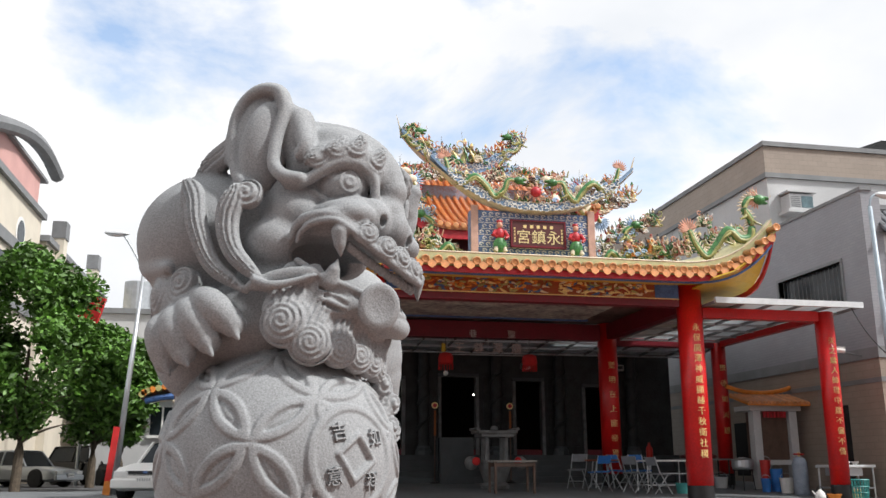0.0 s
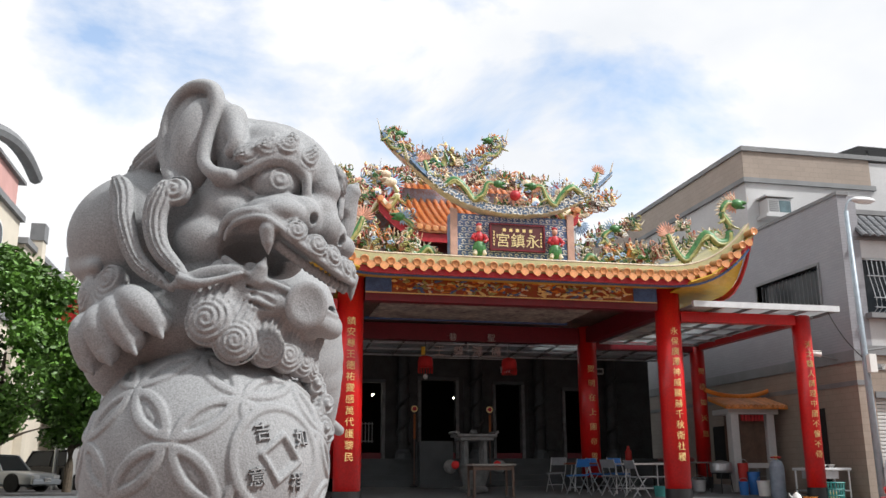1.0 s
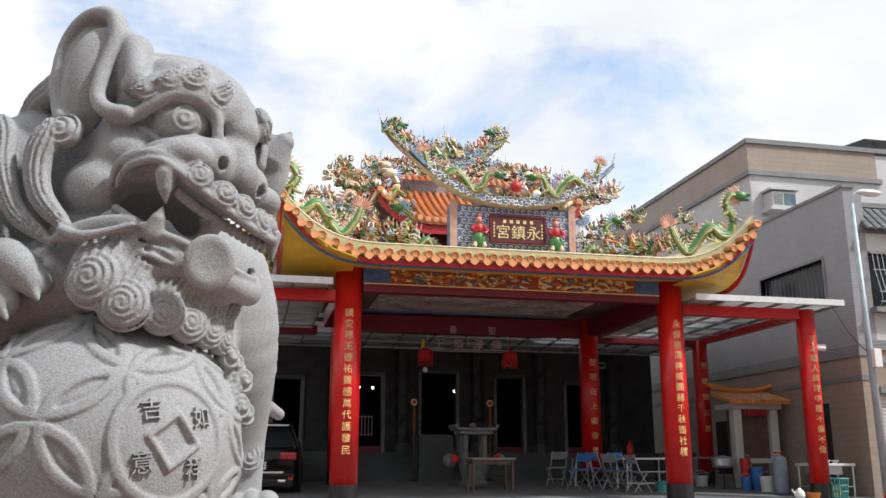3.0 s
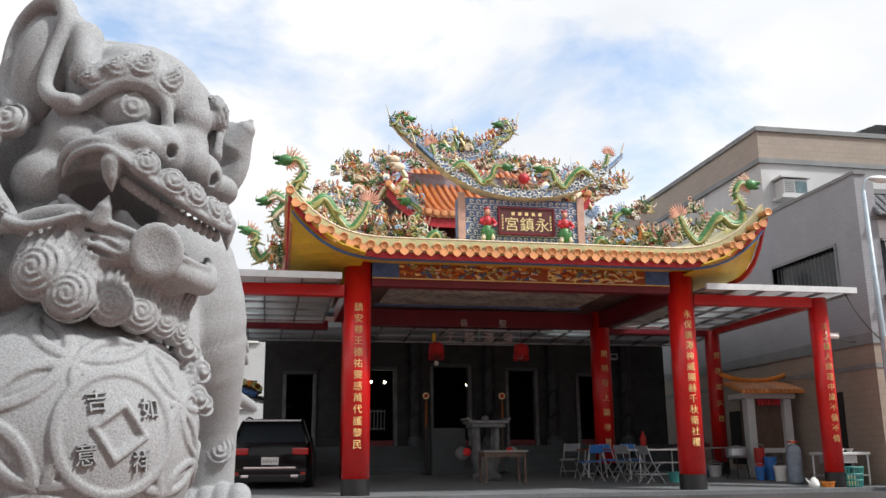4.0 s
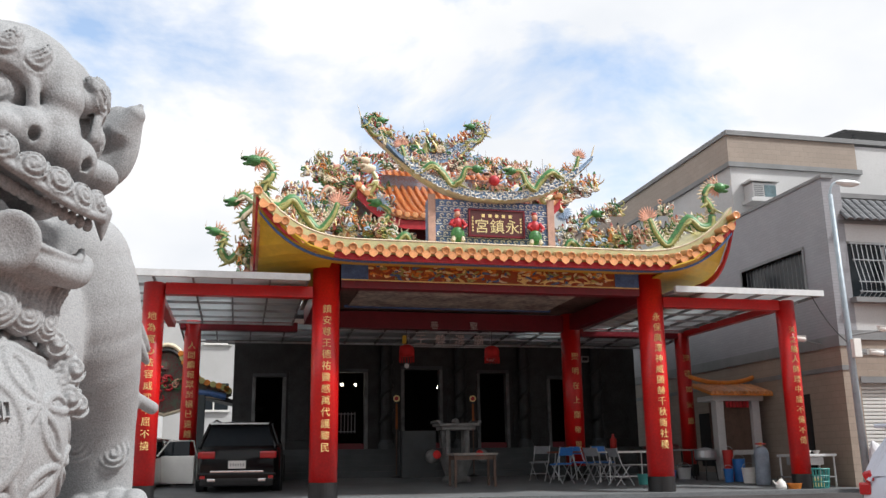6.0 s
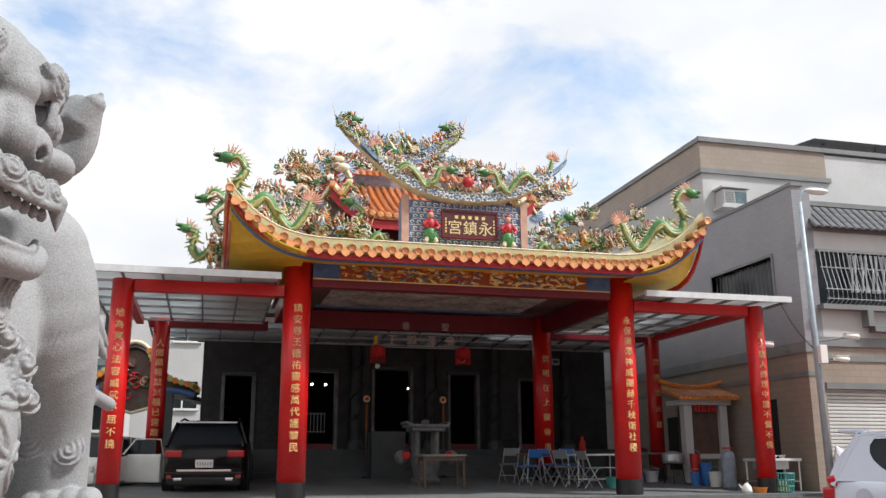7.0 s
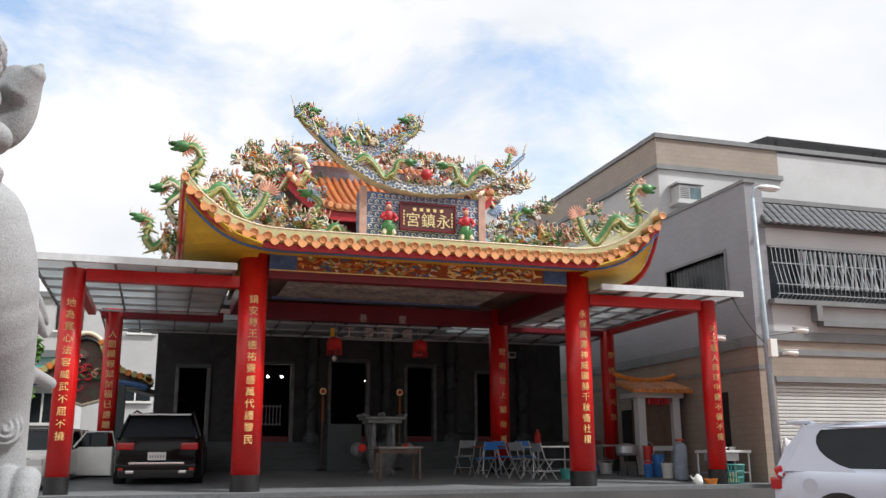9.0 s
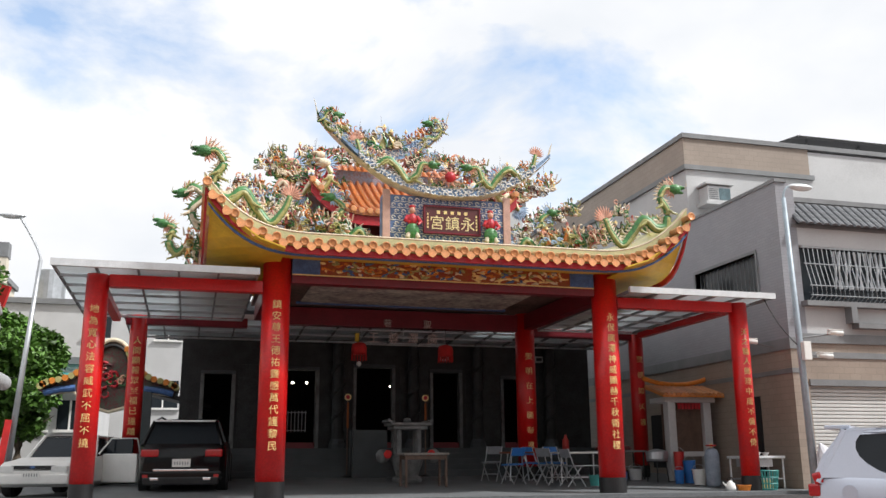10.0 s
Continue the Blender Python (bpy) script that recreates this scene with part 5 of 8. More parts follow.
# round yellow medallions on staffs
for x in (4.73, 6.83):
    e = thing("staff_medallion", "round yellow medallion on a red wooden staff", "ritual staff", pose(x, 22.9, floor_z(22.9)), group="ritual staffs")
    bm = bmesh.new()
    rod(bm, (0, 0, 0.03), (0, 0, 2.0), 0.018)
    part("staff", bm, WOOD, e)
    bm = bmesh.new()
    rod(bm, (0, -0.02, 2.05), (0, 0.02, 2.05), 0.088, n=24)
    part("disc", bm, GOLD, e)
    bm = bmesh.new()
    rod(bm, (0, -0.024, 2.05), (0, -0.018, 2.05), 0.055, n=20)
    part("disc_centre", bm, CRIMSON, e)
    bm = bmesh.new()
    box(bm, (0, -0.02, 1.58), (0.05, 0.02, 0.66))
    part("streamer", bm, material("faded_orange_cloth", (0.30, 0.09, 0.02), rough=0.8, vary=0.15, bump=0.1), e)
    bm = bmesh.new()
    lathe(bm, [(0.12, 0.0), (0.12, 0.04), (0.03, 0.07)], 12)
    part("foot", bm, BLACK, e)

# incense burner and altar table
fz = floor_z(20.9)
e = thing("incense_burner", "grey carved stone incense burner with a roofed top", "incense burner", pose(5.86, 20.9, fz))
bm = bmesh.new()
lathe(bm, [(0.34, 0), (0.36, 0.08), (0.27, 0.16), (0.33, 0.34), (0.40, 0.52), (0.44, 0.62), (0.44, 0.68)], 20)
part("bowl", bm, BURNERSTONE, e, smooth=False)
for sx in (-0.24, 0.24):
    for sy in (-0.2, 0.2):
        bm = bmesh.new()
        rod(bm, (sx, sy, 0.68), (sx, sy, 1.24), 0.055, n=10)
        part("post", bm, BURNERSTONE, e)
bm = bmesh.new()
span(bm, (-0.42, -0.36, 1.24), (0.42, 0.36, 1.33), bevel=0.02)
span(bm, (-0.50, -0.42, 1.33), (0.50, 0.42, 1.40), bevel=0.02)
for sx in (-0.50, 0.50):
    box(bm, (sx, 0, 1.43), (0.10, 0.8, 0.06), ry=25 if sx < 0 else -25)
blob(bm, (0, 0, 1.45), (0.10, 0.1, 0.08))
part("burner_roof", bm, BURNERSTONE, e)
for sx in (-0.62, 0.62):
    bm = bmesh.new()
    blob(bm, (sx, -0.1, 0.62), (0.17, 0.14, 0.17))
    part("ear_handle", bm, BURNERSTONE, e)
    bm = bmesh.new()
    blob(bm, (sx * 0.86, -0.26, 0.66), (0.10, 0.05, 0.10))
    part("red_bow", bm, CLOTHRED, e)
fz = floor_z(19.5)
e = thing("offering_table", "plain brown wooden offering table with a pale top", "table", pose(5.90, 19.5, fz))
bm = bmesh.new()
span(bm, (-0.52, -0.34, 0.70), (0.52, 0.34, 0.745), bevel=0.006)
part("tabletop", bm, material("worn_pale_top", (0.24, 0.22, 0.20), rough=0.5, vary=0.15, bump=0.05), e, "worn pale tabletop")
for sx in (-0.46, 0.46):
    for sy in (-0.28, 0.28):
        bm = bmesh.new()
        span(bm, (sx - 0.025, sy - 0.025, 0.0), (sx + 0.025, sy + 0.025, 0.70))
        part("leg", bm, WOOD, e)
for sy in (-0.28, 0.28):
    bm = bmesh.new()
    span(bm, (-0.435, sy - 0.012, 0.60), (0.435, sy + 0.012, 0.69))
    part("apron", bm, WOOD, e)
bm = bmesh.new()
span(bm, (3.7, 23.6, 0.4), (4.6, 23.75, 1.62))
span(bm, (3.7, 24.0, 0.4), (4.6, 24.15, 1.62))
o = part("balustrade", bm, STEPSTONE)
o.location = (1.15, -0.9, -0.19)
tagged(o, "grey stone balustrade slabs at the hall steps", "balustrade", kind="structure")

# extinguisher-like red post by the rear column
for (x, y, h) in ((10.6, 22.3, 1.0),):
    e = thing("fire_extinguisher", "small red fire extinguisher on a stand", "fire extinguisher", pose(x, y, floor_z(y)))
    bm = bmesh.new()
    lathe(bm, [(0.09, 0.55), (0.09, 0.95), (0.04, 1.02), (0.03, 1.1)], 14)
    part("cylinder", bm, PLASTICRED, e, smooth=True)
    bm = bmesh.new()
    rod(bm, (0, 0, 0), (0, 0, 0.56), 0.03)
    part("stand", bm, STEEL, e)


# ---- upper roof behind the sign ----
UY = 23.9


def upper_roof():
    e = thing("hall_roof", "steep orange glazed hall roof with a swallowtail ridge", "roof", kind="structure")
    def pt(x, v):
        d = abs(x - CX)
        return Vector((x, 19.6 + (UY - 19.6) * v, 6.42 + 0.75 * max(0, (d - 1.3) / 1.3) ** 2 * (1 - v) + 2.6 * v ** 1.25))
    bm = bmesh.new()
    grid_sheet(bm, lambda u, v: pt(CX - 2.6 + 5.2 * u, v), 40, 10, 0.08)
    part("roof_bed", bm, TILES, e)
    bm = bmesh.new()
    for k in range(27):
        x = CX - 2.55 + 5.1 * k / 26
        tube(bm, [pt(x, v / 6) + Vector((0, 0, 0.04)) for v in range(7)], 0.062, n=8)
    tagged(part("tile_row", bm, TILES, e, "orange barrel tile rows"), kind="stuff")
    bm = bmesh.new()
    grid_sheet(bm, lambda u, v: pt(CX - 2.58 + 5.16 * u, 0) + Vector((0, 0.05 + 0.06 * v, -0.08)), 40, 1, 0.22)
    part("fascia", bm, CRIMSON, e)
    cap = bmesh.new()
    lathe(cap, [(0.070, -0.15), (0.070, -0.01), (0.078, -0.008), (0.078, 0.012), (0.05, 0.02)], 10)
    bmesh.ops.transform(cap, matrix=Matrix.Rotation(radians(90), 4, "X"), verts=cap.verts)
    me = bpy.data.meshes.new("round_tile")
    cap.to_mesh(me)
    cap.free()
    me.materials.append(TILE)
    for k in range(27):
        shared("round_tile", me, e, Matrix.Translation(pt(CX - 2.55 + 5.1 * k / 26, 0) + Vector((0, -0.02, 0.03))))
    # wall between the two roofs
    bm = bmesh.new()
    span(bm, (CX - 2.2, 20.2, 4.6), (CX + 2.2, 20.5, 6.6))
    part("attic_wall", bm, MAROON, e, "dark red attic wall")
    bm = bmesh.new()
    span(bm, (CX - 2.9, 22.5, 4.56), (CX + 2.9, 25.4, 8.4))
    part("ridge_block", bm, material("ridge_relief", (0.20, 0.25, 0.32), rough=0.6, vary=0.4, scale=8.0, fine=24.0, bump=0.5, second=(0.30, 0.12, 0.08)), e, "painted relief block under the ridge")


upper_roof()


# ---- crescent ridges ----
def crescent(cx, y, half, z_mid, rise, high, thick, power=2.0):
    """A ridge that sweeps up to both ends, with edge lines and wave relief."""
    e = thing("swallowtail_ridge", "crescent temple ridge with blue and white ceramic waves", "ridge", kind="structure")
    def f(t):
        return z_mid + rise * abs(t) ** power
    def hh(t):
        return high * (1 - 0.75 * abs(t) ** 2.5) + 0.02
    n = 40
    bm = bmesh.new()
    a, b = [], []
    for k in range(n + 1):
        t = 2 * k / n - 1
        a.append((cx + half * t, f(t)))
        b.append((cx + half * t, f(t) + hh(t)))
    prism(bm, a + list(reversed(b)), thick)
    bmesh.ops.translate(bm, verts=bm.verts, vec=(0, y - thick / 2, 0))
    part("ridge_body", bm, RIDGEBLUE, e)
    for off, m, w in ((0.0, CREAM, 0.035), (1.0, CREAM, 0.028)):
        bm = bmesh.new()
        tube(bm, [(cx + half * (2 * k / n - 1) * 1.02, y, f(2 * k / n - 1) + off * hh(2 * k / n - 1)) for k in range(n + 1)], [max(0.008, w * (1 - 0.7 * abs(2 * k / n - 1) ** 3)) for k in range(n + 1)], n=6, flat=1.0)
        for v in bm.verts:
            v.co.y = y + (v.co.y - y) * (thick * 0.6 / w)
        part("edge_line", bm, m, e, "cream edge moulding")
    bm = bmesh.new()
    m = int(half * 17)
    for k in range(m):
        t = 2 * (k + 0.5) / m - 1
        if abs(t) > 0.85:
            continue
        x, z = cx + half * t, f(t) + hh(t) * 0.5
        for s in (0, 1):
            q0 = k * 1.7 + s * 2
            tube(bm, [(x + 0.07 * math.cos(q0 + q * 0.8) * (1 - q * 0.1), y - thick / 2 - 0.01, z + (0.1 * s - 0.05) + 0.06 * math.sin(q0 + q * 0.8) * (1 - q * 0.1)) for q in range(7)], 0.016, n=5)
    tagged(part("wave_relief", bm, WHITE, e), kind="stuff")
    return f, hh


LOW = crescent(CX, 16.95, 2.32, 6.08, 1.10, 0.16, 0.34, 2.3)
UP = crescent(CX + 0.0, UY, 1.92, 9.20, 1.22, 0.42, 0.35, 2.0)
for sgn in (-1, 1):
    e = thing("swallowtail_ridge", "sweeping side ridge with cream edge and flower relief", "ridge", kind="structure")
    line = bez([(CX + sgn * 1.6, UY - 1.2, 7.75), (CX + sgn * 2.2, UY - 1.2, 7.6), (CX + sgn * 2.9, UY - 1.2, 7.9), (CX + sgn * 3.3, UY - 1.2, 8.75)], 14)
    bm = bmesh.new()
    tube(bm, line, [0.24 - 0.014 * k for k in range(15)], n=8)
    part("ridge_body", bm, BLUE, e)
    bm = bmesh.new()
    tube(bm, [p + Vector((0, -0.12, 0.2 - 0.012 * k)) for k, p in enumerate(line)], 0.035, n=6)
    tube(bm, [p + Vector((0, -0.12, -0.2 + 0.012 * k)) for k, p in enumerate(line)], 0.035, n=6)
    part("edge_line", bm, CREAM, e)


# ---- ceramic dragons and figure groups ----
def dragon(line, r, head_dir, mats=(GREEN, LIME, CREAM, PINK), flame=True, legs=True, seed=0, label="green glazed ceramic dragon with cream spines on the temple roof"):
    """A sinuous dragon along a line from tail to head."""
    rnd = random.Random(seed)
    e = thing("dragon_ornament", label, "dragon ornament", group="roof dragons")
    n = len(line) - 1
    rad = [r * (0.35 + 0.9 * math.sin(math.pi * min(1, 0.12 + 0.8 * k / n))) for k in range(n + 1)]
    bm = bmesh.new()
    tube(bm, line, rad, n=10)
    part("body", bm, mats[0], e, smooth=True)
    bm = bmesh.new()
    tube(bm, [p + Vector((0, -rad[k] * 0.55, -rad[k] * 0.45)) for k, p in enumerate(line)], [q * 0.58 for q in rad], n=8)
    part("belly", bm, mats[1], e, "yellow-green belly", smooth=True)
    bm = bmesh.new()
    for k in range(1, n):
        d = (line[k + 1] - line[k - 1]).normalized()
        up = Vector((0, -1, 0)).cross(d)
        if up.z < 0 and abs(d.x) > 0.3:
            up = -up
        p = line[k] + up * rad[k] * 0.85
        rod(bm, p, p + up * r * 1.3 - d * r * 0.6, r * 0.40, 0.004, 5)
        rod(bm, line[k] - up * rad[k] * 0.8, line[k] - up * (rad[k] * 0.8 + r * 0.8) - d * r * 0.5, r * 0.30, 0.004, 5)
    tagged(part("back_crest", bm, mats[2], e, "cream back spines"), kind="stuff")
    h = Vector(head_dir).normalized()
    p = line[-1]
    bm = bmesh.new()
    blob(bm, p + h * r * 0.5, (r * 1.9, r * 1.5, r * 1.45))
    blob(bm, p + h * r * 2.3 + Vector((0, 0, r * 0.45)), (r * 1.4, r * 1.0, r * 0.6))
    blob(bm, p + h * r * 2.0 - Vector((0, 0, r * 0.9)), (r * 1.2, r * 0.8, r * 0.4))
    part("head", bm, mats[0], e)
    for s in (-1, 1):
        bm = bmesh.new()
        tube(bm, [p + Vector((0, s * r * 0.6, r)), p - h * r * 1.2 + Vector((0, s * r, r * 2.2)), p - h * r * 2.2 + Vector((0, s * r, r * 2.6))], [r * 0.25, r * 0.18, 0.004], n=5)
        part("horn", bm, mats[2], e, "cream horn")
        bm = bmesh.new()
        tube(bm, [p + h * r * 2.6, p + h * r * 3.6 + Vector((0, s * r, r * 0.8)), p + h * r * 3.2 + Vector((0, s * r * 1.5, r * 2.0))], [r * 0.14, r * 0.1, 0.003], n=4)
        part("whisker", bm, mats[2], e, "cream whisker")
    bm = bmesh.new()
    blob(bm, p + h * r * 1.5 - Vector((0, r * 0.1, r * 0.25)), (r * 0.9, r * 0.6, r * 0.22))
    for s in (-1, 1):
        blob(bm, p + h * r * 1.0 + Vector((0, s * r * 0.75, r * 0.75)), (r * 0.3,) * 3)
    part("tongue_and_eyes", bm, CRIMSON, e)
    bm = bmesh.new()
    for q in range(11):
        a = q * 0.36 - 1.8
        d = (-h) * math.cos(a) + Vector((0, 0, 1)) * math.sin(a)
        tube(bm, [p - h * r * 0.4, p - h * r * 0.4 + d * r * 2.0, p - h * r * 0.6 + d * r * 3.3 + Vector((0, 0, r * 0.5))], [r * 0.40, r * 0.30, 0.004], n=5)
    tagged(part("mane", bm, mats[3], e, "pink and cream mane"), kind="stuff")
    if legs:
        for t, s in ((0.35, 1), (0.42, -1), (0.72, 1), (0.76, -1)):
            k = int(n * t)
            a = line[k]
            k2 = a + Vector((0.8 * r * s, -1.2 * r, -1.3 * r))
            c = k2 + Vector((s * r * 1.4, -0.3 * r, -0.7 * r))
            bm = bmesh.new()
            tube(bm, [a, k2, c], [r * 0.6, r * 0.42, r * 0.3], n=7)
            for q in (-1, 0, 1):
                rod(bm, c, c + Vector((s * r * 0.7, -r * 0.2 + q * r * 0.2, -r * 0.2 + q * r * 0.45)), r * 0.16, 0.003, 5)
            part("leg", bm, mats[1], e)
    if flame:
        t0 = line[0]
        d0 = (line[0] - line[1]).normalized()
        bm = bmesh.new()
        for q in range(11):
            a = (q - 5) * 0.30
            d = Matrix.Rotation(a, 3, "Y") @ d0
            tube(bm, [t0, t0 + d * r * 2.0, t0 + d * r * 3.0 + d0 * r * 0.6], [r * 0.30, r * 0.34, 0.004], n=5)
        tagged(part("tail_flame", bm, mats[3], e, "red and yellow flame tail"), kind="stuff")
    return e


def figure_group(x, y, z, s, seed):
    """A small cluster of plain ceramic figures on clouds with leaf flames and banners."""
    rnd = random.Random(seed)
    e = thing("ceramic_figures", "small painted ceramic figure group on clouds", "ornament", pose(x, y, z), group="ridge figures")
    cols = [CREAM, CREAM, GREEN, WHITE, DUSTY, DUSTY, PALEBLUE, LIME, LIME, PINK, ORANGE, UMBER, UMBER]
    for tone in rnd.sample([PALEBLUE, WHITE, LIME, GREEN, CREAM, UMBER], 2):
        bm = bmesh.new()
        for k in range(5):
            c = Vector((rnd.uniform(-0.26, 0.26) * s, rnd.uniform(-0.10, 0.06) * s, rnd.uniform(-0.04, 0.16) * s))
            tube(bm, [c + Vector((0.09 * s * math.cos(q * 0.8) * (1 - 0.1 * q), -0.006 * q * s, 0.07 * s * math.sin(q * 0.8) * (1 - 0.1 * q))) for q in range(8)], 0.024 * s, n=5)
        tagged(part("cloud_scroll", bm, tone, e), kind="stuff")
    for k in range(3):
        fx, h = (k - 1) * 0.17 * s + rnd.uniform(-0.04, 0.04) * s, rnd.uniform(0.30, 0.52) * s
        lean = rnd.uniform(-0.07, 0.07) * s
        bm = bmesh.new()
        tube(bm, [(fx - lean, 0, 0), (fx - lean * 0.6, 0, h * 0.25), (fx, 0, h * 0.5), (fx, 0, h * 0.74)], [0.085 * s, 0.06 * s, 0.05 * s, 0.028 * s], n=8)
        for sd in (-1, 1):
            up = rnd.uniform(0.35, 1.0)
            tube(bm, [(fx + sd * 0.03 * s, 0, h * 0.66), (fx + sd * 0.10 * s, -0.04 * s, h * 0.5 + 0.1 * h * up), (fx + sd * 0.13 * s, -0.08 * s, h * up)], [0.028 * s, 0.026 * s, 0.016 * s], n=6)
        part("robe", bm, rnd.choice(cols), e)
        bm = bmesh.new()
        tube(bm, [(fx - 0.05 * s, -0.05 * s, h * 0.66), (fx + 0.01 * s, -0.065 * s, h * 0.40), (fx + 0.05 * s, -0.075 * s, h * 0.06)], [0.014 * s, 0.022 * s, 0.012 * s], n=5)
        rod(bm, (fx, 0, h * 0.44), (fx, 0, h * 0.49), 0.060 * s, n=8)
        part("sash", bm, rnd.choice([GOLD, CREAM, DUSTY, CREAM, GREEN]), e)
        bm = bmesh.new()
        blob(bm, (fx, -0.01, h * 0.84), (0.036 * s, 0.036 * s, 0.046 * s), None, 8, 6)
        part("head", bm, rnd.choice([CREAM, PINK, PINK]), e)
        bm = bmesh.new()
        rod(bm, (fx, 0, h * 0.89), (fx, 0, h * 0.96), 0.048 * s, 0.034 * s, 8)
        blob(bm, (fx, 0, h * 0.99), (0.026 * s, 0.026 * s, 0.034 * s), None, 6, 4)
        part("hat", bm, rnd.choice([DUSTY, GOLD, GREEN, BLACK, UMBER, UMBER]), e)
    bm = bmesh.new()
    for k in range(6):
        a = Vector((rnd.uniform(-0.28, 0.28) * s, 0.03, rnd.uniform(0.02, 0.2) * s))
        d = Vector((rnd.uniform(-0.16, 0.16), rnd.uniform(-0.08, 0.02), rnd.uniform(0.10, 0.34))) * s
        tube(bm, bez([a, a + d * 0.5 + Vector((rnd.uniform(-0.10, 0.10) * s, 0, 0)), a + d], 4), [0.016 * s, 0.024 * s, 0.020 * s, 0.012 * s, 0.003], n=5)
    tagged(part("leaf_flame", bm, rnd.choice([GREEN, LIME, UMBER, CREAM, GREEN, ORANGE]), e), kind="stuff")
    # curling ribbons that stand out from the group
    bm = bmesh.new()
    for k in range(4):
        c = Vector((rnd.uniform(-0.24, 0.24) * s, -0.03, rnd.uniform(0.12, 0.42) * s))
        turn, way = rnd.uniform(0, 6.28), rnd.choice((-1, 1))
        tube(bm, [c + Vector((0.10 * s * math.cos(turn + way * q * 0.7) * (1 - 0.09 * q), -0.01 * q * s, 0.10 * s * math.sin(turn + way * q * 0.7) * (1 - 0.09 * q))) for q in range(8)], [0.020 * s, 0.020 * s, 0.019 * s, 0.018 * s, 0.016 * s, 0.013 * s, 0.010 * s, 0.004], n=5)
    tagged(part("ribbon", bm, rnd.choice([CREAM, LIME, GREEN, PINK, ORANGE, PALEBLUE]), e), kind="stuff")
    if rnd.random() > 0.3:
        return e
    bm = bmesh.new()
    a = Vector((rnd.uniform(-0.2, 0.2) * s, -0.04, 0.05))
    rod(bm, a, a + Vector((rnd.uniform(-0.12, 0.12) * s, 0, 0.62 * s)), 0.007, 0.003, 5)
    part("spear", bm, UMBER, e, "thin dark spear")
    return e


def mirror(line, sgn):
    return [Vector((CX + sgn * (p.x - CX), p.y, p.z)) for p in line]


for sgn in (1, -1):
    # corner dragons on the lower roof
    ln = spl([(2.42, 16.4, 5.72), (2.30, 16.4, 5.42), (2.05, 16.4, 5.15), (1.78, 16.4, 5.42), (1.52, 16.35, 5.75), (1.28, 16.3, 5.55), (1.02, 16.3, 5.62), (0.98, 16.3, 5.98), (1.12, 16.3, 6.25), (0.98, 16.3, 6.50), (0.78, 16.3, 6.48)])
    dragon(mirror(ln, sgn), 0.082, (-sgn, 0, 0.02), mats=(GREEN, LIME, CREAM, PINK), seed=1)
    # side dragons further back along the side eaves
    ln = spl([(0.75, 18.4, 4.75), (0.55, 18.4, 5.10), (0.30, 18.4, 4.90), (0.12, 18.4, 5.15), (0.22, 18.4, 5.45), (0.02, 18.4, 5.52)])
    dragon(mirror(ln, sgn), 0.07, (-sgn, 0, 0.3), mats=(GREEN, LIME, CREAM, PINK), seed=2)
    ln = spl([(1.0, 17.6, 5.35), (0.72, 17.6, 5.30), (0.55, 17.6, 5.65), (0.78, 17.6, 5.95), (0.55, 17.6, 6.15), (0.40, 17.6, 6.0)])
    dragon(mirror(ln, sgn), 0.07, (-sgn, 0, -0.2), mats=(GREEN, CREAM, LIME, PINK), seed=3)
    # dragons on the sign ridge facing the pearl
    ln = spl([(CX - 2.00, 16.85, 7.20), (CX - 1.88, 16.85, 6.85), (CX - 1.62, 16.85, 6.62), (CX - 1.36, 16.8, 6.80), (CX - 1.12, 16.8, 6.62), (CX - 0.92, 16.8, 6.36), (CX - 0.72, 16.75, 6.50), (CX - 0.62, 16.75, 6.74), (CX - 0.42, 16.75, 6.74)])
    dragon(mirror(ln, sgn), 0.060, (sgn, 0, -0.05), mats=(GREEN, LIME, CREAM, PINK), seed=4)
    # dragons on the top ridge
    ln = spl([(CX - 0.70, UY - 0.1, 9.79), (CX - 0.95, UY - 0.1, 9.56), (CX - 1.20, UY - 0.1, 9.76), (CX - 1.30, UY - 0.1, 10.04), (CX - 1.58, UY - 0.1, 10.06), (CX - 1.76, UY - 0.1, 10.34), (CX - 1.62, UY - 0.1, 10.62), (CX - 1.42, UY - 0.1, 10.52)])
    dragon(mirror(ln, sgn), 0.074, (sgn, 0, -0.1), mats=(GREEN, LIME, ORANGE, CREAM), seed=5)
    # dragons beside the sign wall
    ln = spl([(CX - 1.65, 17.2, 5.0), (CX - 1.85, 17.2, 5.35), (CX - 2.1, 17.2, 5.15), (CX - 2.35, 17.2, 5.45), (CX - 2.2, 17.2, 5.8), (CX - 2.45, 17.2, 6.0)])
    dragon(mirror(ln, sgn), 0.066, (-sgn, 0, 0.1), mats=(GREEN, LIME, CREAM, PALEBLUE), seed=6, flame=False)
    # phoenixes and horses on the side ridges
    for k, (x, z, y) in enumerate(((2.1, 7.9, 22.2), (2.9, 7.4, 21.5), (2.3, 6.95, 20.0))):
        ln = spl([(CX - x - 0.45, y, z - 0.1), (CX - x - 0.2, y, z + 0.25), (CX - x, y, z + 0.1), (CX - x + 0.22, y, z + 0.45), (CX - x + 0.1, y, z + 0.75)])
        dragon(mirror(ln, sgn), 0.085, (-sgn, 0, 0.2), mats=((CREAM, PALEBLUE, CRIMSON, GREEN), (PINK, CREAM, GREEN, PALEBLUE), (CREAM, LIME, CRIMSON, PALEBLUE))[k], seed=7 + k, label="cream and red ceramic phoenix on the side ridge")

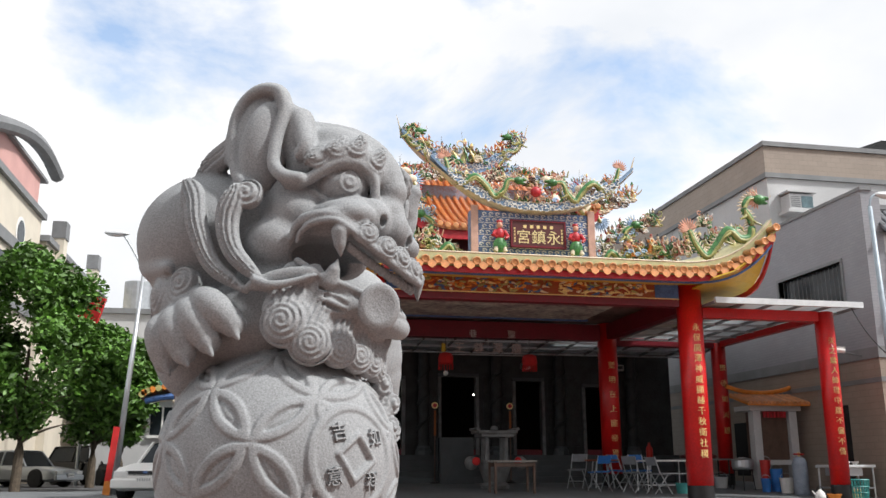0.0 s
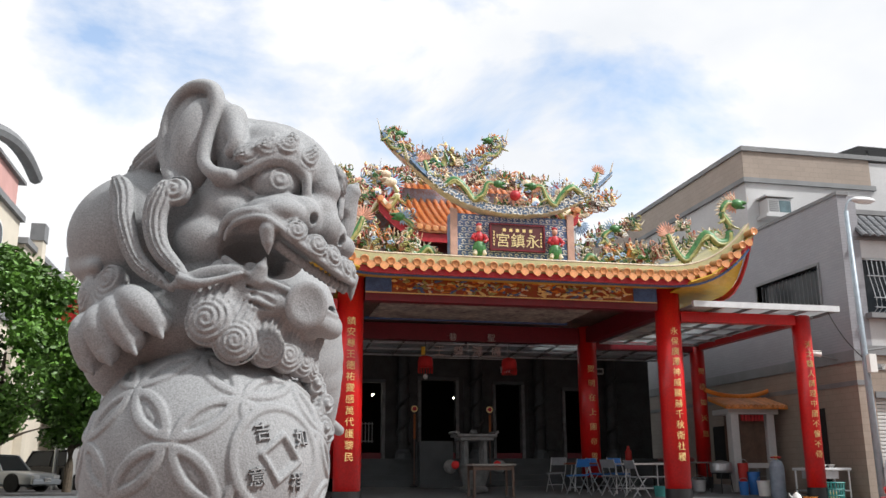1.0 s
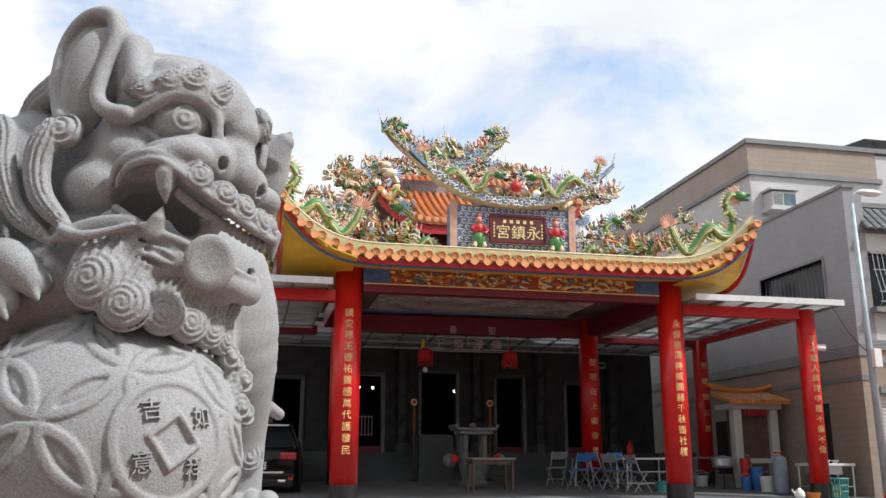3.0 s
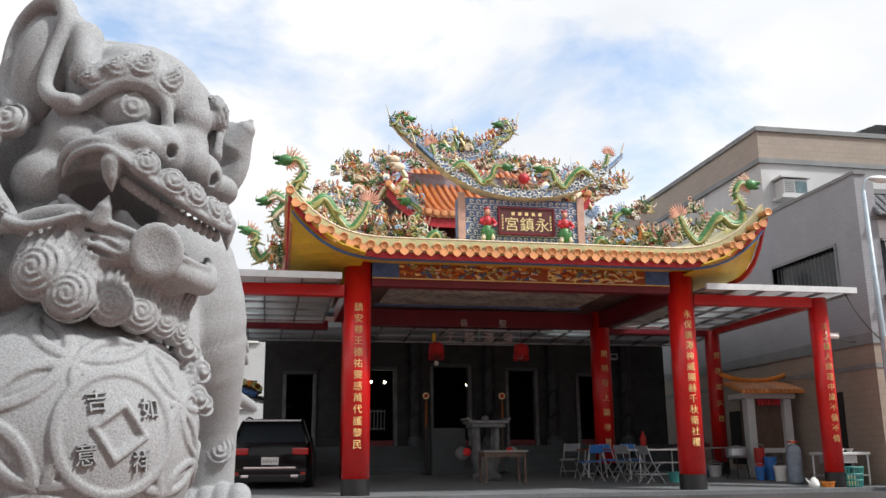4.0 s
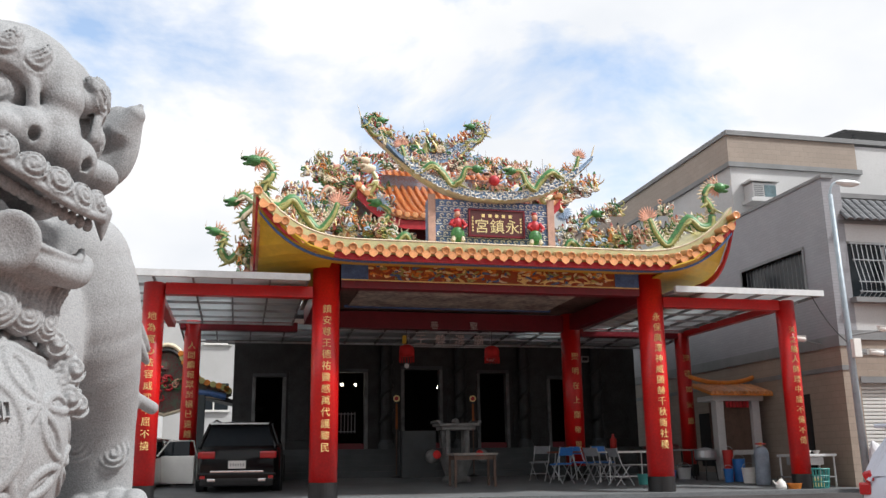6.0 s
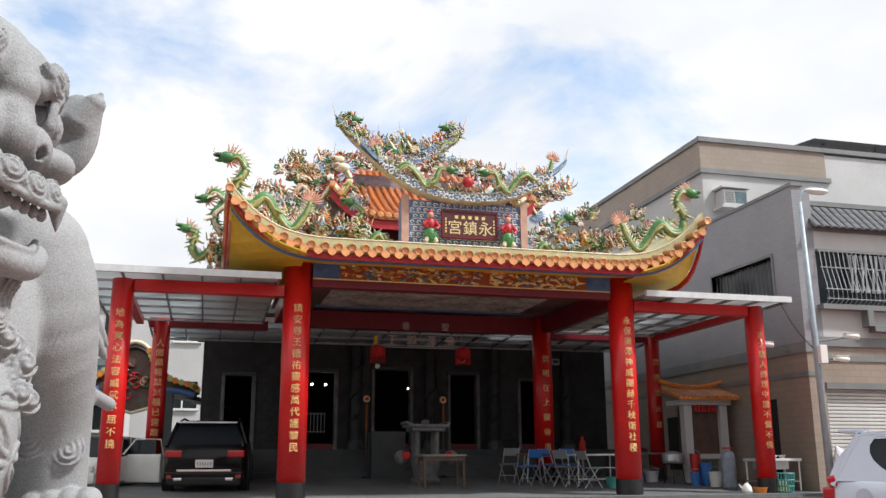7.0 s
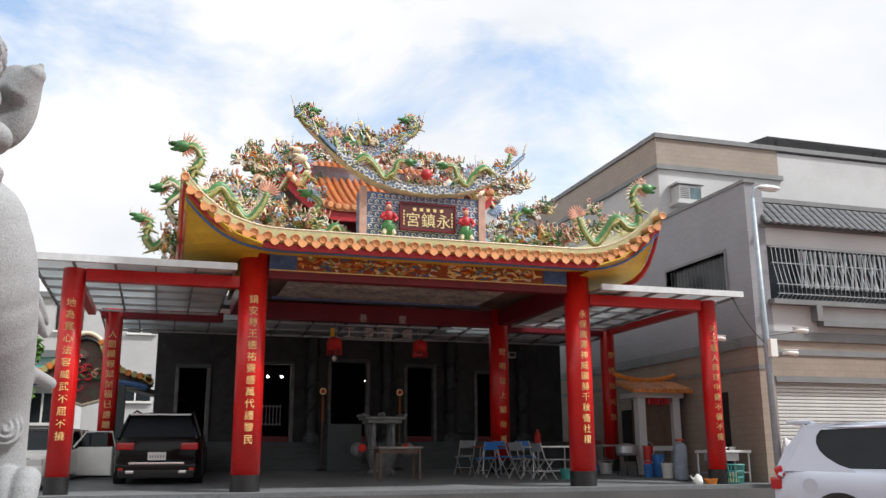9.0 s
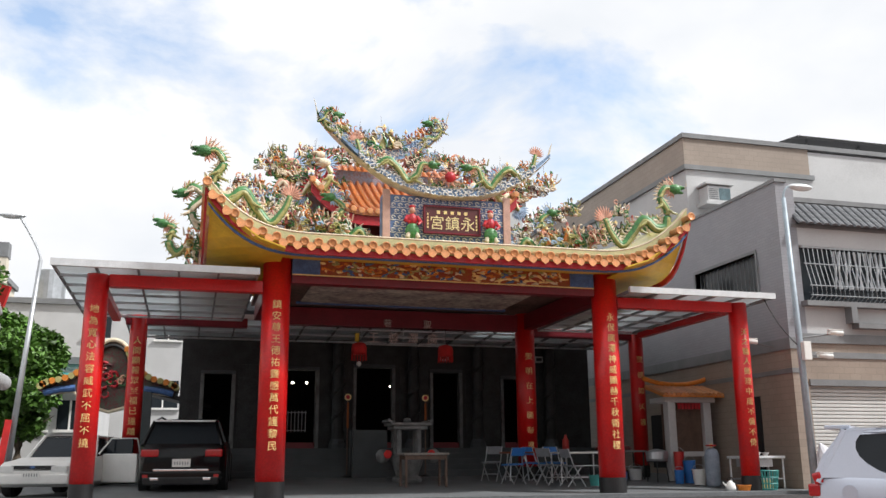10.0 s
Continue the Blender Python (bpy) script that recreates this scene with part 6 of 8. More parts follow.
# pearl with flames between the ridge dragons
e = thing("flaming_pearl", "red ceramic pearl ringed by flames on the ridge", "ornament", pose(CX, 16.75, 6.42))
bm = bmesh.new()
blob(bm, (0, 0, 0.08), (0.12, 0.1, 0.12))
part("pearl", bm, CRIMSON, e, smooth=True)
for k in range(10):
    q = k * math.pi / 5
    bm = bmesh.new()
    rod(bm, (0.13 * math.cos(q), 0.02, 0.08 + 0.13 * math.sin(q)), (0.24 * math.cos(q + 0.2), 0.02, 0.08 + 0.24 * math.sin(q + 0.2)), 0.04, 0.004, 6)
    part("flame", bm, PINK, e)

sd = 40
for k in range(9):
    t = (k - 4) / 4.6
    figure_group(CX + 1.92 * t, UY - 0.1, UP[0](t) + UP[1](t) * 0.8, 0.95 if k != 4 else 1.6, sd + k)
for k in range(8):
    t = (k - 3.5) / 4.6
    figure_group(CX + 2.32 * t, 16.9, LOW[0](t) + LOW[1](t), 0.62, sd + 20 + k)
for k in range(7):
    for sgn in (-1, 1):
        figure_group(CX + sgn * (1.4 + 0.30 * k), 22.4, 7.75 + 0.022 * k * k - 0.05 * (k % 2), 0.85, sd + 40 + k + 10 * sgn)
        figure_group(CX + sgn * (1.0 + 0.30 * k), 22.3, 8.75 - 0.12 * k, 0.85, sd + 140 + k + 10 * sgn)
for k in range(7):
    for sgn in (-1, 1):
        figure_group(CX + sgn * (1.75 + 0.42 * k), 17.35, 5.05 + 0.05 * k + 0.25 * max(0, k - 3), 0.72, sd + 80 + k + 10 * sgn)
        if k < 5:
            figure_group(CX + sgn * (2.5 + 0.36 * k), 19.4, (5.90 if k == 0 else 6.0 + 0.16 * k), 0.9, sd + 180 + k + 10 * sgn)
        if k < 4:
            figure_group(CX + sgn * (EX + 0.05), 17.0 + 0.9 * k, 4.72, 0.8, sd + 120 + k + 10 * sgn)
for sgn in (-1, 1):
    for k in range(8):
        d = 2.3 + 0.30 * k
        figure_group(CX + sgn * d, 17.0 + 0.1 * (k % 2), 5.22 + 0.9 * flare(d) + 0.05 * (k % 3), 0.85, 400 + k + 20 * sgn)
        figure_group(CX + sgn * (1.9 + 0.24 * k), 20.2, 6.75 + 0.10 * k + 0.06 * (k % 2), 1.05, 460 + k + 20 * sgn)
        figure_group(CX + sgn * (0.5 + 0.27 * k), 22.25, 8.55 - 0.02 * k + 0.08 * (k % 2), 1.0, 520 + k + 20 * sgn)
# thin whiskers that rise from the ridge tips
for x, y, z, dx, h in ((CX - 2.34, 16.95, 7.2, -0.1, 0.35), (CX + 2.34, 16.95, 7.2, 0.1, 0.35), (CX - 1.93, UY, 10.42, -0.14, 0.6), (CX + 1.93, UY, 10.42, 0.14, 0.6), (CX - 3.3, UY - 1.2, 8.7, -0.12, 0.4), (CX + 3.3, UY - 1.2, 8.7, 0.12, 0.4)):
    bm = bmesh.new()
    tube(bm, bez([(x, y, z), (x + dx * 0.3, y, z + h * 0.5), (x + dx, y, z + h)], 6), [0.03, 0.026, 0.022, 0.018, 0.014, 0.01, 0.004], n=6)
    tagged(part("ridge_tip", bm, CREAM), "thin cream swallowtail tip of the ridge", "ridge tip", kind="structure")


# ---- grey and beige town house beside the temple ----
def tiled(name, colour, w, h, joint, vary=0.07, mortar=0.6):
    """Small wall tiles with fine joints."""
    m = material(name, colour, rough=0.5, vary=vary, scale=1.0, fine=40.0, bump=0.0)
    n, l = m.node_tree.nodes, m.node_tree.links
    b = n["Principled BSDF"]
    src = b.inputs["Base Color"].links[0].from_socket
    co = n.new("ShaderNodeTexCoord")
    sep, comb, add = n.new("ShaderNodeSeparateXYZ"), n.new("ShaderNodeCombineXYZ"), n.new("ShaderNodeMath")
    l.new(co.outputs["Object"], sep.inputs[0])
    l.new(sep.outputs["X"], add.inputs[0])
    l.new(sep.outputs["Y"], add.inputs[1])
    l.new(add.outputs[0], comb.inputs["X"])
    l.new(sep.outputs["Z"], comb.inputs["Y"])
    br = n.new("ShaderNodeTexBrick")
    br.inputs["Scale"].default_value = 1.0
    br.inputs["Brick Width"].default_value, br.inputs["Row Height"].default_value = w, h
    br.inputs["Mortar Size"].default_value = joint
    br.inputs["Color1"].default_value, br.inputs["Color2"].default_value = (1, 1, 1, 1), (0.92, 0.92, 0.92, 1)
    br.inputs["Mortar"].default_value = (mortar, mortar, mortar, 1)
    l.new(comb.outputs[0], br.inputs["Vector"])
    mul = n.new("ShaderNodeMix")
    mul.data_type, mul.blend_type = "RGBA", "MULTIPLY"
    mul.inputs["Factor"].default_value = 1.0
    l.new(src, mul.inputs["A"])
    l.new(br.outputs["Color"], mul.inputs["B"])
    l.new(mul.outputs["Result"], b.inputs["Base Color"])
    bp = n.new("ShaderNodeBump")
    bp.inputs["Strength"].default_value, bp.inputs["Distance"].default_value = 0.3, 0.006
    bp.invert = True
    l.new(br.outputs["Fac"], bp.inputs["Height"])
    l.new(bp.outputs["Normal"], b.inputs["Normal"])
    return m


GREYBRICK = tiled("grey_strip_tile", (0.285, 0.287, 0.31), 0.22, 0.07, 0.006, 0.05, 0.82)
BEIGEBRICK = tiled("beige_strip_tile", (0.325, 0.262, 0.212), 0.30, 0.15, 0.008, 0.07, 0.80)
HX, HFY, HSY = 14.0, 17.0, 20.9     # side wall, front wall, set-back front


def town_house():
    e = thing("town_house", "grey and beige tiled three-storey town house", "house")
    def slab(name, a, b, mat, label="", bevel=0.0):
        bm = bmesh.new()
        span(bm, a, b, bevel=bevel)
        return part(name, bm, mat, e, label)
    # side wall in pieces round its window
    wy0, wy1, wz0, wz1 = 18.0, 20.75, 4.45, 5.58
    slab("wall", (HX, HFY, 3.36), (HX + 0.25, wy0, 7.12), GREYBRICK, "grey tiled side wall")
    slab("wall", (HX, wy1, 3.36), (HX + 0.25, 36.0, 7.12), GREYBRICK)
    slab("wall", (HX, wy0, 3.36), (HX + 0.25, wy1, wz0), GREYBRICK)
    slab("wall", (HX, wy0, wz1), (HX + 0.25, wy1, 7.12), GREYBRICK)
    slab("wall", (HX, HFY, -0.1), (HX + 0.25, 36.0, 2.55), BEIGEBRICK, "beige tiled lower side wall")
    slab("wall", (HX, HFY, 2.66), (HX + 0.25, 36.0, 3.10), BEIGEBRICK)
    slab("band", (HX - 0.02, HFY - 0.02, 2.55), (HX + 0.25, 36.0, 2.66), BANDGREY, "dark grey stone band")
    slab("band", (HX - 0.03, HFY - 0.03, 3.10), (HX + 0.25, 36.0, 3.36), BANDGREY)
    # side window
    w = part("window", (lambda b: span(b, (HX + 0.14, wy0, wz0), (HX + 0.16, wy1, wz1)))(bmesh.new()), DARKGLASS, e, "dark barred window")
    for a, b in (((HX - 0.03, wy0 - 0.06, wz0 - 0.07), (HX + 0.14, wy1 + 0.06, wz0)), ((HX - 0.03, wy0 - 0.06, wz1), (HX + 0.14, wy1 + 0.06, wz1 + 0.07)), ((HX - 0.03, wy0 - 0.07, wz0), (HX + 0.14, wy0, wz1)), ((HX - 0.03, wy1, wz0), (HX + 0.14, wy1 + 0.07, wz1))):
        part("frame_rail", span(bmesh.new(), a, b), BANDGREY, w)
    for k in range(16):
        y = wy0 + 0.1 + k * (wy1 - wy0 - 0.2) / 15
        part("bar", rod(bmesh.new(), (HX + 0.08, y, wz0), (HX + 0.08, y, wz1), 0.008, n=6), BANDGREY, w)
    # front wall, pieces round the wide window and the shutter
    X1 = 26.0
    slab("wall", (HX + 0.253, HFY, 2.66), (X1, HFY + 0.25, 2.90), BEIGEBRICK, "beige tiled front wall")
    slab("band", (HX + 0.253, HFY - 0.03, 2.90), (X1, HFY + 0.25, 3.04), BANDGREY)
    slab("wall", (HX + 0.253, HFY, 3.04), (X1, HFY + 0.25, 3.24), BEIGEBRICK)
    slab("band", (HX + 0.253, HFY - 0.06, 3.24), (X1, HFY + 0.25, 3.46), BANDGREY)
    slab("wall", (HX + 0.253, HFY, -0.1), (HX + 0.42, HFY + 0.25, 2.66), BEIGEBRICK)
    slab("wall", (X1 - 3.0, HFY, -0.1), (X1, HFY + 0.25, 2.66), BEIGEBRICK)
    slab("lintel", (HX + 0.42, HFY - 0.04, 2.26), (X1 - 3.0, HFY + 0.25, 2.40), BANDGREY)
    slab("wall", (HX + 0.42, HFY, 2.40), (X1 - 3.0, HFY + 0.25, 2.66), BEIGEBRICK)
    slab("wall", (HX + 0.253, HFY, 3.46), (HX + 0.50, HFY + 0.25, 7.12), GREYBRICK)
    slab("wall", (HX + 0.50, HFY, 3.46), (X1, HFY + 0.25, 4.22), PALEWALL, "pale front wall below the window")
    slab("wall", (HX + 0.50, HFY, 5.58), (X1, HFY + 0.25, 6.02), PALEWALL)
    slab("sill", (HX + 0.42, HFY - 0.22, 4.10), (X1, HFY + 0.1, 4.22), BANDGREY, "grey stone sill")
    slab("sill_step", (HX + 1.60, HFY - 0.24, 3.72), (HX + 1.76, HFY - 0.003, 4.10), BANDGREY)
    slab("sill_step", (HX + 1.76, HFY - 0.24, 3.60), (X1, HFY - 0.003, 3.72), BANDGREY)
    # shutter slats
    sh = slab("shutter", (HX + 0.42, HFY + 0.16, -0.1), (X1 - 3.0, HFY + 0.18, 2.26), SHUTTER, "white roller shutter")
    sl = bmesh.new()
    prism(sl, [(0, 0), (0, 0.075), (1, 0.075), (1, 0)], 0.02)
    bm = bmesh.new()
    box(bm, ((HX + 0.42 + X1 - 3.0) / 2, HFY + 0.13, 0), (X1 - 3.42 - HX, 0.045, 0.066), bevel=0.012)
    me = bpy.data.meshes.new("slat")
    bm.to_mesh(me)
    me.materials.append(SHUTTER)
    for k in range(27):
        shared("slat", me, sh, Matrix.Translation((0, 0, -0.02 + 0.0835 * k)))
    # wide front window with a bulging grille
    gx0, gx1, gz0, gz1 = HX + 0.52, HX + 6.5, 4.22, 5.58
    w = slab("window", (gx0, HFY + 0.20, gz0), (gx1, HFY + 0.22, gz1), DARKGLASS, "wide dark window behind a steel grille")
    for k in range(46):
        x = gx0 + 0.06 + k * 0.128
        bm = bmesh.new()
        tube(bm, [(x, HFY - 0.05, gz1 - 0.02), (x, HFY - 0.10, gz1 - 0.5), (x, HFY - 0.24, gz0 + 0.32), (x, HFY - 0.24, gz0 + 0.10), (x, HFY - 0.08, gz0 + 0.0)], 0.009, n=5)
        part("bar", bm, STEEL, w)
    for z, y in ((gz1 - 0.05, -0.06), (gz0 + 0.9, -0.11), (gz0 + 0.35, -0.25), (gz0 + 0.12, -0.25)):
        part("cross_bar", rod(bmesh.new(), (gx0, HFY + y, z), (gx1, HFY + y, z), 0.013, n=6), STEEL, w)
    bm = bmesh.new()
    for k in range(30):
        x = gx0 + 0.95 + k * 0.15
        tube(bm, [(x, HFY + 0.02, gz1 - 0.1), (x + 0.03 * (-1) ** k, HFY + 0.02, gz1 - 0.5), (x - 0.02, HFY + 0.03, gz0 + 0.35)], [0.05, 0.06, 0.05], n=6, flat=0.4)
    tagged(part("curtain", bm, material("white_curtain", (0.62, 0.64, 0.66), rough=0.8, vary=0.08, bump=0.05), w, "pale plastic curtain folds"), kind="stuff")
    # small tiled lean-to roof
    lean = slab("lean_to_roof", (HX + 0.35, HFY - 0.02, 6.02), (X1, HFY + 0.3, 6.10), BANDGREY, "dark grey tiled lean-to roof")
    bm = bmesh.new()
    prism(bm, [(0, 0), (0.03, 0.045), (0.10, 0.065), (0.17, 0.045), (0.215, 0.0)], 0.26)
    me = bpy.data.meshes.new("roof_tile")
    bm.to_mesh(me)
    me.materials.append(ROOFGREY)
    for j in range(4):
        for k in range(40):
            shared("roof_tile", me, lean, pose(HX + 0.4 + 0.225 * k, HFY - 0.22 + 0.16 * j, 6.06 + 0.165 * j, 44))
    slab("lean_to_backing", (HX + 0.35, HFY + 0.42, 6.02), (X1, HFY + 0.55, 6.78), BANDGREY)
    slab("coping", (HX - 0.03, HFY - 0.04, 7.12), (HX + 0.30, HSY + 2, 7.20), BANDGREY, "grey coping on the low parapet")
    slab("coping", (HX + 0.30, HFY + 0.40, 6.80), (X1, HFY + 0.65, 6.92), BANDGREY)
    # set-back upper storey
    slab("upper_wall", (HX + 0.02, HSY, 7.0), (X1, HSY + 0.3, 8.70), PALEWALL, "pale upper wall")
    slab("upper_wall", (HX + 0.02, HSY + 0.303, 7.123), (HX + 0.3, 36.0, 8.70), PALEWALL)
    slab("band", (HX - 0.06, HSY - 0.08, 8.70), (18.3, HSY + 0.3, 8.84), BANDGREY)
    slab("band", (HX - 0.06, HSY + 0.303, 8.70), (HX + 0.3, 36.0, 8.84), BANDGREY)
    slab("parapet", (HX, HSY, 8.84), (18.2, HSY + 0.3, 9.66), BEIGEBRICK, "beige tiled roof parapet")
    slab("parapet", (HX, HSY + 0.303, 8.84), (HX + 0.3, 36.0, 9.66), BEIGEBRICK)
    slab("parapet", (18.203, HSY + 0.02, 8.2), (X1, HSY + 0.3, 9.60), PALEWALL)
    slab("coping", (HX - 0.05, HSY - 0.06, 9.66), (X1, HSY + 0.33, 9.80), BANDGREY)
    slab("coping", (HX - 0.05, HSY + 0.333, 9.66), (HX + 0.33, 36.0, 9.80), BANDGREY)
    slab("roof_deck", (HX + 0.3, HFY + 0.653, 6.7), (X1, HSY, 6.78), BANDGREY)
    slab("roof_deck", (HX + 0.3, HSY + 0.3, 8.5), (X1, 36.0, 8.7), BANDGREY)
    slab("end_wall", (X1 - 0.3, HFY + 0.553, -0.1), (X1, 36.0, 6.7), PALEWALL)
    slab("rear_wall", (HX + 0.25, 35.7, -0.1), (X1 - 0.3, 36.0, 8.5), PALEWALL)
    # doorway and window opening in the side wall: black sheets painted as inner shade
    d = slab("door", (HX - 0.03, 18.3, -0.05), (HX - 0.003, 19.25, 2.1), SHADEBLACK, "flat black sheet for the shade in a side doorway")
    d = slab("door", (HX - 0.03, 23.0, 0.4), (HX - 0.003, 23.7, 1.9), SHADEBLACK, "flat black sheet for the shade in a side window opening")
    bm = bmesh.new()
    box(bm, (HX + 8.2, HSY + 1.2, 10.25), (8.4, 2.2, 0.08), rx=7)
    part("solar_panel", bm, BLACK, e, "dark sheet roof on the terrace")
    for k in range(4):
        part("panel_post", rod(bmesh.new(), (HX + 4.6 + 1.9 * k, HSY + 0.5, 8.7), (HX + 4.6 + 1.9 * k, HSY + 0.5, 10.15), 0.03), STEEL, e)
    return e


town_house()

# the window air conditioner
e = thing("air_conditioner", "beige window air conditioner on a small sill", "air conditioner", pose(HX + 0.77, HSY - 0.003, 7.66))
bm = bmesh.new()
span(bm, (-0.38, -0.45, 0.0), (0.38, 0.0, 0.46), bevel=0.015)
part("casing", bm, PALEWALL, e)
bm = bmesh.new()
span(bm, (-0.02, -0.458, 0.06), (0.34, -0.452, 0.40))
part("grille", bm, material("ac_grille", (0.10, 0.16, 0.18), rough=0.4, vary=0.2, bump=0.1), e, "dark blue-grey grille")
for k in range(6):
    part("vent_slat", span(bmesh.new(), (-0.34, -0.462, 0.08 + 0.055 * k), (-0.06, -0.453, 0.10 + 0.055 * k)), BANDGREY, e)
bm = bmesh.new()
span(bm, (-0.48, -0.52, -0.10), (0.48, 0.0, -0.003), bevel=0.01)
part("sill", bm, PALEWALL, e, "pale concrete shelf")
bm = bmesh.new()
span(bm, (-0.46, -0.50, 0.50), (0.46, 0.0, 0.55))
part("hood", bm, PALEWALL, e)


# ---- small side shrine against the house ----
def side_shrine():
    e = thing("side_shrine", "small white shrine niche with an orange tiled roof", "shrine", pose(13.1, 20.2, floor_z(20.2)))
    part("post", span(bmesh.new(), (-0.62, -0.15, 0), (-0.40, 0.10, 1.95), bevel=0.02), PALEWALL, e)
    part("post", span(bmesh.new(), (0.40, -0.15, 0), (0.62, 0.10, 1.95), bevel=0.02), PALEWALL, e)
    part("cabinet", span(bmesh.new(), (-0.40, -0.02, 0.72), (0.40, 0.6, 1.95)), WOOD, e, "brown wooden niche")
    part("shelf", span(bmesh.new(), (-0.40, -0.10, 0.60), (0.40, 0.6, 0.72)), PALEWALL, e)
    part("lintel", span(bmesh.new(), (-0.72, -0.2, 1.95), (0.72, 0.6, 2.08), bevel=0.01), PALEWALL, e)
    for k in range(7):
        part("valance_mark", span(bmesh.new(), (-0.33 + 0.095 * k, -0.17, 1.78), (-0.27 + 0.095 * k, -0.13, 1.93)), CRIMSON, e)
    part("roof_board", box(bmesh.new(), (0, 0.05, 2.22), (1.75, 0.95, 0.05), rx=16), ORANGE, e)
    for k in range(14):
        bm = bmesh.new()
        rod(bm, (-0.82 + 0.126 * k, -0.42, 2.13), (-0.82 + 0.126 * k, 0.55, 2.40), 0.05, n=8)
        part("roof_tile", bm, TILE, e)
    part("ridge", tube(bmesh.new(), bez([(-0.95, 0.5, 2.62), (-0.4, 0.5, 2.40), (0.4, 0.5, 2.40), (0.95, 0.5, 2.62)], 10), 0.06, n=8), ORANGE, e)


side_shrine()


# ---- street lamps, cameras and cables ----
def lamp_post(x, y, h, lean, arm, label, colour=STEEL):
    e = thing("street_lamp", label, "street lamp", pose(x, y, -0.1))
    part("pole", tube(bmesh.new(), [(0, 0, 0), (lean[0] * 0.5, lean[1] * 0.5, h * 0.5), (lean[0], lean[1], h)], [0.085, 0.07, 0.05], n=12), colour, e, smooth=True)
    a = Vector((lean[0], lean[1], h))
    part("arm", tube(bmesh.new(), bez([a, a + Vector((arm[0] * 0.1, arm[1] * 0.1, 0.35)), a + Vector((arm[0], arm[1], arm[2]))], 8), 0.028, n=8), colour, e)
    t = a + Vector(arm)
    d = Vector((arm[0], arm[1], 0)).normalized()
    bm = bmesh.new()
    blob(bm, t + d * 0.16, (0.24 * abs(d.x) + 0.10, 0.24 * abs(d.y) + 0.10, 0.075))
    part("lamp_head", bm, ALU, e, smooth=True)
    bm = bmesh.new()
    blob(bm, t + d * 0.17 - Vector((0, 0, 0.045)), (0.17 * abs(d.x) + 0.07, 0.17 * abs(d.y) + 0.07, 0.05))
    part("lens", bm, LAMPGLASS, e)
    return e


lamp_post(13.62, 16.1, 6.55, (-0.02, 0.1), (0.32, 0.0, 0.30), "grey steel street lamp beside the house corner", material("grey_blue_pole", (0.34, 0.40, 0.45), rough=0.5, vary=0.1, metal=0.2, bump=0.03))
lamp_post(-3.55, 24.0, 5.9, (0.33, 0), (-0.62, 0.0, 1.15), "tall grey street lamp with a curved arm")

for p, d in (((13.995, 17.6, 3.20), (-0.95, -0.20, 0.10)), ((13.64, 16.13, 3.22), (0.95, -0.2, 0.12)), ((13.64, 16.13, 2.86), (0.50, -0.25, -0.08))):
    e = thing("security_camera", "white outdoor security camera on a bracket", "camera", group="security cameras")
    p, d = Vector(p), Vector(d)
    part("bracket", rod(bmesh.new(), p, p + d * 0.8, 0.02), BANDGREY, e)
    part("housing", rod(bmesh.new(), p + d * 0.8 + Vector((-0.16, 0, 0.04)), p + d * 0.8 + Vector((0.16, -0.05, 0)), 0.06, n=12), WHITE, e)
    part("sun_hood", span(bmesh.new(), p + d * 0.8 + Vector((-0.18, -0.08, 0.075)), p + d * 0.8 + Vector((0.18, 0.05, 0.09))), WHITE, e)
e = thing("meter_box", "small white box fixed to the lamp post", "box")
part("box", span(bmesh.new(), (13.55, 15.93, 2.72), (13.73, 16.05, 3.12), bevel=0.01), WHITE, e)
bm = bmesh.new()
tube(bm, bez([(12.9, 16.3, 4.1), (13.2, 16.2, 3.3), (13.55, 16.15, 3.1), (13.66, 16.14, 2.95)], 14), 0.012, n=5)
tagged(part("cable", bm, BLACK), "loose black cable from the canopy to the post", "cable")
bm = bmesh.new()
for k in range(5):
    tube(bm, bez([(13.74, 15.98, 0.95), (13.76 + 0.05 * k, 15.9, 0.6), (13.62 + 0.09 * k, 15.88, 0.35)], 5), [0.02, 0.09, 0.12, 0.13, 0.11, 0.05], n=7)
tagged(part("plastic_bag", bm, material("white_plastic_bag", (0.62, 0.62, 0.66), rough=0.4, vary=0.1, bump=0.2)), "white plastic bag tied to the lamp post", "bag")


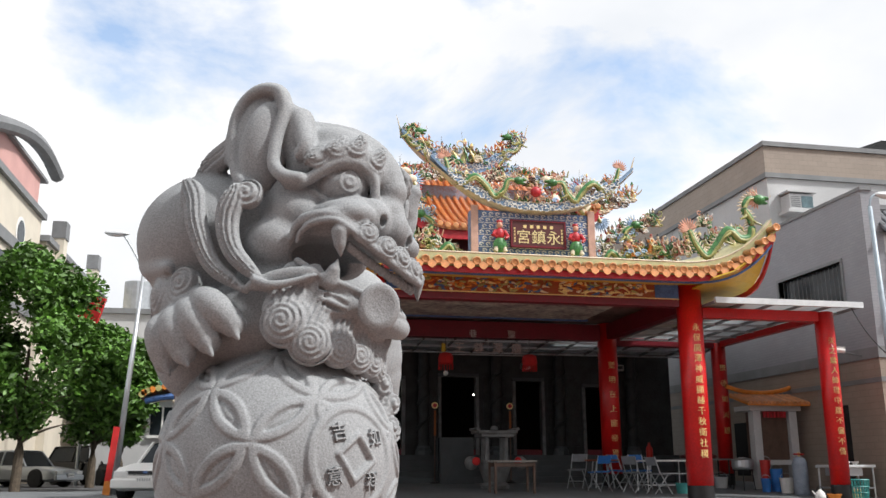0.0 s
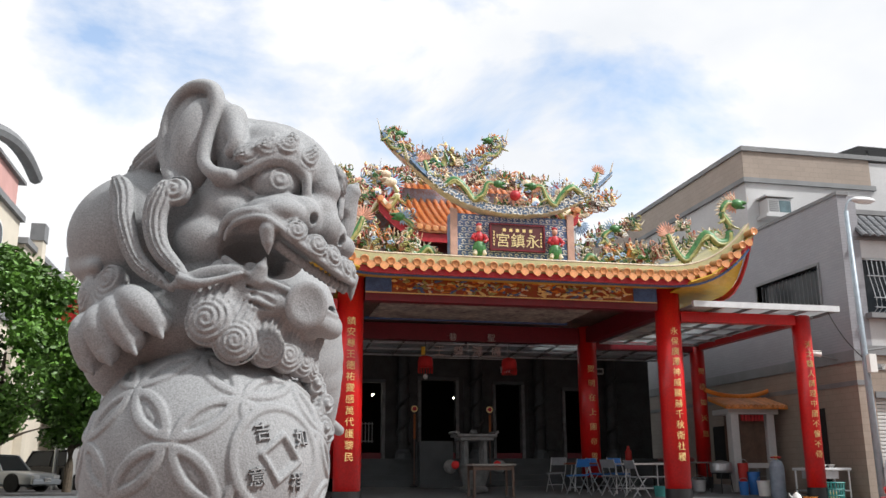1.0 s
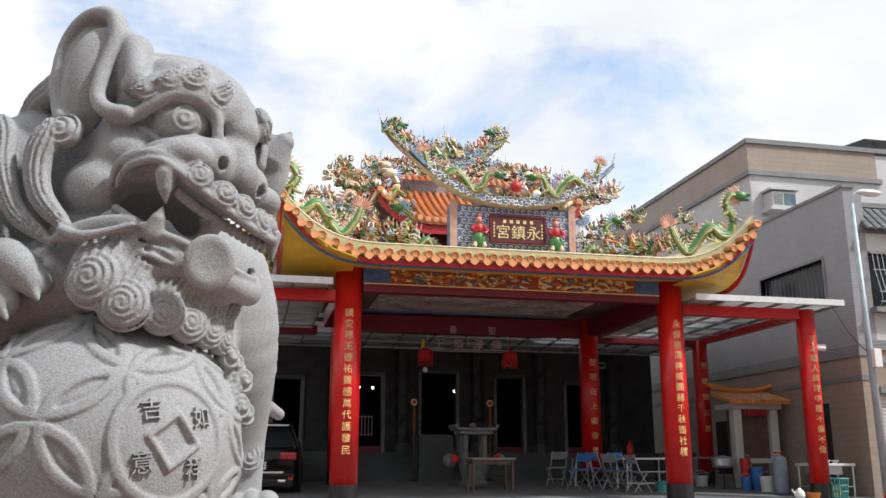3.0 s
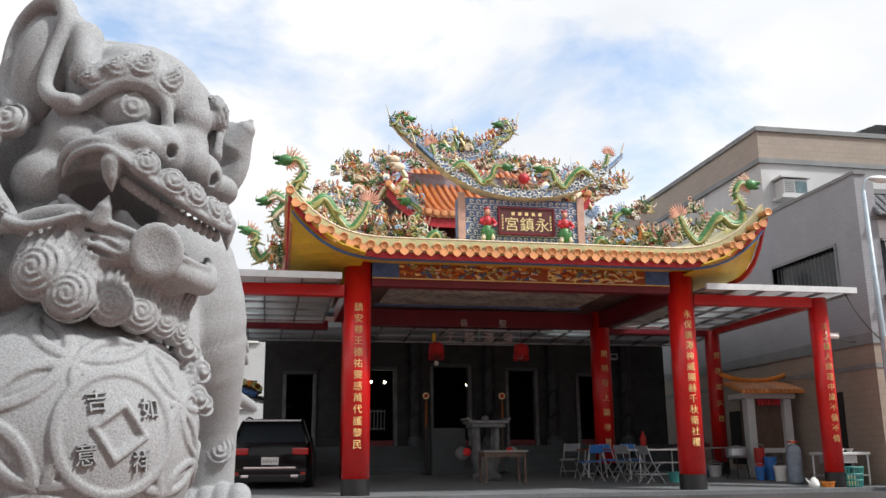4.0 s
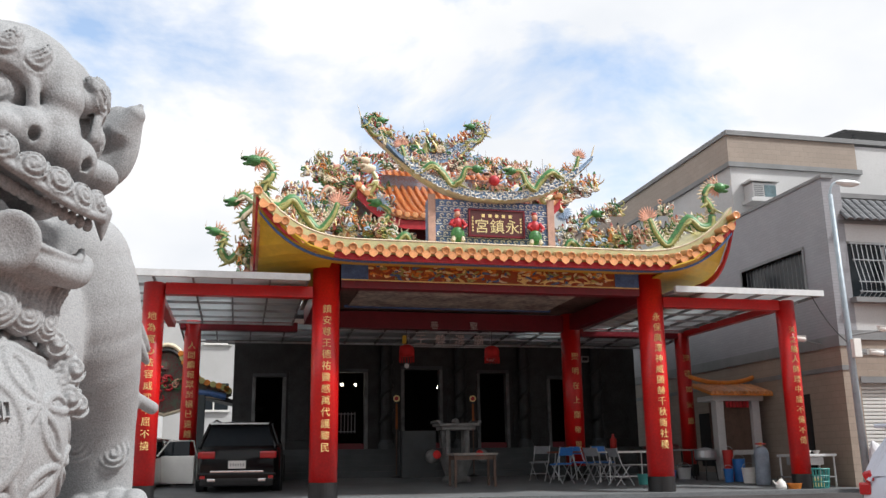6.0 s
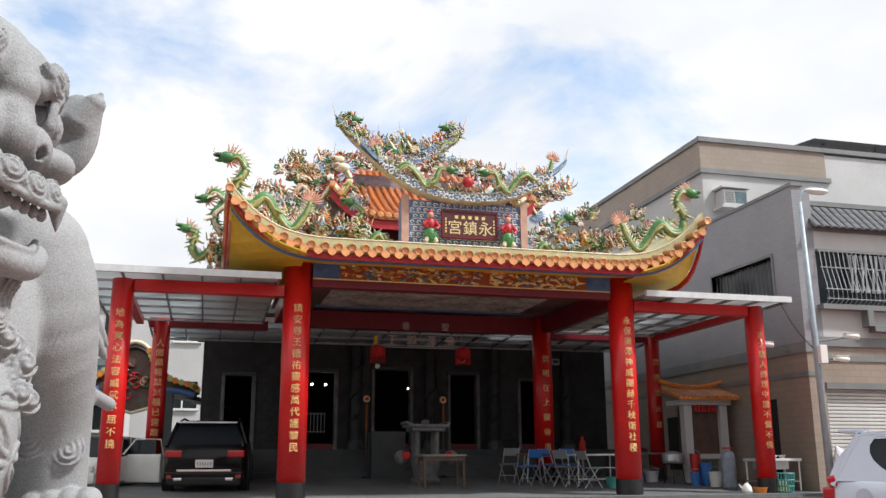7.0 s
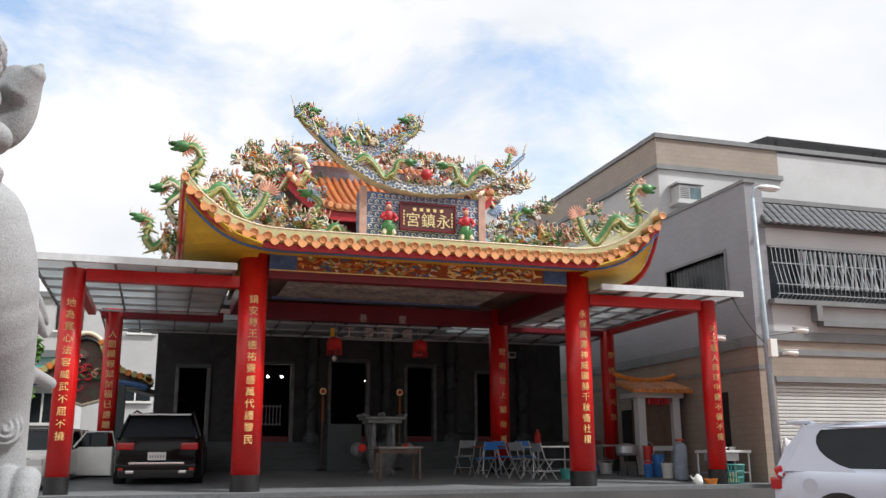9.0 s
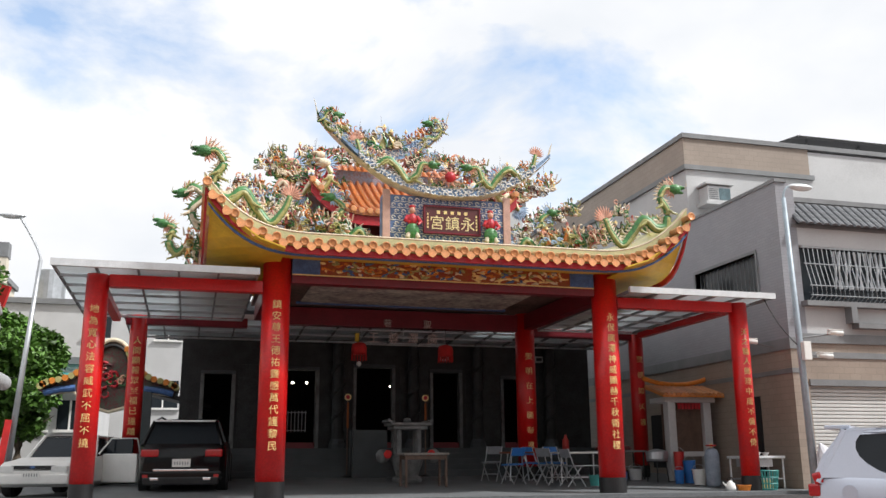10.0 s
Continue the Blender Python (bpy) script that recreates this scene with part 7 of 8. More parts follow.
# ---- cars ----
def car(name, label, m, L, W, H, paint, profile, cabin, wheels=(0.18, 0.80), wheel_r=0.32, front_lights=True):
    """profile: length and height pairs of the body's top line; cabin: the glass house, four lengths along the car."""
    e = thing(name, label, "car", m)
    def top(t, line):
        for (a, za), (b, zb) in zip(line, line[1:]):
            if t <= b:
                k = (t - a) / (b - a)
                k = k * k * (3 - 2 * k)
                return za + (zb - za) * k
        return line[-1][1]
    n = 30
    bm = bmesh.new()
    rings = []
    for i in range(n + 1):
        t = i / n
        end = min(t, 1 - t)
        w = W / 2 * (0.86 + 0.14 * min(1, end / 0.10) ** 0.5)
        zt = top(t, profile)
        zb = 0.20 + 0.06 * max(0, 1 - end / 0.06)
        sec = [(-w * 0.86, zb), (-w, zb + 0.10), (-w, zb + (zt - zb) * 0.62), (-w * 0.97, zt - 0.07), (-w * 0.88, zt), (w * 0.88, zt), (w * 0.97, zt - 0.07), (w, zb + (zt - zb) * 0.62), (w, zb + 0.10), (w * 0.86, zb)]
        rings.append([bm.verts.new((L * (t - 0.5), y, z)) for y, z in sec])
    for a, b in zip(rings, rings[1:]):
        for k in range(10):
            bm.faces.new((a[k], b[k], b[(k + 1) % 10], a[(k + 1) % 10]))
    bm.faces.new(rings[0])
    bm.faces.new(list(reversed(rings[-1])))
    bmesh.ops.recalc_face_normals(bm, faces=bm.faces)
    body = part("body", bm, paint, e, smooth=True)
    body.data.shade_smooth()
    es = body.modifiers.new("edges", "EDGE_SPLIT")
    es.split_angle = radians(42)
    # glass house: windscreen foot, roof front, roof rear, rear glass foot
    a, b, c, d = [L * (q - 0.5) for q in cabin]
    za, zd = top(cabin[0], profile) - 0.04, top(cabin[3], profile) - 0.04
    wl, wr = W / 2 * 0.90, W / 2 * 0.70
    def house(bm, s, zr):
        v = [bm.verts.new(p) for p in ((a, -wl * s, za), (a, wl * s, za), (b, wr * s, zr), (b, -wr * s, zr), (c, -wr * s, zr), (c, wr * s, zr), (d, wl * s, zd), (d, -wl * s, zd))]
        mid = [bm.verts.new(p) for p in (((b + c) / 2, -wl * s, (za + zd) / 2), ((b + c) / 2, wl * s, (za + zd) / 2))]
        bm.faces.new((v[0], v[1], v[2], v[3]))
        bm.faces.new((v[3], v[2], v[5], v[4]))
        bm.faces.new((v[4], v[5], v[6], v[7]))
        bm.faces.new((v[0], v[3], v[4], v[7], mid[0]))
        bm.faces.new((v[1], mid[1], v[6], v[5], v[2]))
        bm.faces.new((v[0], mid[0], v[7], v[6], mid[1], v[1]))
        bmesh.ops.recalc_face_normals(bm, faces=bm.faces)
        return bm
    g = part("glass_house", house(bmesh.new(), 1.0, H - 0.05), DARKGLASS, e, "dark tinted windows")
    bm = bmesh.new()
    r = [(b - 0.10, H - 0.075), (b + 0.05, H - 0.02), ((b + c) / 2, H), (c - 0.05, H - 0.02), (c + 0.12, H - 0.085)]
    rows = []
    for x, z in r:
        rows.append([bm.verts.new((x, y * wr * 1.05, z - 0.05 * abs(y) ** 3)) for y in (-1, -0.8, -0.4, 0, 0.4, 0.8, 1)])
    lower = [[bm.verts.new(v.co - Vector((0, 0, 0.05))) for v in row] for row in rows]
    for p, q in zip(rows, rows[1:]):
        for k in range(6):
            bm.faces.new((p[k], q[k], q[k + 1], p[k + 1]))
    for p, q in zip(lower, lower[1:]):
        for k in range(6):
            bm.faces.new((p[k + 1], q[k + 1], q[k], p[k]))
    for k in range(6):
        bm.faces.new((rows[0][k + 1], lower[0][k + 1], lower[0][k], rows[0][k]))
        bm.faces.new((rows[-1][k], lower[-1][k], lower[-1][k + 1], rows[-1][k + 1]))
    for p, q, s, u in zip(rows, rows[1:], lower, lower[1:]):
        bm.faces.new((p[0], s[0], u[0], q[0]))
        bm.faces.new((q[6], u[6], s[6], p[6]))
    bmesh.ops.recalc_face_normals(bm, faces=bm.faces)
    part("roof", bm, paint, e, smooth=True)
    for s in (-1, 1):
        for x0, z0, x1, z1, w0, w1 in ((a, za, b, H - 0.06, wl, wr), (d, zd, c, H - 0.06, wl, wr), ((b + c) / 2, (za + zd) / 2, (b + c) / 2 + 0.02, H - 0.06, wl, wr)):
            part("pillar", tube(bmesh.new(), [(x0, s * w0 * 1.005, z0), (x1, s * w1 * 1.02, z1)], [0.045, 0.04], n=6), paint, e)
    # wheels
    for t in wheels:
        for s in (-1, 1):
            x = L * (t - 0.5)
            wh = part("wheel", lathe(bmesh.new(), [(wheel_r * 0.62, -0.10), (wheel_r * 0.95, -0.10), (wheel_r, -0.06), (wheel_r, 0.06), (wheel_r * 0.95, 0.10), (wheel_r * 0.62, 0.10)], 28, pose(x, s * (W / 2 - 0.10), wheel_r, 90)), RUBBER, e, "black tyre")
            rim = bmesh.new()
            rod(rim, (x, s * (W / 2 - 0.03), wheel_r), (x, s * (W / 2 - 0.02), wheel_r), wheel_r * 0.2, n=14)
            for k in range(5):
                q = k * 1.2566
                rod(rim, (x, s * (W / 2 - 0.03), wheel_r), (x + wheel_r * 0.62 * math.cos(q), s * (W / 2 - 0.03), wheel_r + wheel_r * 0.62 * math.sin(q)), 0.035, n=6)
            part("rim", rim, CHROME, wh)
            arch = bmesh.new()
            rod(arch, (x, s * (W / 2 - 0.16), wheel_r + 0.02), (x, s * (W / 2 + 0.004), wheel_r + 0.02), wheel_r * 1.14, n=24)
            part("wheel_arch", arch, BLACK, e)
            part("tyre_wall", lathe(bmesh.new(), [(wheel_r * 0.64, 0.0), (wheel_r, 0.0), (wheel_r, 0.02), (wheel_r * 0.64, 0.02)], 28, pose(x, s * (W / 2 + 0.006) - 0.01, wheel_r, 90)), RUBBER, wh)
    # lights, bumpers, plates: front at +x, rear at -x
    zl = 0.62 * top(0.03, profile) + 0.02
    for s in (-1, 1):
        part("tail_light", box(bmesh.new(), (-L / 2 + 0.03, s * W * 0.36, top(0.02, profile) * 0.86), (0.14, W * 0.20, 0.15), bevel=0.03), TAILRED, e, "red tail light")
        if front_lights:
            part("headlight", box(bmesh.new(), (L / 2 - 0.04, s * W * 0.33, top(0.98, profile) * 0.88), (0.10, W * 0.20, 0.13), bevel=0.02), LAMPGLASS, e, "clear headlight")
    for x, s in ((-L / 2 - 0.062, -1), (L / 2 + 0.062, 1)):
        p = part("number_plate", box(bmesh.new(), (x, 0, 0.62 if s < 0 else 0.45), (0.02, 0.36, 0.16)), WHITE, e, "white plate")
        for k in range(6):
            part("plate_bar", box(bmesh.new(), (x + 0.012 * s, -0.13 + 0.052 * k, 0.615 if s < 0 else 0.445), (0.004, 0.018, 0.06)), BANDGREY, p)
    part("bumper", box(bmesh.new(), (-L / 2 + 0.02, 0, 0.36), (0.14, W * 0.92, 0.20), bevel=0.04), paint, e)
    part("bumper", box(bmesh.new(), (L / 2 - 0.02, 0, 0.36), (0.14, W * 0.92, 0.20), bevel=0.04), paint, e)
    return e


HATCH = [(0, 0.82), (0.04, 0.95), (0.30, 0.93), (0.68, 0.90), (0.90, 0.78), (0.98, 0.62), (1, 0.55)]
SEDAN = [(0, 0.72), (0.03, 0.84), (0.18, 0.88), (0.5, 0.84), (0.68, 0.80), (0.95, 0.70), (0.99, 0.62), (1, 0.56)]
SUVP = [(0, 0.80), (0.03, 1.00), (0.3, 1.02), (0.66, 1.00), (0.92, 0.86), (0.98, 0.72), (1, 0.65)]

suv = car("suv", "black sport utility car parked with its tail to the street", Matrix.Translation((0.80, 21.1, floor_z(18.9) + 0.075)) @ Euler((0, 0, radians(86))).to_matrix().to_4x4() @ Euler((0, radians(-2.7), 0)).to_matrix().to_4x4(), 4.3, 1.76, 1.50, CARBLACK, SUVP, (0.70, 0.56, 0.12, 0.03), wheel_r=0.33)
part("chrome_strip", box(bmesh.new(), (-2.185, 0, 0.475), (0.03, 1.10, 0.045), bevel=0.01), CHROME, suv, "chrome tailgate strip")
part("spoiler", box(bmesh.new(), (-1.72, 0, 1.46), (0.34, 1.22, 0.035), bevel=0.012), ALU, suv, "bright roof spoiler edge")
for s in (-1, 1):
    part("exhaust", box(bmesh.new(), (-2.19, s * 0.52, 0.30), (0.08, 0.17, 0.07), bevel=0.02), CHROME, suv, "chrome exhaust tip")
    part("roof_rail", tube(bmesh.new(), [(-1.6, s * 0.6, 1.46), (-0.4, s * 0.62, 1.53), (0.3, s * 0.58, 1.47)], 0.022, n=6), CHROME, suv)
    part("reflector", box(bmesh.new(), (-2.195, s * 0.70, 0.36), (0.02, 0.10, 0.06)), TAILRED, suv)
part("lower_bumper", box(bmesh.new(), (-2.16, 0, 0.26), (0.12, 1.5, 0.16), bevel=0.03), BLACK, suv)

white_sedan = car("sedan", "old white sedan with its front door standing open", pose(-1.75, 21.6, -0.03, 0, 0, 256), 4.2, 1.62, 1.32, WHITE, SEDAN, (0.66, 0.54, 0.26, 0.14), wheel_r=0.29)
part("grille", box(bmesh.new(), (2.07, 0, 0.58), (0.06, 0.86, 0.10)), BLACK, white_sedan, "dark radiator grille")
part("badge", box(bmesh.new(), (2.105, 0, 0.60), (0.01, 0.10, 0.05), bevel=0.004), BLUE, white_sedan)
for z in (0.30, 0.44):
    part("bumper_strip", box(bmesh.new(), (2.09, 0, z), (0.05, 1.46, 0.03)), BLACK, white_sedan)
d = part("open_door", box(bmesh.new(), (0.42, 1.22, 0.56), (0.10, 0.90, 0.62), rz=-18, bevel=0.03), WHITE, white_sedan, "white car door standing open")
part("door_glass", box(bmesh.new(), (0.40, 1.18, 1.03), (0.03, 0.66, 0.32), rz=-18), DARKGLASS, d)
part("window_rail", tube(bmesh.new(), [(0.58, 0.78, 0.86), (0.44, 1.0, 1.20), (0.30, 1.52, 1.20), (0.28, 1.60, 0.86)], 0.022, n=6), WHITE, d)

hatch = car("hatchback", "white hatchback parked along the street", pose(10.0, 7.98, -0.49, 0, 0, -46), 4.1, 1.72, 1.52, CARWHITE, HATCH, (0.74, 0.58, 0.10, 0.02), wheel_r=0.30)
for s in (-1, 1):
    def side(x, h):
        return Vector((x, s * (0.774 - 0.172 * h) * 1.015, 0.91 + 0.56 * h))
    rim = bez([(-1.28, 1.0, 0), (-1.62, 0.95, 0), (-1.66, 0.30, 0), (-1.10, 0.0, 0)], 8)
    out = [side(-2.02, 0.0), side(-1.90, 0.45), side(-1.72, 0.85), side(-1.60, 1.02), side(-1.28, 1.02)] + [side(q.x, q.y) for q in rim] + [side(-1.10, -0.04)]
    bm = bmesh.new()
    a = [bm.verts.new(q + Vector((0, s * 0.014, 0))) for q in out]
    b = [bm.verts.new(q - Vector((0, s * 0.05, 0))) for q in out]
    bm.faces.new(a)
    bm.faces.new(list(reversed(b)))
    for k in range(len(a)):
        bm.faces.new((a[k], b[k], b[(k + 1) % len(a)], a[(k + 1) % len(a)]))
    bmesh.ops.recalc_face_normals(bm, faces=bm.faces)
    part("rear_pillar", bm, CARWHITE, hatch, "white rear roof pillar")
    part("side_light", box(bmesh.new(), (-1.97, s * 0.76, 0.90), (0.11, 0.09, 0.14), ry=-20, bevel=0.03), TAILRED, hatch, "red tail light")
part("fuel_flap", rod(bmesh.new(), (-1.62, -0.862, 0.74), (-1.62, -0.868, 0.74), 0.085, n=20), CARWHITE, hatch)
part("door_handle", box(bmesh.new(), (-0.55, -0.875, 0.80), (0.20, 0.03, 0.035), bevel=0.01), CARWHITE, hatch)
part("spoiler", box(bmesh.new(), (-1.72, 0, 1.50), (0.30, 1.2, 0.05), bevel=0.018), CARWHITE, hatch)

car("parked_sedan", "silver sedan parked under the street trees", pose(-9.2, 38.5, -0.1, 0, 0, -28), 4.5, 1.75, 1.45, CARSILVER, SEDAN, (0.68, 0.56, 0.26, 0.12))
car("parked_van", "black people carrier parked under the street trees", pose(-7.0, 41.5, -0.1, 0, 0, -40), 4.5, 1.8, 1.70, CARBLACK, SUVP, (0.82, 0.68, 0.10, 0.03))


# ---- trees ----
def tree(x, y, h, r, crown_z, seed, label="broad-leaved street tree with a dense green crown", base=-0.1):
    rnd = random.Random(seed)
    e = thing("tree", label, "tree", pose(x, y, base), group="street trees")
    bm = bmesh.new()
    top = crown_z + (h - crown_z) * 0.45
    tube(bm, bez([(0, 0, 0), (0.08, 0.03, top * 0.4), (-0.05, 0, top * 0.7), (0, 0, top)], 8), [0.17, 0.15, 0.14, 0.13, 0.12, 0.11, 0.09, 0.07, 0.04], n=10)
    for k in range(9):
        q = k * 2.4
        z0 = crown_z * 0.8 + k * 0.12
        tube(bm, bez([(0, 0, z0), (r * 0.3 * math.cos(q), r * 0.3 * math.sin(q), z0 + 0.5), (r * 0.75 * math.cos(q), r * 0.75 * math.sin(q), z0 + 0.6 + 0.3 * rnd.random())], 5), [0.07, 0.06, 0.05, 0.035, 0.025, 0.01], n=6)
    part("trunk", bm, BARK, e)
    clumps = []
    hh = (h - crown_z) / 2
    for k in range(46):
        q, u = rnd.random() * 6.283, rnd.uniform(-1, 1)
        rr = math.sqrt(1 - u * u) * rnd.uniform(0.45, 1.0)
        clumps.append((Vector((r * rr * math.cos(q), r * rr * math.sin(q), crown_z + hh + hh * u * 0.92)), rnd.uniform(0.42, 0.62) * r * 0.62))
    verts, faces = [], []
    for c, cr in clumps:
        for _ in range(420):
            d = Vector((rnd.gauss(0, 1), rnd.gauss(0, 1), rnd.gauss(0, 1))).normalized() * cr * rnd.uniform(0.35, 1.12)
            p = c + d
            s = rnd.uniform(0.09, 0.16)
            a = Vector((rnd.uniform(-1, 1), rnd.uniform(-1, 1), rnd.uniform(-0.9, 0.4))).normalized()
            b = a.cross(Vector((rnd.uniform(-1, 1), rnd.uniform(-1, 1), rnd.uniform(-1, 1)))).normalized()
            i = len(verts)
            verts += [p - a * s, p + b * s * 0.45, p + a * s, p - b * s * 0.45]
            faces.append((i, i + 1, i + 2, i + 3))
    me = bpy.data.meshes.new("crown")
    me.from_pydata(verts, [], faces)
    me.materials.append(LEAF)
    o = new("crown", me)
    o.parent = e
    return e


tree(-7.4, 30.0, 7.7, 2.1, 1.9, 1)
tree(-4.5, 31.0, 4.9, 1.35, 1.7, 2)
tree(-10.6, 29.0, 7.2, 2.0, 1.8, 3)
tree(-6.2, 36.0, 6.0, 1.7, 1.9, 4)


# ---- far buildings ----
def block(name, label, x0, y0, x1, y1, h, wall, wins, cornice=BANDGREY, face="both"):
    e = thing(name, label, "building")
    part("wall", span(bmesh.new(), (x0, y0, -0.1), (x1, y1, h)), wall, e)
    part("roof_slab", span(bmesh.new(), (x0 - 0.2, y0 - 0.2, h), (x1 + 0.2, y1 + 0.2, h + 0.3)), cornice, e)
    for axis, u, z, w, hh in wins:
        if axis == "y":
            win = part("window", span(bmesh.new(), (u, y0 - 0.03, z), (u + w, y0 - 0.004, z + hh)), DARKGLASS, e, "dark window")
            part("sill", span(bmesh.new(), (u - 0.1, y0 - 0.15, z - 0.12), (u + w + 0.1, y0 - 0.004, z - 0.004)), WHITE, win)
            part("mullion", span(bmesh.new(), (u + w / 2 - 0.04, y0 - 0.06, z), (u + w / 2 + 0.04, y0 - 0.034, z + hh)), WHITE, win)
        else:
            win = part("window", span(bmesh.new(), (x1 + 0.004, u, z), (x1 + 0.03, u + w, z + hh)), DARKGLASS, e, "dark window")
            part("sill", span(bmesh.new(), (x1 + 0.004, u - 0.1, z - 0.12), (x1 + 0.15, u + w + 0.1, z - 0.004)), WHITE, win)
    return e


school = block("apartment_building", "beige and pink building with a curved roof edge", -26, 28, -11.0, 44.5, 12.6, BEIGEWALL, [("x", 31, 8.2, 3.0, 1.4), ("x", 36, 8.2, 3.0, 1.4), ("x", 31, 4.6, 3.0, 1.4), ("x", 36, 4.6, 3.0, 1.4), ("x", 41.2, 5.0, 1.0, 1.4)])
part("upper_storey", span(bmesh.new(), (-26, 28, 12.9), (-11.2, 44.2, 14.6)), PINKWALL, school, "pink rendered top storey")
bm = bmesh.new()
tube(bm, bez([(-10.9, 27, 11.9), (-10.9, 33, 13.2), (-10.9, 37, 14.6), (-10.9, 41, 16.8), (-10.9, 44.6, 15.6), (-10.9, 46.2, 15.4)], 16), 0.35, n=8)
part("curved_eave", bm, BANDGREY, school, "grey curved roof edge")
part("roof_sheet", span(bmesh.new(), (-26, 28, 14.6), (-11.0, 45.0, 14.75)), BANDGREY, school)
for y in (41.0,):
    w = part("round_window", rod(bmesh.new(), (-11.05, y, 11.0), (-10.97, y, 11.0), 0.75, n=28), WHITE, school, "round porthole window")
    part("pane", rod(bmesh.new(), (-10.99, y, 11.0), (-10.95, y, 11.0), 0.58, n=28), DARKGLASS, w)
for z in (3.9, 7.5, 10.0):
    part("floor_band", span(bmesh.new(), (-10.99, 28, z), (-10.85, 44.5, z + 0.5)), BANDGREY, school)
wing = block("apartment_wing", "beige wing with tall parapet pillars", -24, 45.0, -10.8, 62, 11.6, BEIGEWALL, [("x", 47, 8.6, 2.2, 1.3), ("x", 51.5, 8.6, 2.2, 1.3), ("x", 56.5, 8.6, 2.6, 1.3), ("x", 47, 5.0, 2.2, 1.3), ("x", 52, 5.0, 2.2, 1.3)])
for y, h in ((47.0, 13.2), (56.5, 13.6)):
    part("pillar", span(bmesh.new(), (-11.0, y, 0.0), (-10.4, y + 0.8, h - 0.9)), BEIGEWALL, wing)
    part("pillar_cap", span(bmesh.new(), (-11.05, y - 0.05, h - 0.9), (-10.35, y + 0.85, h)), BANDGREY, wing)
rear = block("white_building", "white rendered town building with small windows", -9.5, 52, 6.5, 66, 9.2, PALEWALL, [("y", -5.2, 7.4, 1.4, 1.5), ("y", -1.4, 7.4, 1.4, 1.5), ("y", -5.2, 3.6, 1.4, 1.5), ("y", -1.6, 3.6, 1.6, 1.5), ("y", -8.4, 4.2, 1.4, 1.5)])
part("water_tank", rod(bmesh.new(), (-7.6, 55, 9.5), (-7.6, 55, 11.6), 0.85, n=20), STEEL, rear, "steel roof water tank")
low = block("low_building", "pale house with a green sheet awning", -7.0, 40.0, -3.2, 48, 4.7, PALEWALL, [("y", -6.2, 2.0, 1.2, 1.2), ("y", -4.6, 2.0, 1.0, 1.2)])
part("awning", box(bmesh.new(), (-5.1, 39.6, 4.2), (4.2, 1.2, 0.12), rx=14), TEAL, low, "green metal awning")
block("far_block", "pale block behind the town house roof", 12.2, 60, 24, 72, 19.2, PALEWALL, [("y", 13.5, 15.2, 1.4, 1.6), ("y", 17.0, 15.2, 1.4, 1.6)])
e = thing("red_sign", "plain red shop sign panel on a white gable", "sign")
part("panel", box(bmesh.new(), (-7.55, 40.5, 7.4), (1.1, 0.12, 1.5), rz=-30, ry=18), CLOTHRED, e)
part("post", rod(bmesh.new(), (-7.55, 40.6, -0.1), (-7.55, 40.6, 7.0), 0.08), STEEL, e)
e = thing("red_banner", "narrow red and orange banner tied to the lamp post", "banner", pose(-3.62, 23.85, 0.05))
part("cloth", box(bmesh.new(), (0.0, 0, 0.9), (0.16, 0.03, 1.5), ry=5), CLOTHRED, e)
part("lower_cloth", box(bmesh.new(), (-0.06, 0, 0.1), (0.18, 0.035, 0.35), ry=5), ORANGE, e)

# ---- unseen plain blocks, added to keep low sky light out of the portico ----
for x0, x1, y0, h in ((-34, -14, -19, 11.0), (-13.5, 4, -17, 13.0), (4.5, 20, -18, 10.0), (20.5, 44, -17, 12.0)):
    bm = bmesh.new()
    span(bm, (x0, y0 - 8, -0.45), (x1, y0, h))
    hb = thing("unseen_sky_blocker", "unseen plain block added to cut sky light on the portico", "house")
    part("wall", bm, PALEWALL, hb)
    bm = bmesh.new()
    span(bm, (x0 - 0.1, y0 - 8.1, h + 0.003), (x1 + 0.1, y0 + 0.1, h + 0.3))
    part("roof", bm, BANDGREY, hb)


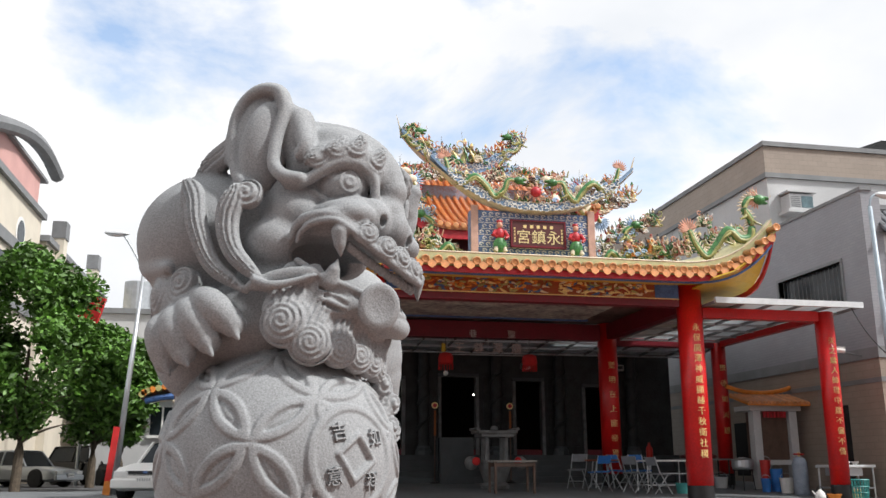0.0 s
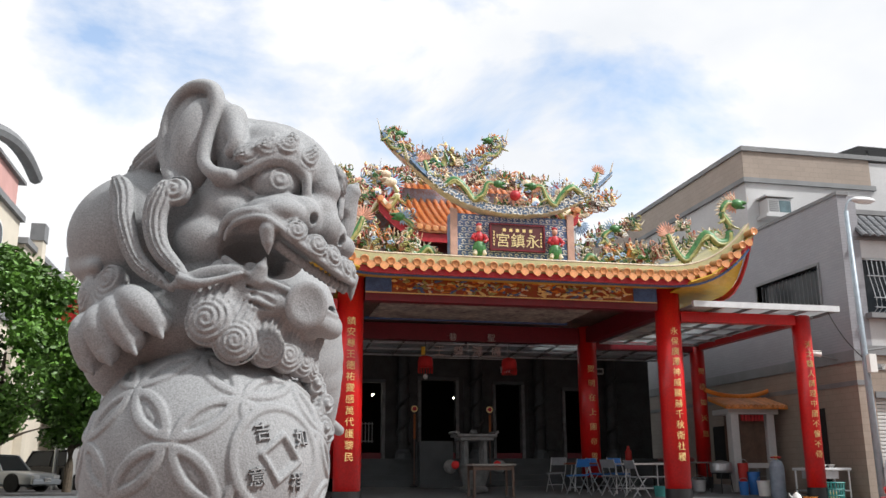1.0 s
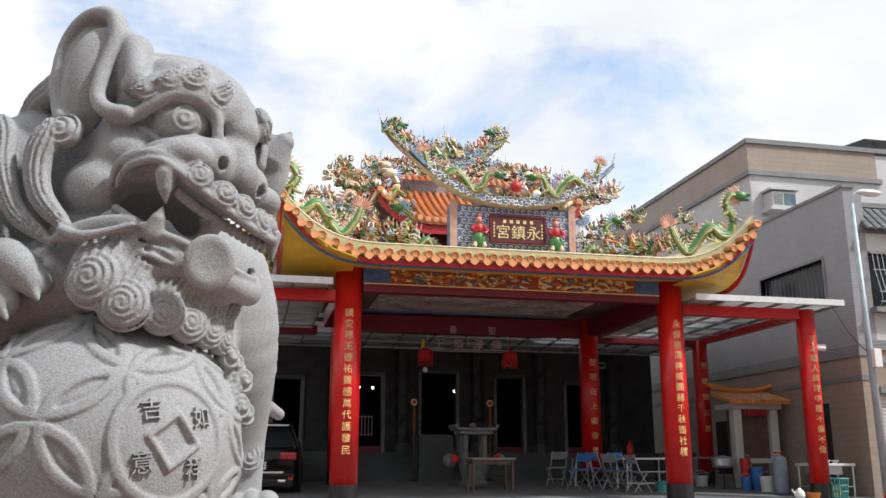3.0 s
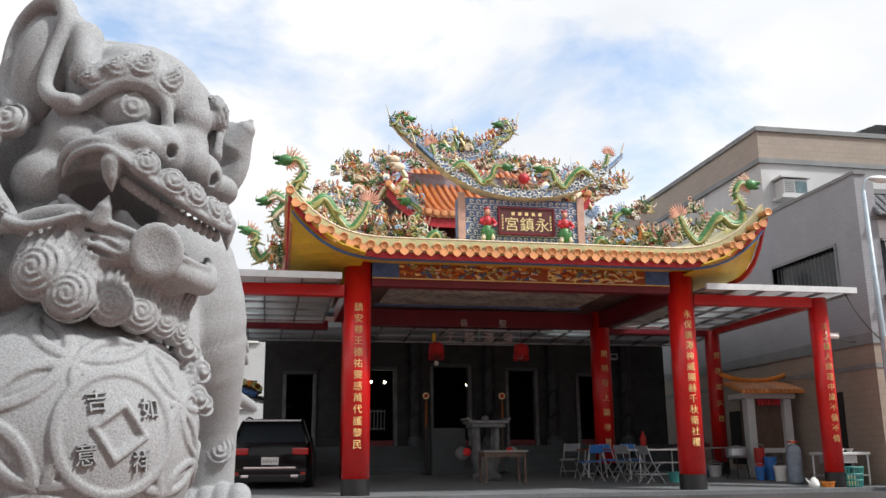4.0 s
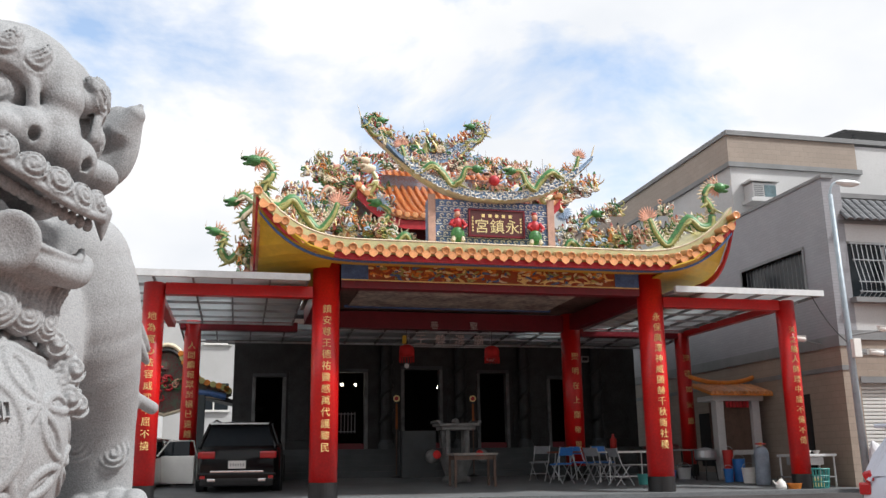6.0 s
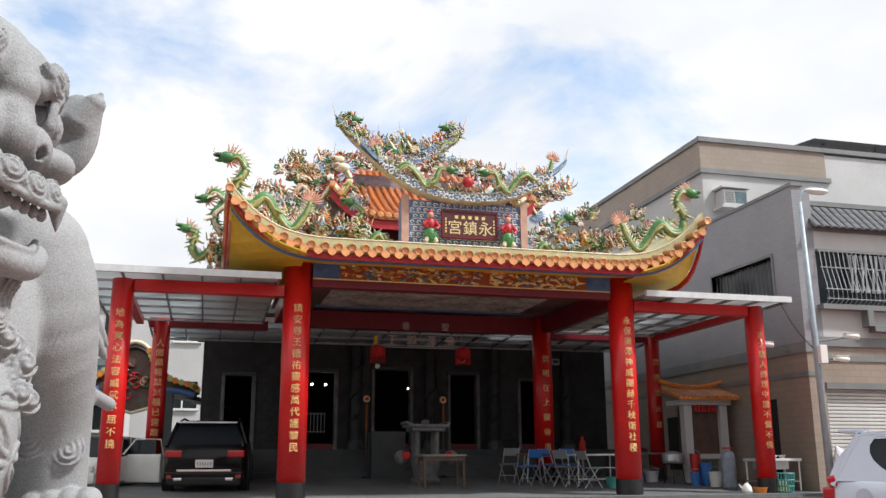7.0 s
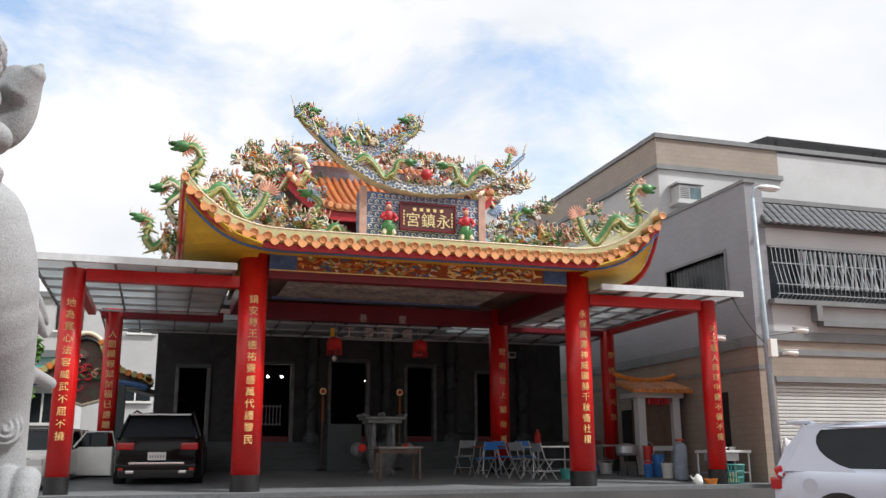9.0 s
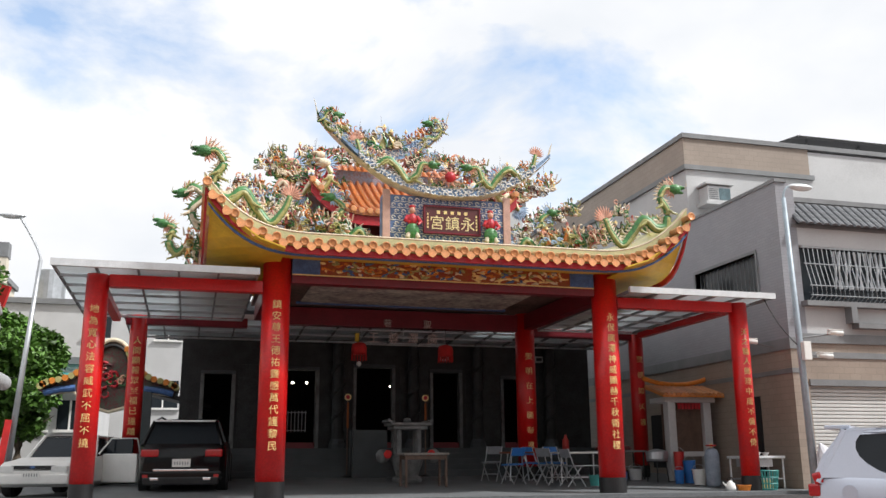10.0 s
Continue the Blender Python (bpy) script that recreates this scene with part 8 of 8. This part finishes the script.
# ---- small side gate beyond the parked cars ----
def side_gate():
    """A gate with a moulded gable, tiled sloping edges and a painted relief, on two stone posts."""
    e = thing("side_gate", "small stone side gate with a tiled dragon gable", "gate", pose(-1.55, 27.4, -0.04))
    for x in (-0.62, 0.98):
        part("post", span(bmesh.new(), (x - 0.20, -0.16, 0), (x + 0.20, 0.16, 2.9), bevel=0.02), STEPSTONE, e)
    line = spl([(-1.95, 0, 2.72), (-1.70, 0, 2.92), (-1.05, 0, 3.12), (-0.58, 0, 3.55), (-0.34, 0, 4.02), (0.0, 0, 4.18), (0.34, 0, 4.02), (0.58, 0, 3.55), (1.05, 0, 3.12), (1.70, 0, 2.92), (1.95, 0, 2.72)], 4)
    low = [(1.72, 2.62), (1.0, 2.72), (0.62, 2.30), (0.0, 2.12), (-0.62, 2.30), (-1.0, 2.72), (-1.72, 2.62)]
    bm = bmesh.new()
    prism(bm, [(p.x, p.z) for p in line] + low, 0.3)
    part("gable", bm, material("gate_relief", (0.05, 0.075, 0.05), rough=0.55, vary=0.5, scale=5.0, fine=18.0, bump=0.6, second=(0.16, 0.02, 0.03)), e)
    part("gable_edge", tube(bmesh.new(), [p + Vector((0, -0.04, 0.05)) for p in line[10:-10]], 0.065, n=8), CREAM, e, "cream moulded edge")
    part("gable_line", tube(bmesh.new(), [p + Vector((0, -0.08, -0.12)) for p in line[11:-11]], 0.05, n=8), BLACK, e, "black inner line")
    part("gable_frame", tube(bmesh.new(), [Vector((x, -0.06, z)) for x, z in low], 0.05, n=8), CREAM, e)
    for k in range(2, len(line) - 2):
        if 15 < k < 25:
            continue
        p = line[k]
        d = (line[k + 1] - line[k - 1]).normalized()
        up = Vector((0, -1, 0)).cross(d)
        up = up if up.z > 0 else -up
        part("edge_tile", rod(bmesh.new(), p + Vector((0, -0.30, 0)) + up * 0.02, p + Vector((0, 0.3, 0)) + up * 0.02, 0.095, n=10), ORANGE if k % 2 else OLIVE, e)
    for s in (-1, 1):
        part("eave_under", tube(bmesh.new(), [Vector((s * 1.78, -0.1, 2.66)), Vector((s * 1.35, -0.1, 2.76)), Vector((s * 0.95, -0.1, 2.80))], 0.10, n=8), BLUE, e, "blue painted eave")
    rnd = random.Random(8)
    for k in range(16):
        a = Vector((rnd.uniform(-0.42, 0.42), -0.05, rnd.uniform(2.55, 3.45)))
        q0, r0 = rnd.uniform(0, 6), rnd.uniform(0.10, 0.20)
        part("relief_scroll", tube(bmesh.new(), [a + Vector((r0 * math.cos(q0 + q * 0.7) * (1 - q * 0.09), -0.008 * q, r0 * math.sin(q0 + q * 0.7) * (1 - q * 0.09))) for q in range(9)], [0.05 - 0.004 * q for q in range(9)], n=6), (CRIMSON, MAROON, CRIMSON, PINK, GREEN)[k % 5], e)
    bm = bmesh.new()
    part("side_roof", prism(bm, [(1.0, 2.85), (2.9, 2.35), (2.9, 2.25), (1.0, 2.7)], 1.6) or bm, BLACK, e, "dark lean-to roof")


side_gate()


# ---- folding chairs and tables under the portico ----
def folding_chair(x, y, turn, mat, label):
    e = thing("folding_chair", label, "chair", pose(x, y, floor_z(y), 0, 0, turn), group="folding chairs")
    for s in (-1, 1):
        part("front_leg", tube(bmesh.new(), [(s * 0.20, -0.24, 0.0), (s * 0.20, 0.08, 0.50), (s * 0.20, 0.20, 0.84)], 0.013, n=7), STEEL, e)
        part("rear_leg", tube(bmesh.new(), [(s * 0.18, 0.22, 0.0), (s * 0.18, -0.16, 0.44)], 0.013, n=7), STEEL, e)
    part("seat", box(bmesh.new(), (0, -0.04, 0.45), (0.40, 0.38, 0.035), rx=3, bevel=0.012), mat, e, "padded seat")
    part("backrest", box(bmesh.new(), (0, 0.175, 0.74), (0.40, 0.025, 0.20), rx=-18, bevel=0.01), mat, e)
    part("stretcher", rod(bmesh.new(), (-0.20, -0.13, 0.17), (0.20, -0.13, 0.17), 0.010, n=6), STEEL, e)
    return e


GREYPAD = material("grey_vinyl", (0.20, 0.21, 0.23), rough=0.5, vary=0.1, bump=0.05)
folding_chair(8.22, 19.9, 200, PLASTICBLUE, "steel folding chair with bright blue seat and back")
folding_chair(8.92, 19.5, 120, GREYPAD, "steel folding chair with a grey seat beside the table")
folding_chair(9.30, 19.0, 100, GREYPAD, "steel folding chair with a grey seat beside the table")
folding_chair(8.95, 20.5, 30, PLASTICBLUE, "steel folding chair with a blue seat behind the table")
folding_chair(9.55, 20.6, 10, PLASTICBLUE, "steel folding chair with a blue seat behind the table")
folding_chair(8.05, 21.0, 320, GREYPAD, "steel folding chair with a grey seat")

y = 19.75
e = thing("folding_table", "long white folding table on pale metal legs", "table", pose(9.75, y, floor_z(y)))
part("tabletop", span(bmesh.new(), (-0.62, -0.38, 0.70), (0.72, 0.38, 0.74), bevel=0.008), WHITE, e)
for sx in (-0.5, 0.6):
    for sy in (-0.3, 0.3):
        part("leg", rod(bmesh.new(), (sx, sy, 0), (sx, sy, 0.70), 0.016, n=8), ALU, e)
for sy in (-0.3, 0.3):
    part("brace", rod(bmesh.new(), (-0.5, sy, 0.42), (0.6, sy, 0.42), 0.011, n=6), ALU, e)
    part("low_brace", rod(bmesh.new(), (-0.5, sy, 0.15), (0.6, sy, 0.15), 0.011, n=6), ALU, e)
y = 21.0
e = thing("low_table", "small red-topped round table behind the chairs", "table", pose(8.7, y, floor_z(y)))
part("tabletop", lathe(bmesh.new(), [(0.45, 0.66), (0.46, 0.68), (0.45, 0.70)], 24), material("red_brown_top", (0.22, 0.06, 0.03), rough=0.4, vary=0.1, bump=0.02), e)
for k in range(4):
    q = k * math.pi / 2 + 0.7
    part("leg", rod(bmesh.new(), (0.34 * math.cos(q), 0.34 * math.sin(q), 0), (0.25 * math.cos(q), 0.25 * math.sin(q), 0.66), 0.018, n=8), STEEL, e)


def tub(x, y, r, h, mat, label, name="bucket", category="bucket", handle=True, z=None):
    e = thing(name, label, category, pose(x, y, floor_z(y) if z is None else z))
    part("tub", lathe(bmesh.new(), [(r * 0.82, 0), (r, h), (r * 1.06, h), (r * 1.06, h + 0.02), (r * 0.95, h + 0.02), (r * 0.78, 0.03)], 20), mat, e, smooth=False)
    if handle:
        part("handle", tube(bmesh.new(), [(r * math.cos(q * 0.3927), 0, h + 0.02 + r * 0.7 * math.sin(q * 0.3927)) for q in range(9)], 0.007, n=5), STEEL, e)
    return e


tub(9.95, 19.1, 0.16, 0.22, TEAL, "small pale green plastic tub under the table", "plastic_tub", "tub", False)
tub(11.35, 20.6, 0.17, 0.20, PLASTICBLUE, "pale blue plastic box tub on the floor", "plastic_tub", "tub", False)
tub(11.75, 20.6, 0.18, 0.26, PALEWALL, "pale plastic bucket on the floor")
tub(12.55, 18.9, 0.16, 0.34, WHITE, "white paint bucket on the floor")
tub(12.60, 19.4, 0.15, 0.52, PLASTICBLUE, "blue plastic bin by the shrine")
tub(12.50, 19.7, 0.13, 0.72, PLASTICRED, "red plastic bin by the shrine")
tub(12.25, 19.3, 0.12, 0.30, PLASTICBLUE, "dark blue plastic bucket on the floor")

# cooking stand, pots and sink
y = 21.0
e = thing("work_table", "dark cluttered work table with cooking things", "table", pose(11.45, y, floor_z(y)))
part("tabletop", span(bmesh.new(), (-0.7, -0.35, 0.68), (0.7, 0.35, 0.72)), BANDGREY, e)
for sx in (-0.62, 0.62):
    for sy in (-0.28, 0.28):
        part("leg", rod(bmesh.new(), (sx, sy, 0), (sx, sy, 0.68), 0.02, n=6), BLACK, e)
part("shelf", span(bmesh.new(), (-0.62, -0.28, 0.3), (0.62, 0.28, 0.33)), BANDGREY, e)
e = thing("cloth_bundle", "dark red and grey cloth bundle on the work table", "cloth", pose(11.45, 21.0, floor_z(21.0) + 0.72))
part("bundle", (lambda b: [blob(b, (0.22 * k - 0.4, 0.02 * k, 0.05), (0.20, 0.2, 0.07 + 0.02 * (k % 2))) for k in range(4)] and b)(bmesh.new()), MAROON, e)
y = 19.9
e = thing("gas_stove_stand", "steel pot on a round gas ring stand", "stove", pose(12.0, y, floor_z(y)))
part("pot", lathe(bmesh.new(), [(0.24, 0.50), (0.27, 0.56), (0.27, 0.72), (0.28, 0.74), (0.05, 0.80)], 20), STEEL, e)
for k in range(3):
    q = k * 2.094
    part("leg", rod(bmesh.new(), (0.30 * math.cos(q), 0.30 * math.sin(q), 0), (0.24 * math.cos(q), 0.24 * math.sin(q), 0.50), 0.015, n=6), BLACK, e)
part("ring", tube(bmesh.new(), [(0.25 * math.cos(q * 0.349), 0.25 * math.sin(q * 0.349), 0.49) for q in range(19)], 0.015, n=6), BLACK, e)
y = 18.3
e = thing("gas_cylinder", "tall grey-blue gas cylinder beside the column", "gas cylinder", pose(12.55, y, floor_z(y)))
part("tank", lathe(bmesh.new(), [(0.15, 0.0), (0.17, 0.04), (0.17, 0.72), (0.13, 0.83), (0.05, 0.88)], 20), material("cylinder_grey", (0.24, 0.28, 0.34), rough=0.5, vary=0.15, bump=0.05), e, smooth=False)
part("valve", rod(bmesh.new(), (0, 0, 0.88), (0, 0, 0.97), 0.03), GOLD, e)
part("collar", tube(bmesh.new(), [(0.11 * math.cos(q * 0.349), 0.11 * math.sin(q * 0.349), 0.93) for q in range(19)], 0.02, n=6), PLASTICRED, e)
y = 17.6
e = thing("sink_table", "steel kitchen sink table with dishes", "sink", pose(13.25, y, floor_z(y)))
part("tabletop", span(bmesh.new(), (-0.55, -0.32, 0.66), (0.55, 0.32, 0.72), bevel=0.01), ALU, e)
part("bowl", span(bmesh.new(), (-0.35, -0.25, 0.48), (0.25, 0.25, 0.655)), STEEL, e)
for sx in (-0.5, 0.5):
    for sy in (-0.27, 0.27):
        part("leg", rod(bmesh.new(), (sx, sy, 0), (sx, sy, 0.66), 0.02, n=8), ALU, e)
part("low_shelf", span(bmesh.new(), (-0.5, -0.27, 0.2), (0.5, 0.27, 0.23)), STEEL, e)
for k in range(3):
    e = thing("bowl", "white rice bowl on the sink table", "bowl", pose(13.0 + 0.22 * k, 17.5, floor_z(17.6) + 0.72), group="bowls on the sink table")
    part("dish", lathe(bmesh.new(), [(0.04, 0), (0.09, 0.07), (0.085, 0.075), (0.03, 0.015)], 14), WHITE, e)
e = thing("crate", "yellow plastic crate below the sink", "crate", pose(13.1, 17.3, floor_z(17.3)))
part("shell", span(bmesh.new(), (-0.22, -0.15, 0), (0.22, 0.15, 0.2), bevel=0.01), OLIVE, e)
y = 16.9
e = thing("laundry_basket", "teal plastic openwork laundry basket", "basket", pose(13.0, y, floor_z(y)))
part("base", lathe(bmesh.new(), [(0.20, 0), (0.21, 0.03)], 20), TEAL, e)
for k in range(22):
    q = k * 2 * math.pi / 22
    part("slat", rod(bmesh.new(), (0.205 * math.cos(q), 0.205 * math.sin(q), 0.02), (0.245 * math.cos(q), 0.245 * math.sin(q), 0.40), 0.012, n=5), TEAL, e)
for z, r in ((0.14, 0.22), (0.27, 0.235), (0.41, 0.25)):
    part("hoop", tube(bmesh.new(), [(r * math.cos(q * 0.314), r * math.sin(q * 0.314), z) for q in range(21)], 0.013, n=5), TEAL, e)
y = 16.85
e = thing("kettle", "white enamel kettle on the ground", "kettle", pose(12.05, y, floor_z(y)))
part("body", lathe(bmesh.new(), [(0.10, 0), (0.115, 0.06), (0.09, 0.15), (0.045, 0.19), (0.02, 0.215)], 18), WHITE, e, smooth=True)
part("spout", tube(bmesh.new(), [(-0.09, 0, 0.08), (-0.16, 0, 0.15), (-0.18, 0, 0.19)], [0.022, 0.016, 0.012], n=7), WHITE, e)
part("handle", tube(bmesh.new(), [(0.08 * math.cos(q * 0.3927), 0, 0.18 + 0.10 * math.sin(q * 0.3927)) for q in range(9)], 0.009, n=5), BLACK, e)
tub(12.38, 16.85, 0.15, 0.10, ORANGE, "orange enamel basin on the ground", "basin", "basin", False)

# small wall speakers under the rear canopy
for x in (7.9, 10.9):
    e = thing("wall_speaker", "small pale loudspeaker fixed above the hall doors", "loudspeaker", pose(x, HY - 0.10, 3.62), group="hall speakers")
    part("casing", span(bmesh.new(), (-0.13, -0.1, -0.09), (0.13, 0.095, 0.09), bevel=0.01), PALEWALL, e)
    part("grille", span(bmesh.new(), (-0.09, -0.106, -0.05), (0.09, -0.102, 0.05)), BLACK, e)


# ---- paving of the street, laid piece by piece near the portico ----
bm = bmesh.new()
box(bm, (0, 0, 0), (0.392, 0.192, 0.02))
me = bpy.data.meshes.new("paver")
bm.to_mesh(me)
bm.free()
me.materials.append(PAVER)
street = bpy.data.objects["pavement"]
for j in range(9):
    for i in range(30):
        shared("paver", me, street, Matrix.Translation((3.2 + 0.4 * i + 0.2 * (j % 2), 14.45 + 0.2 * j, -0.393)))
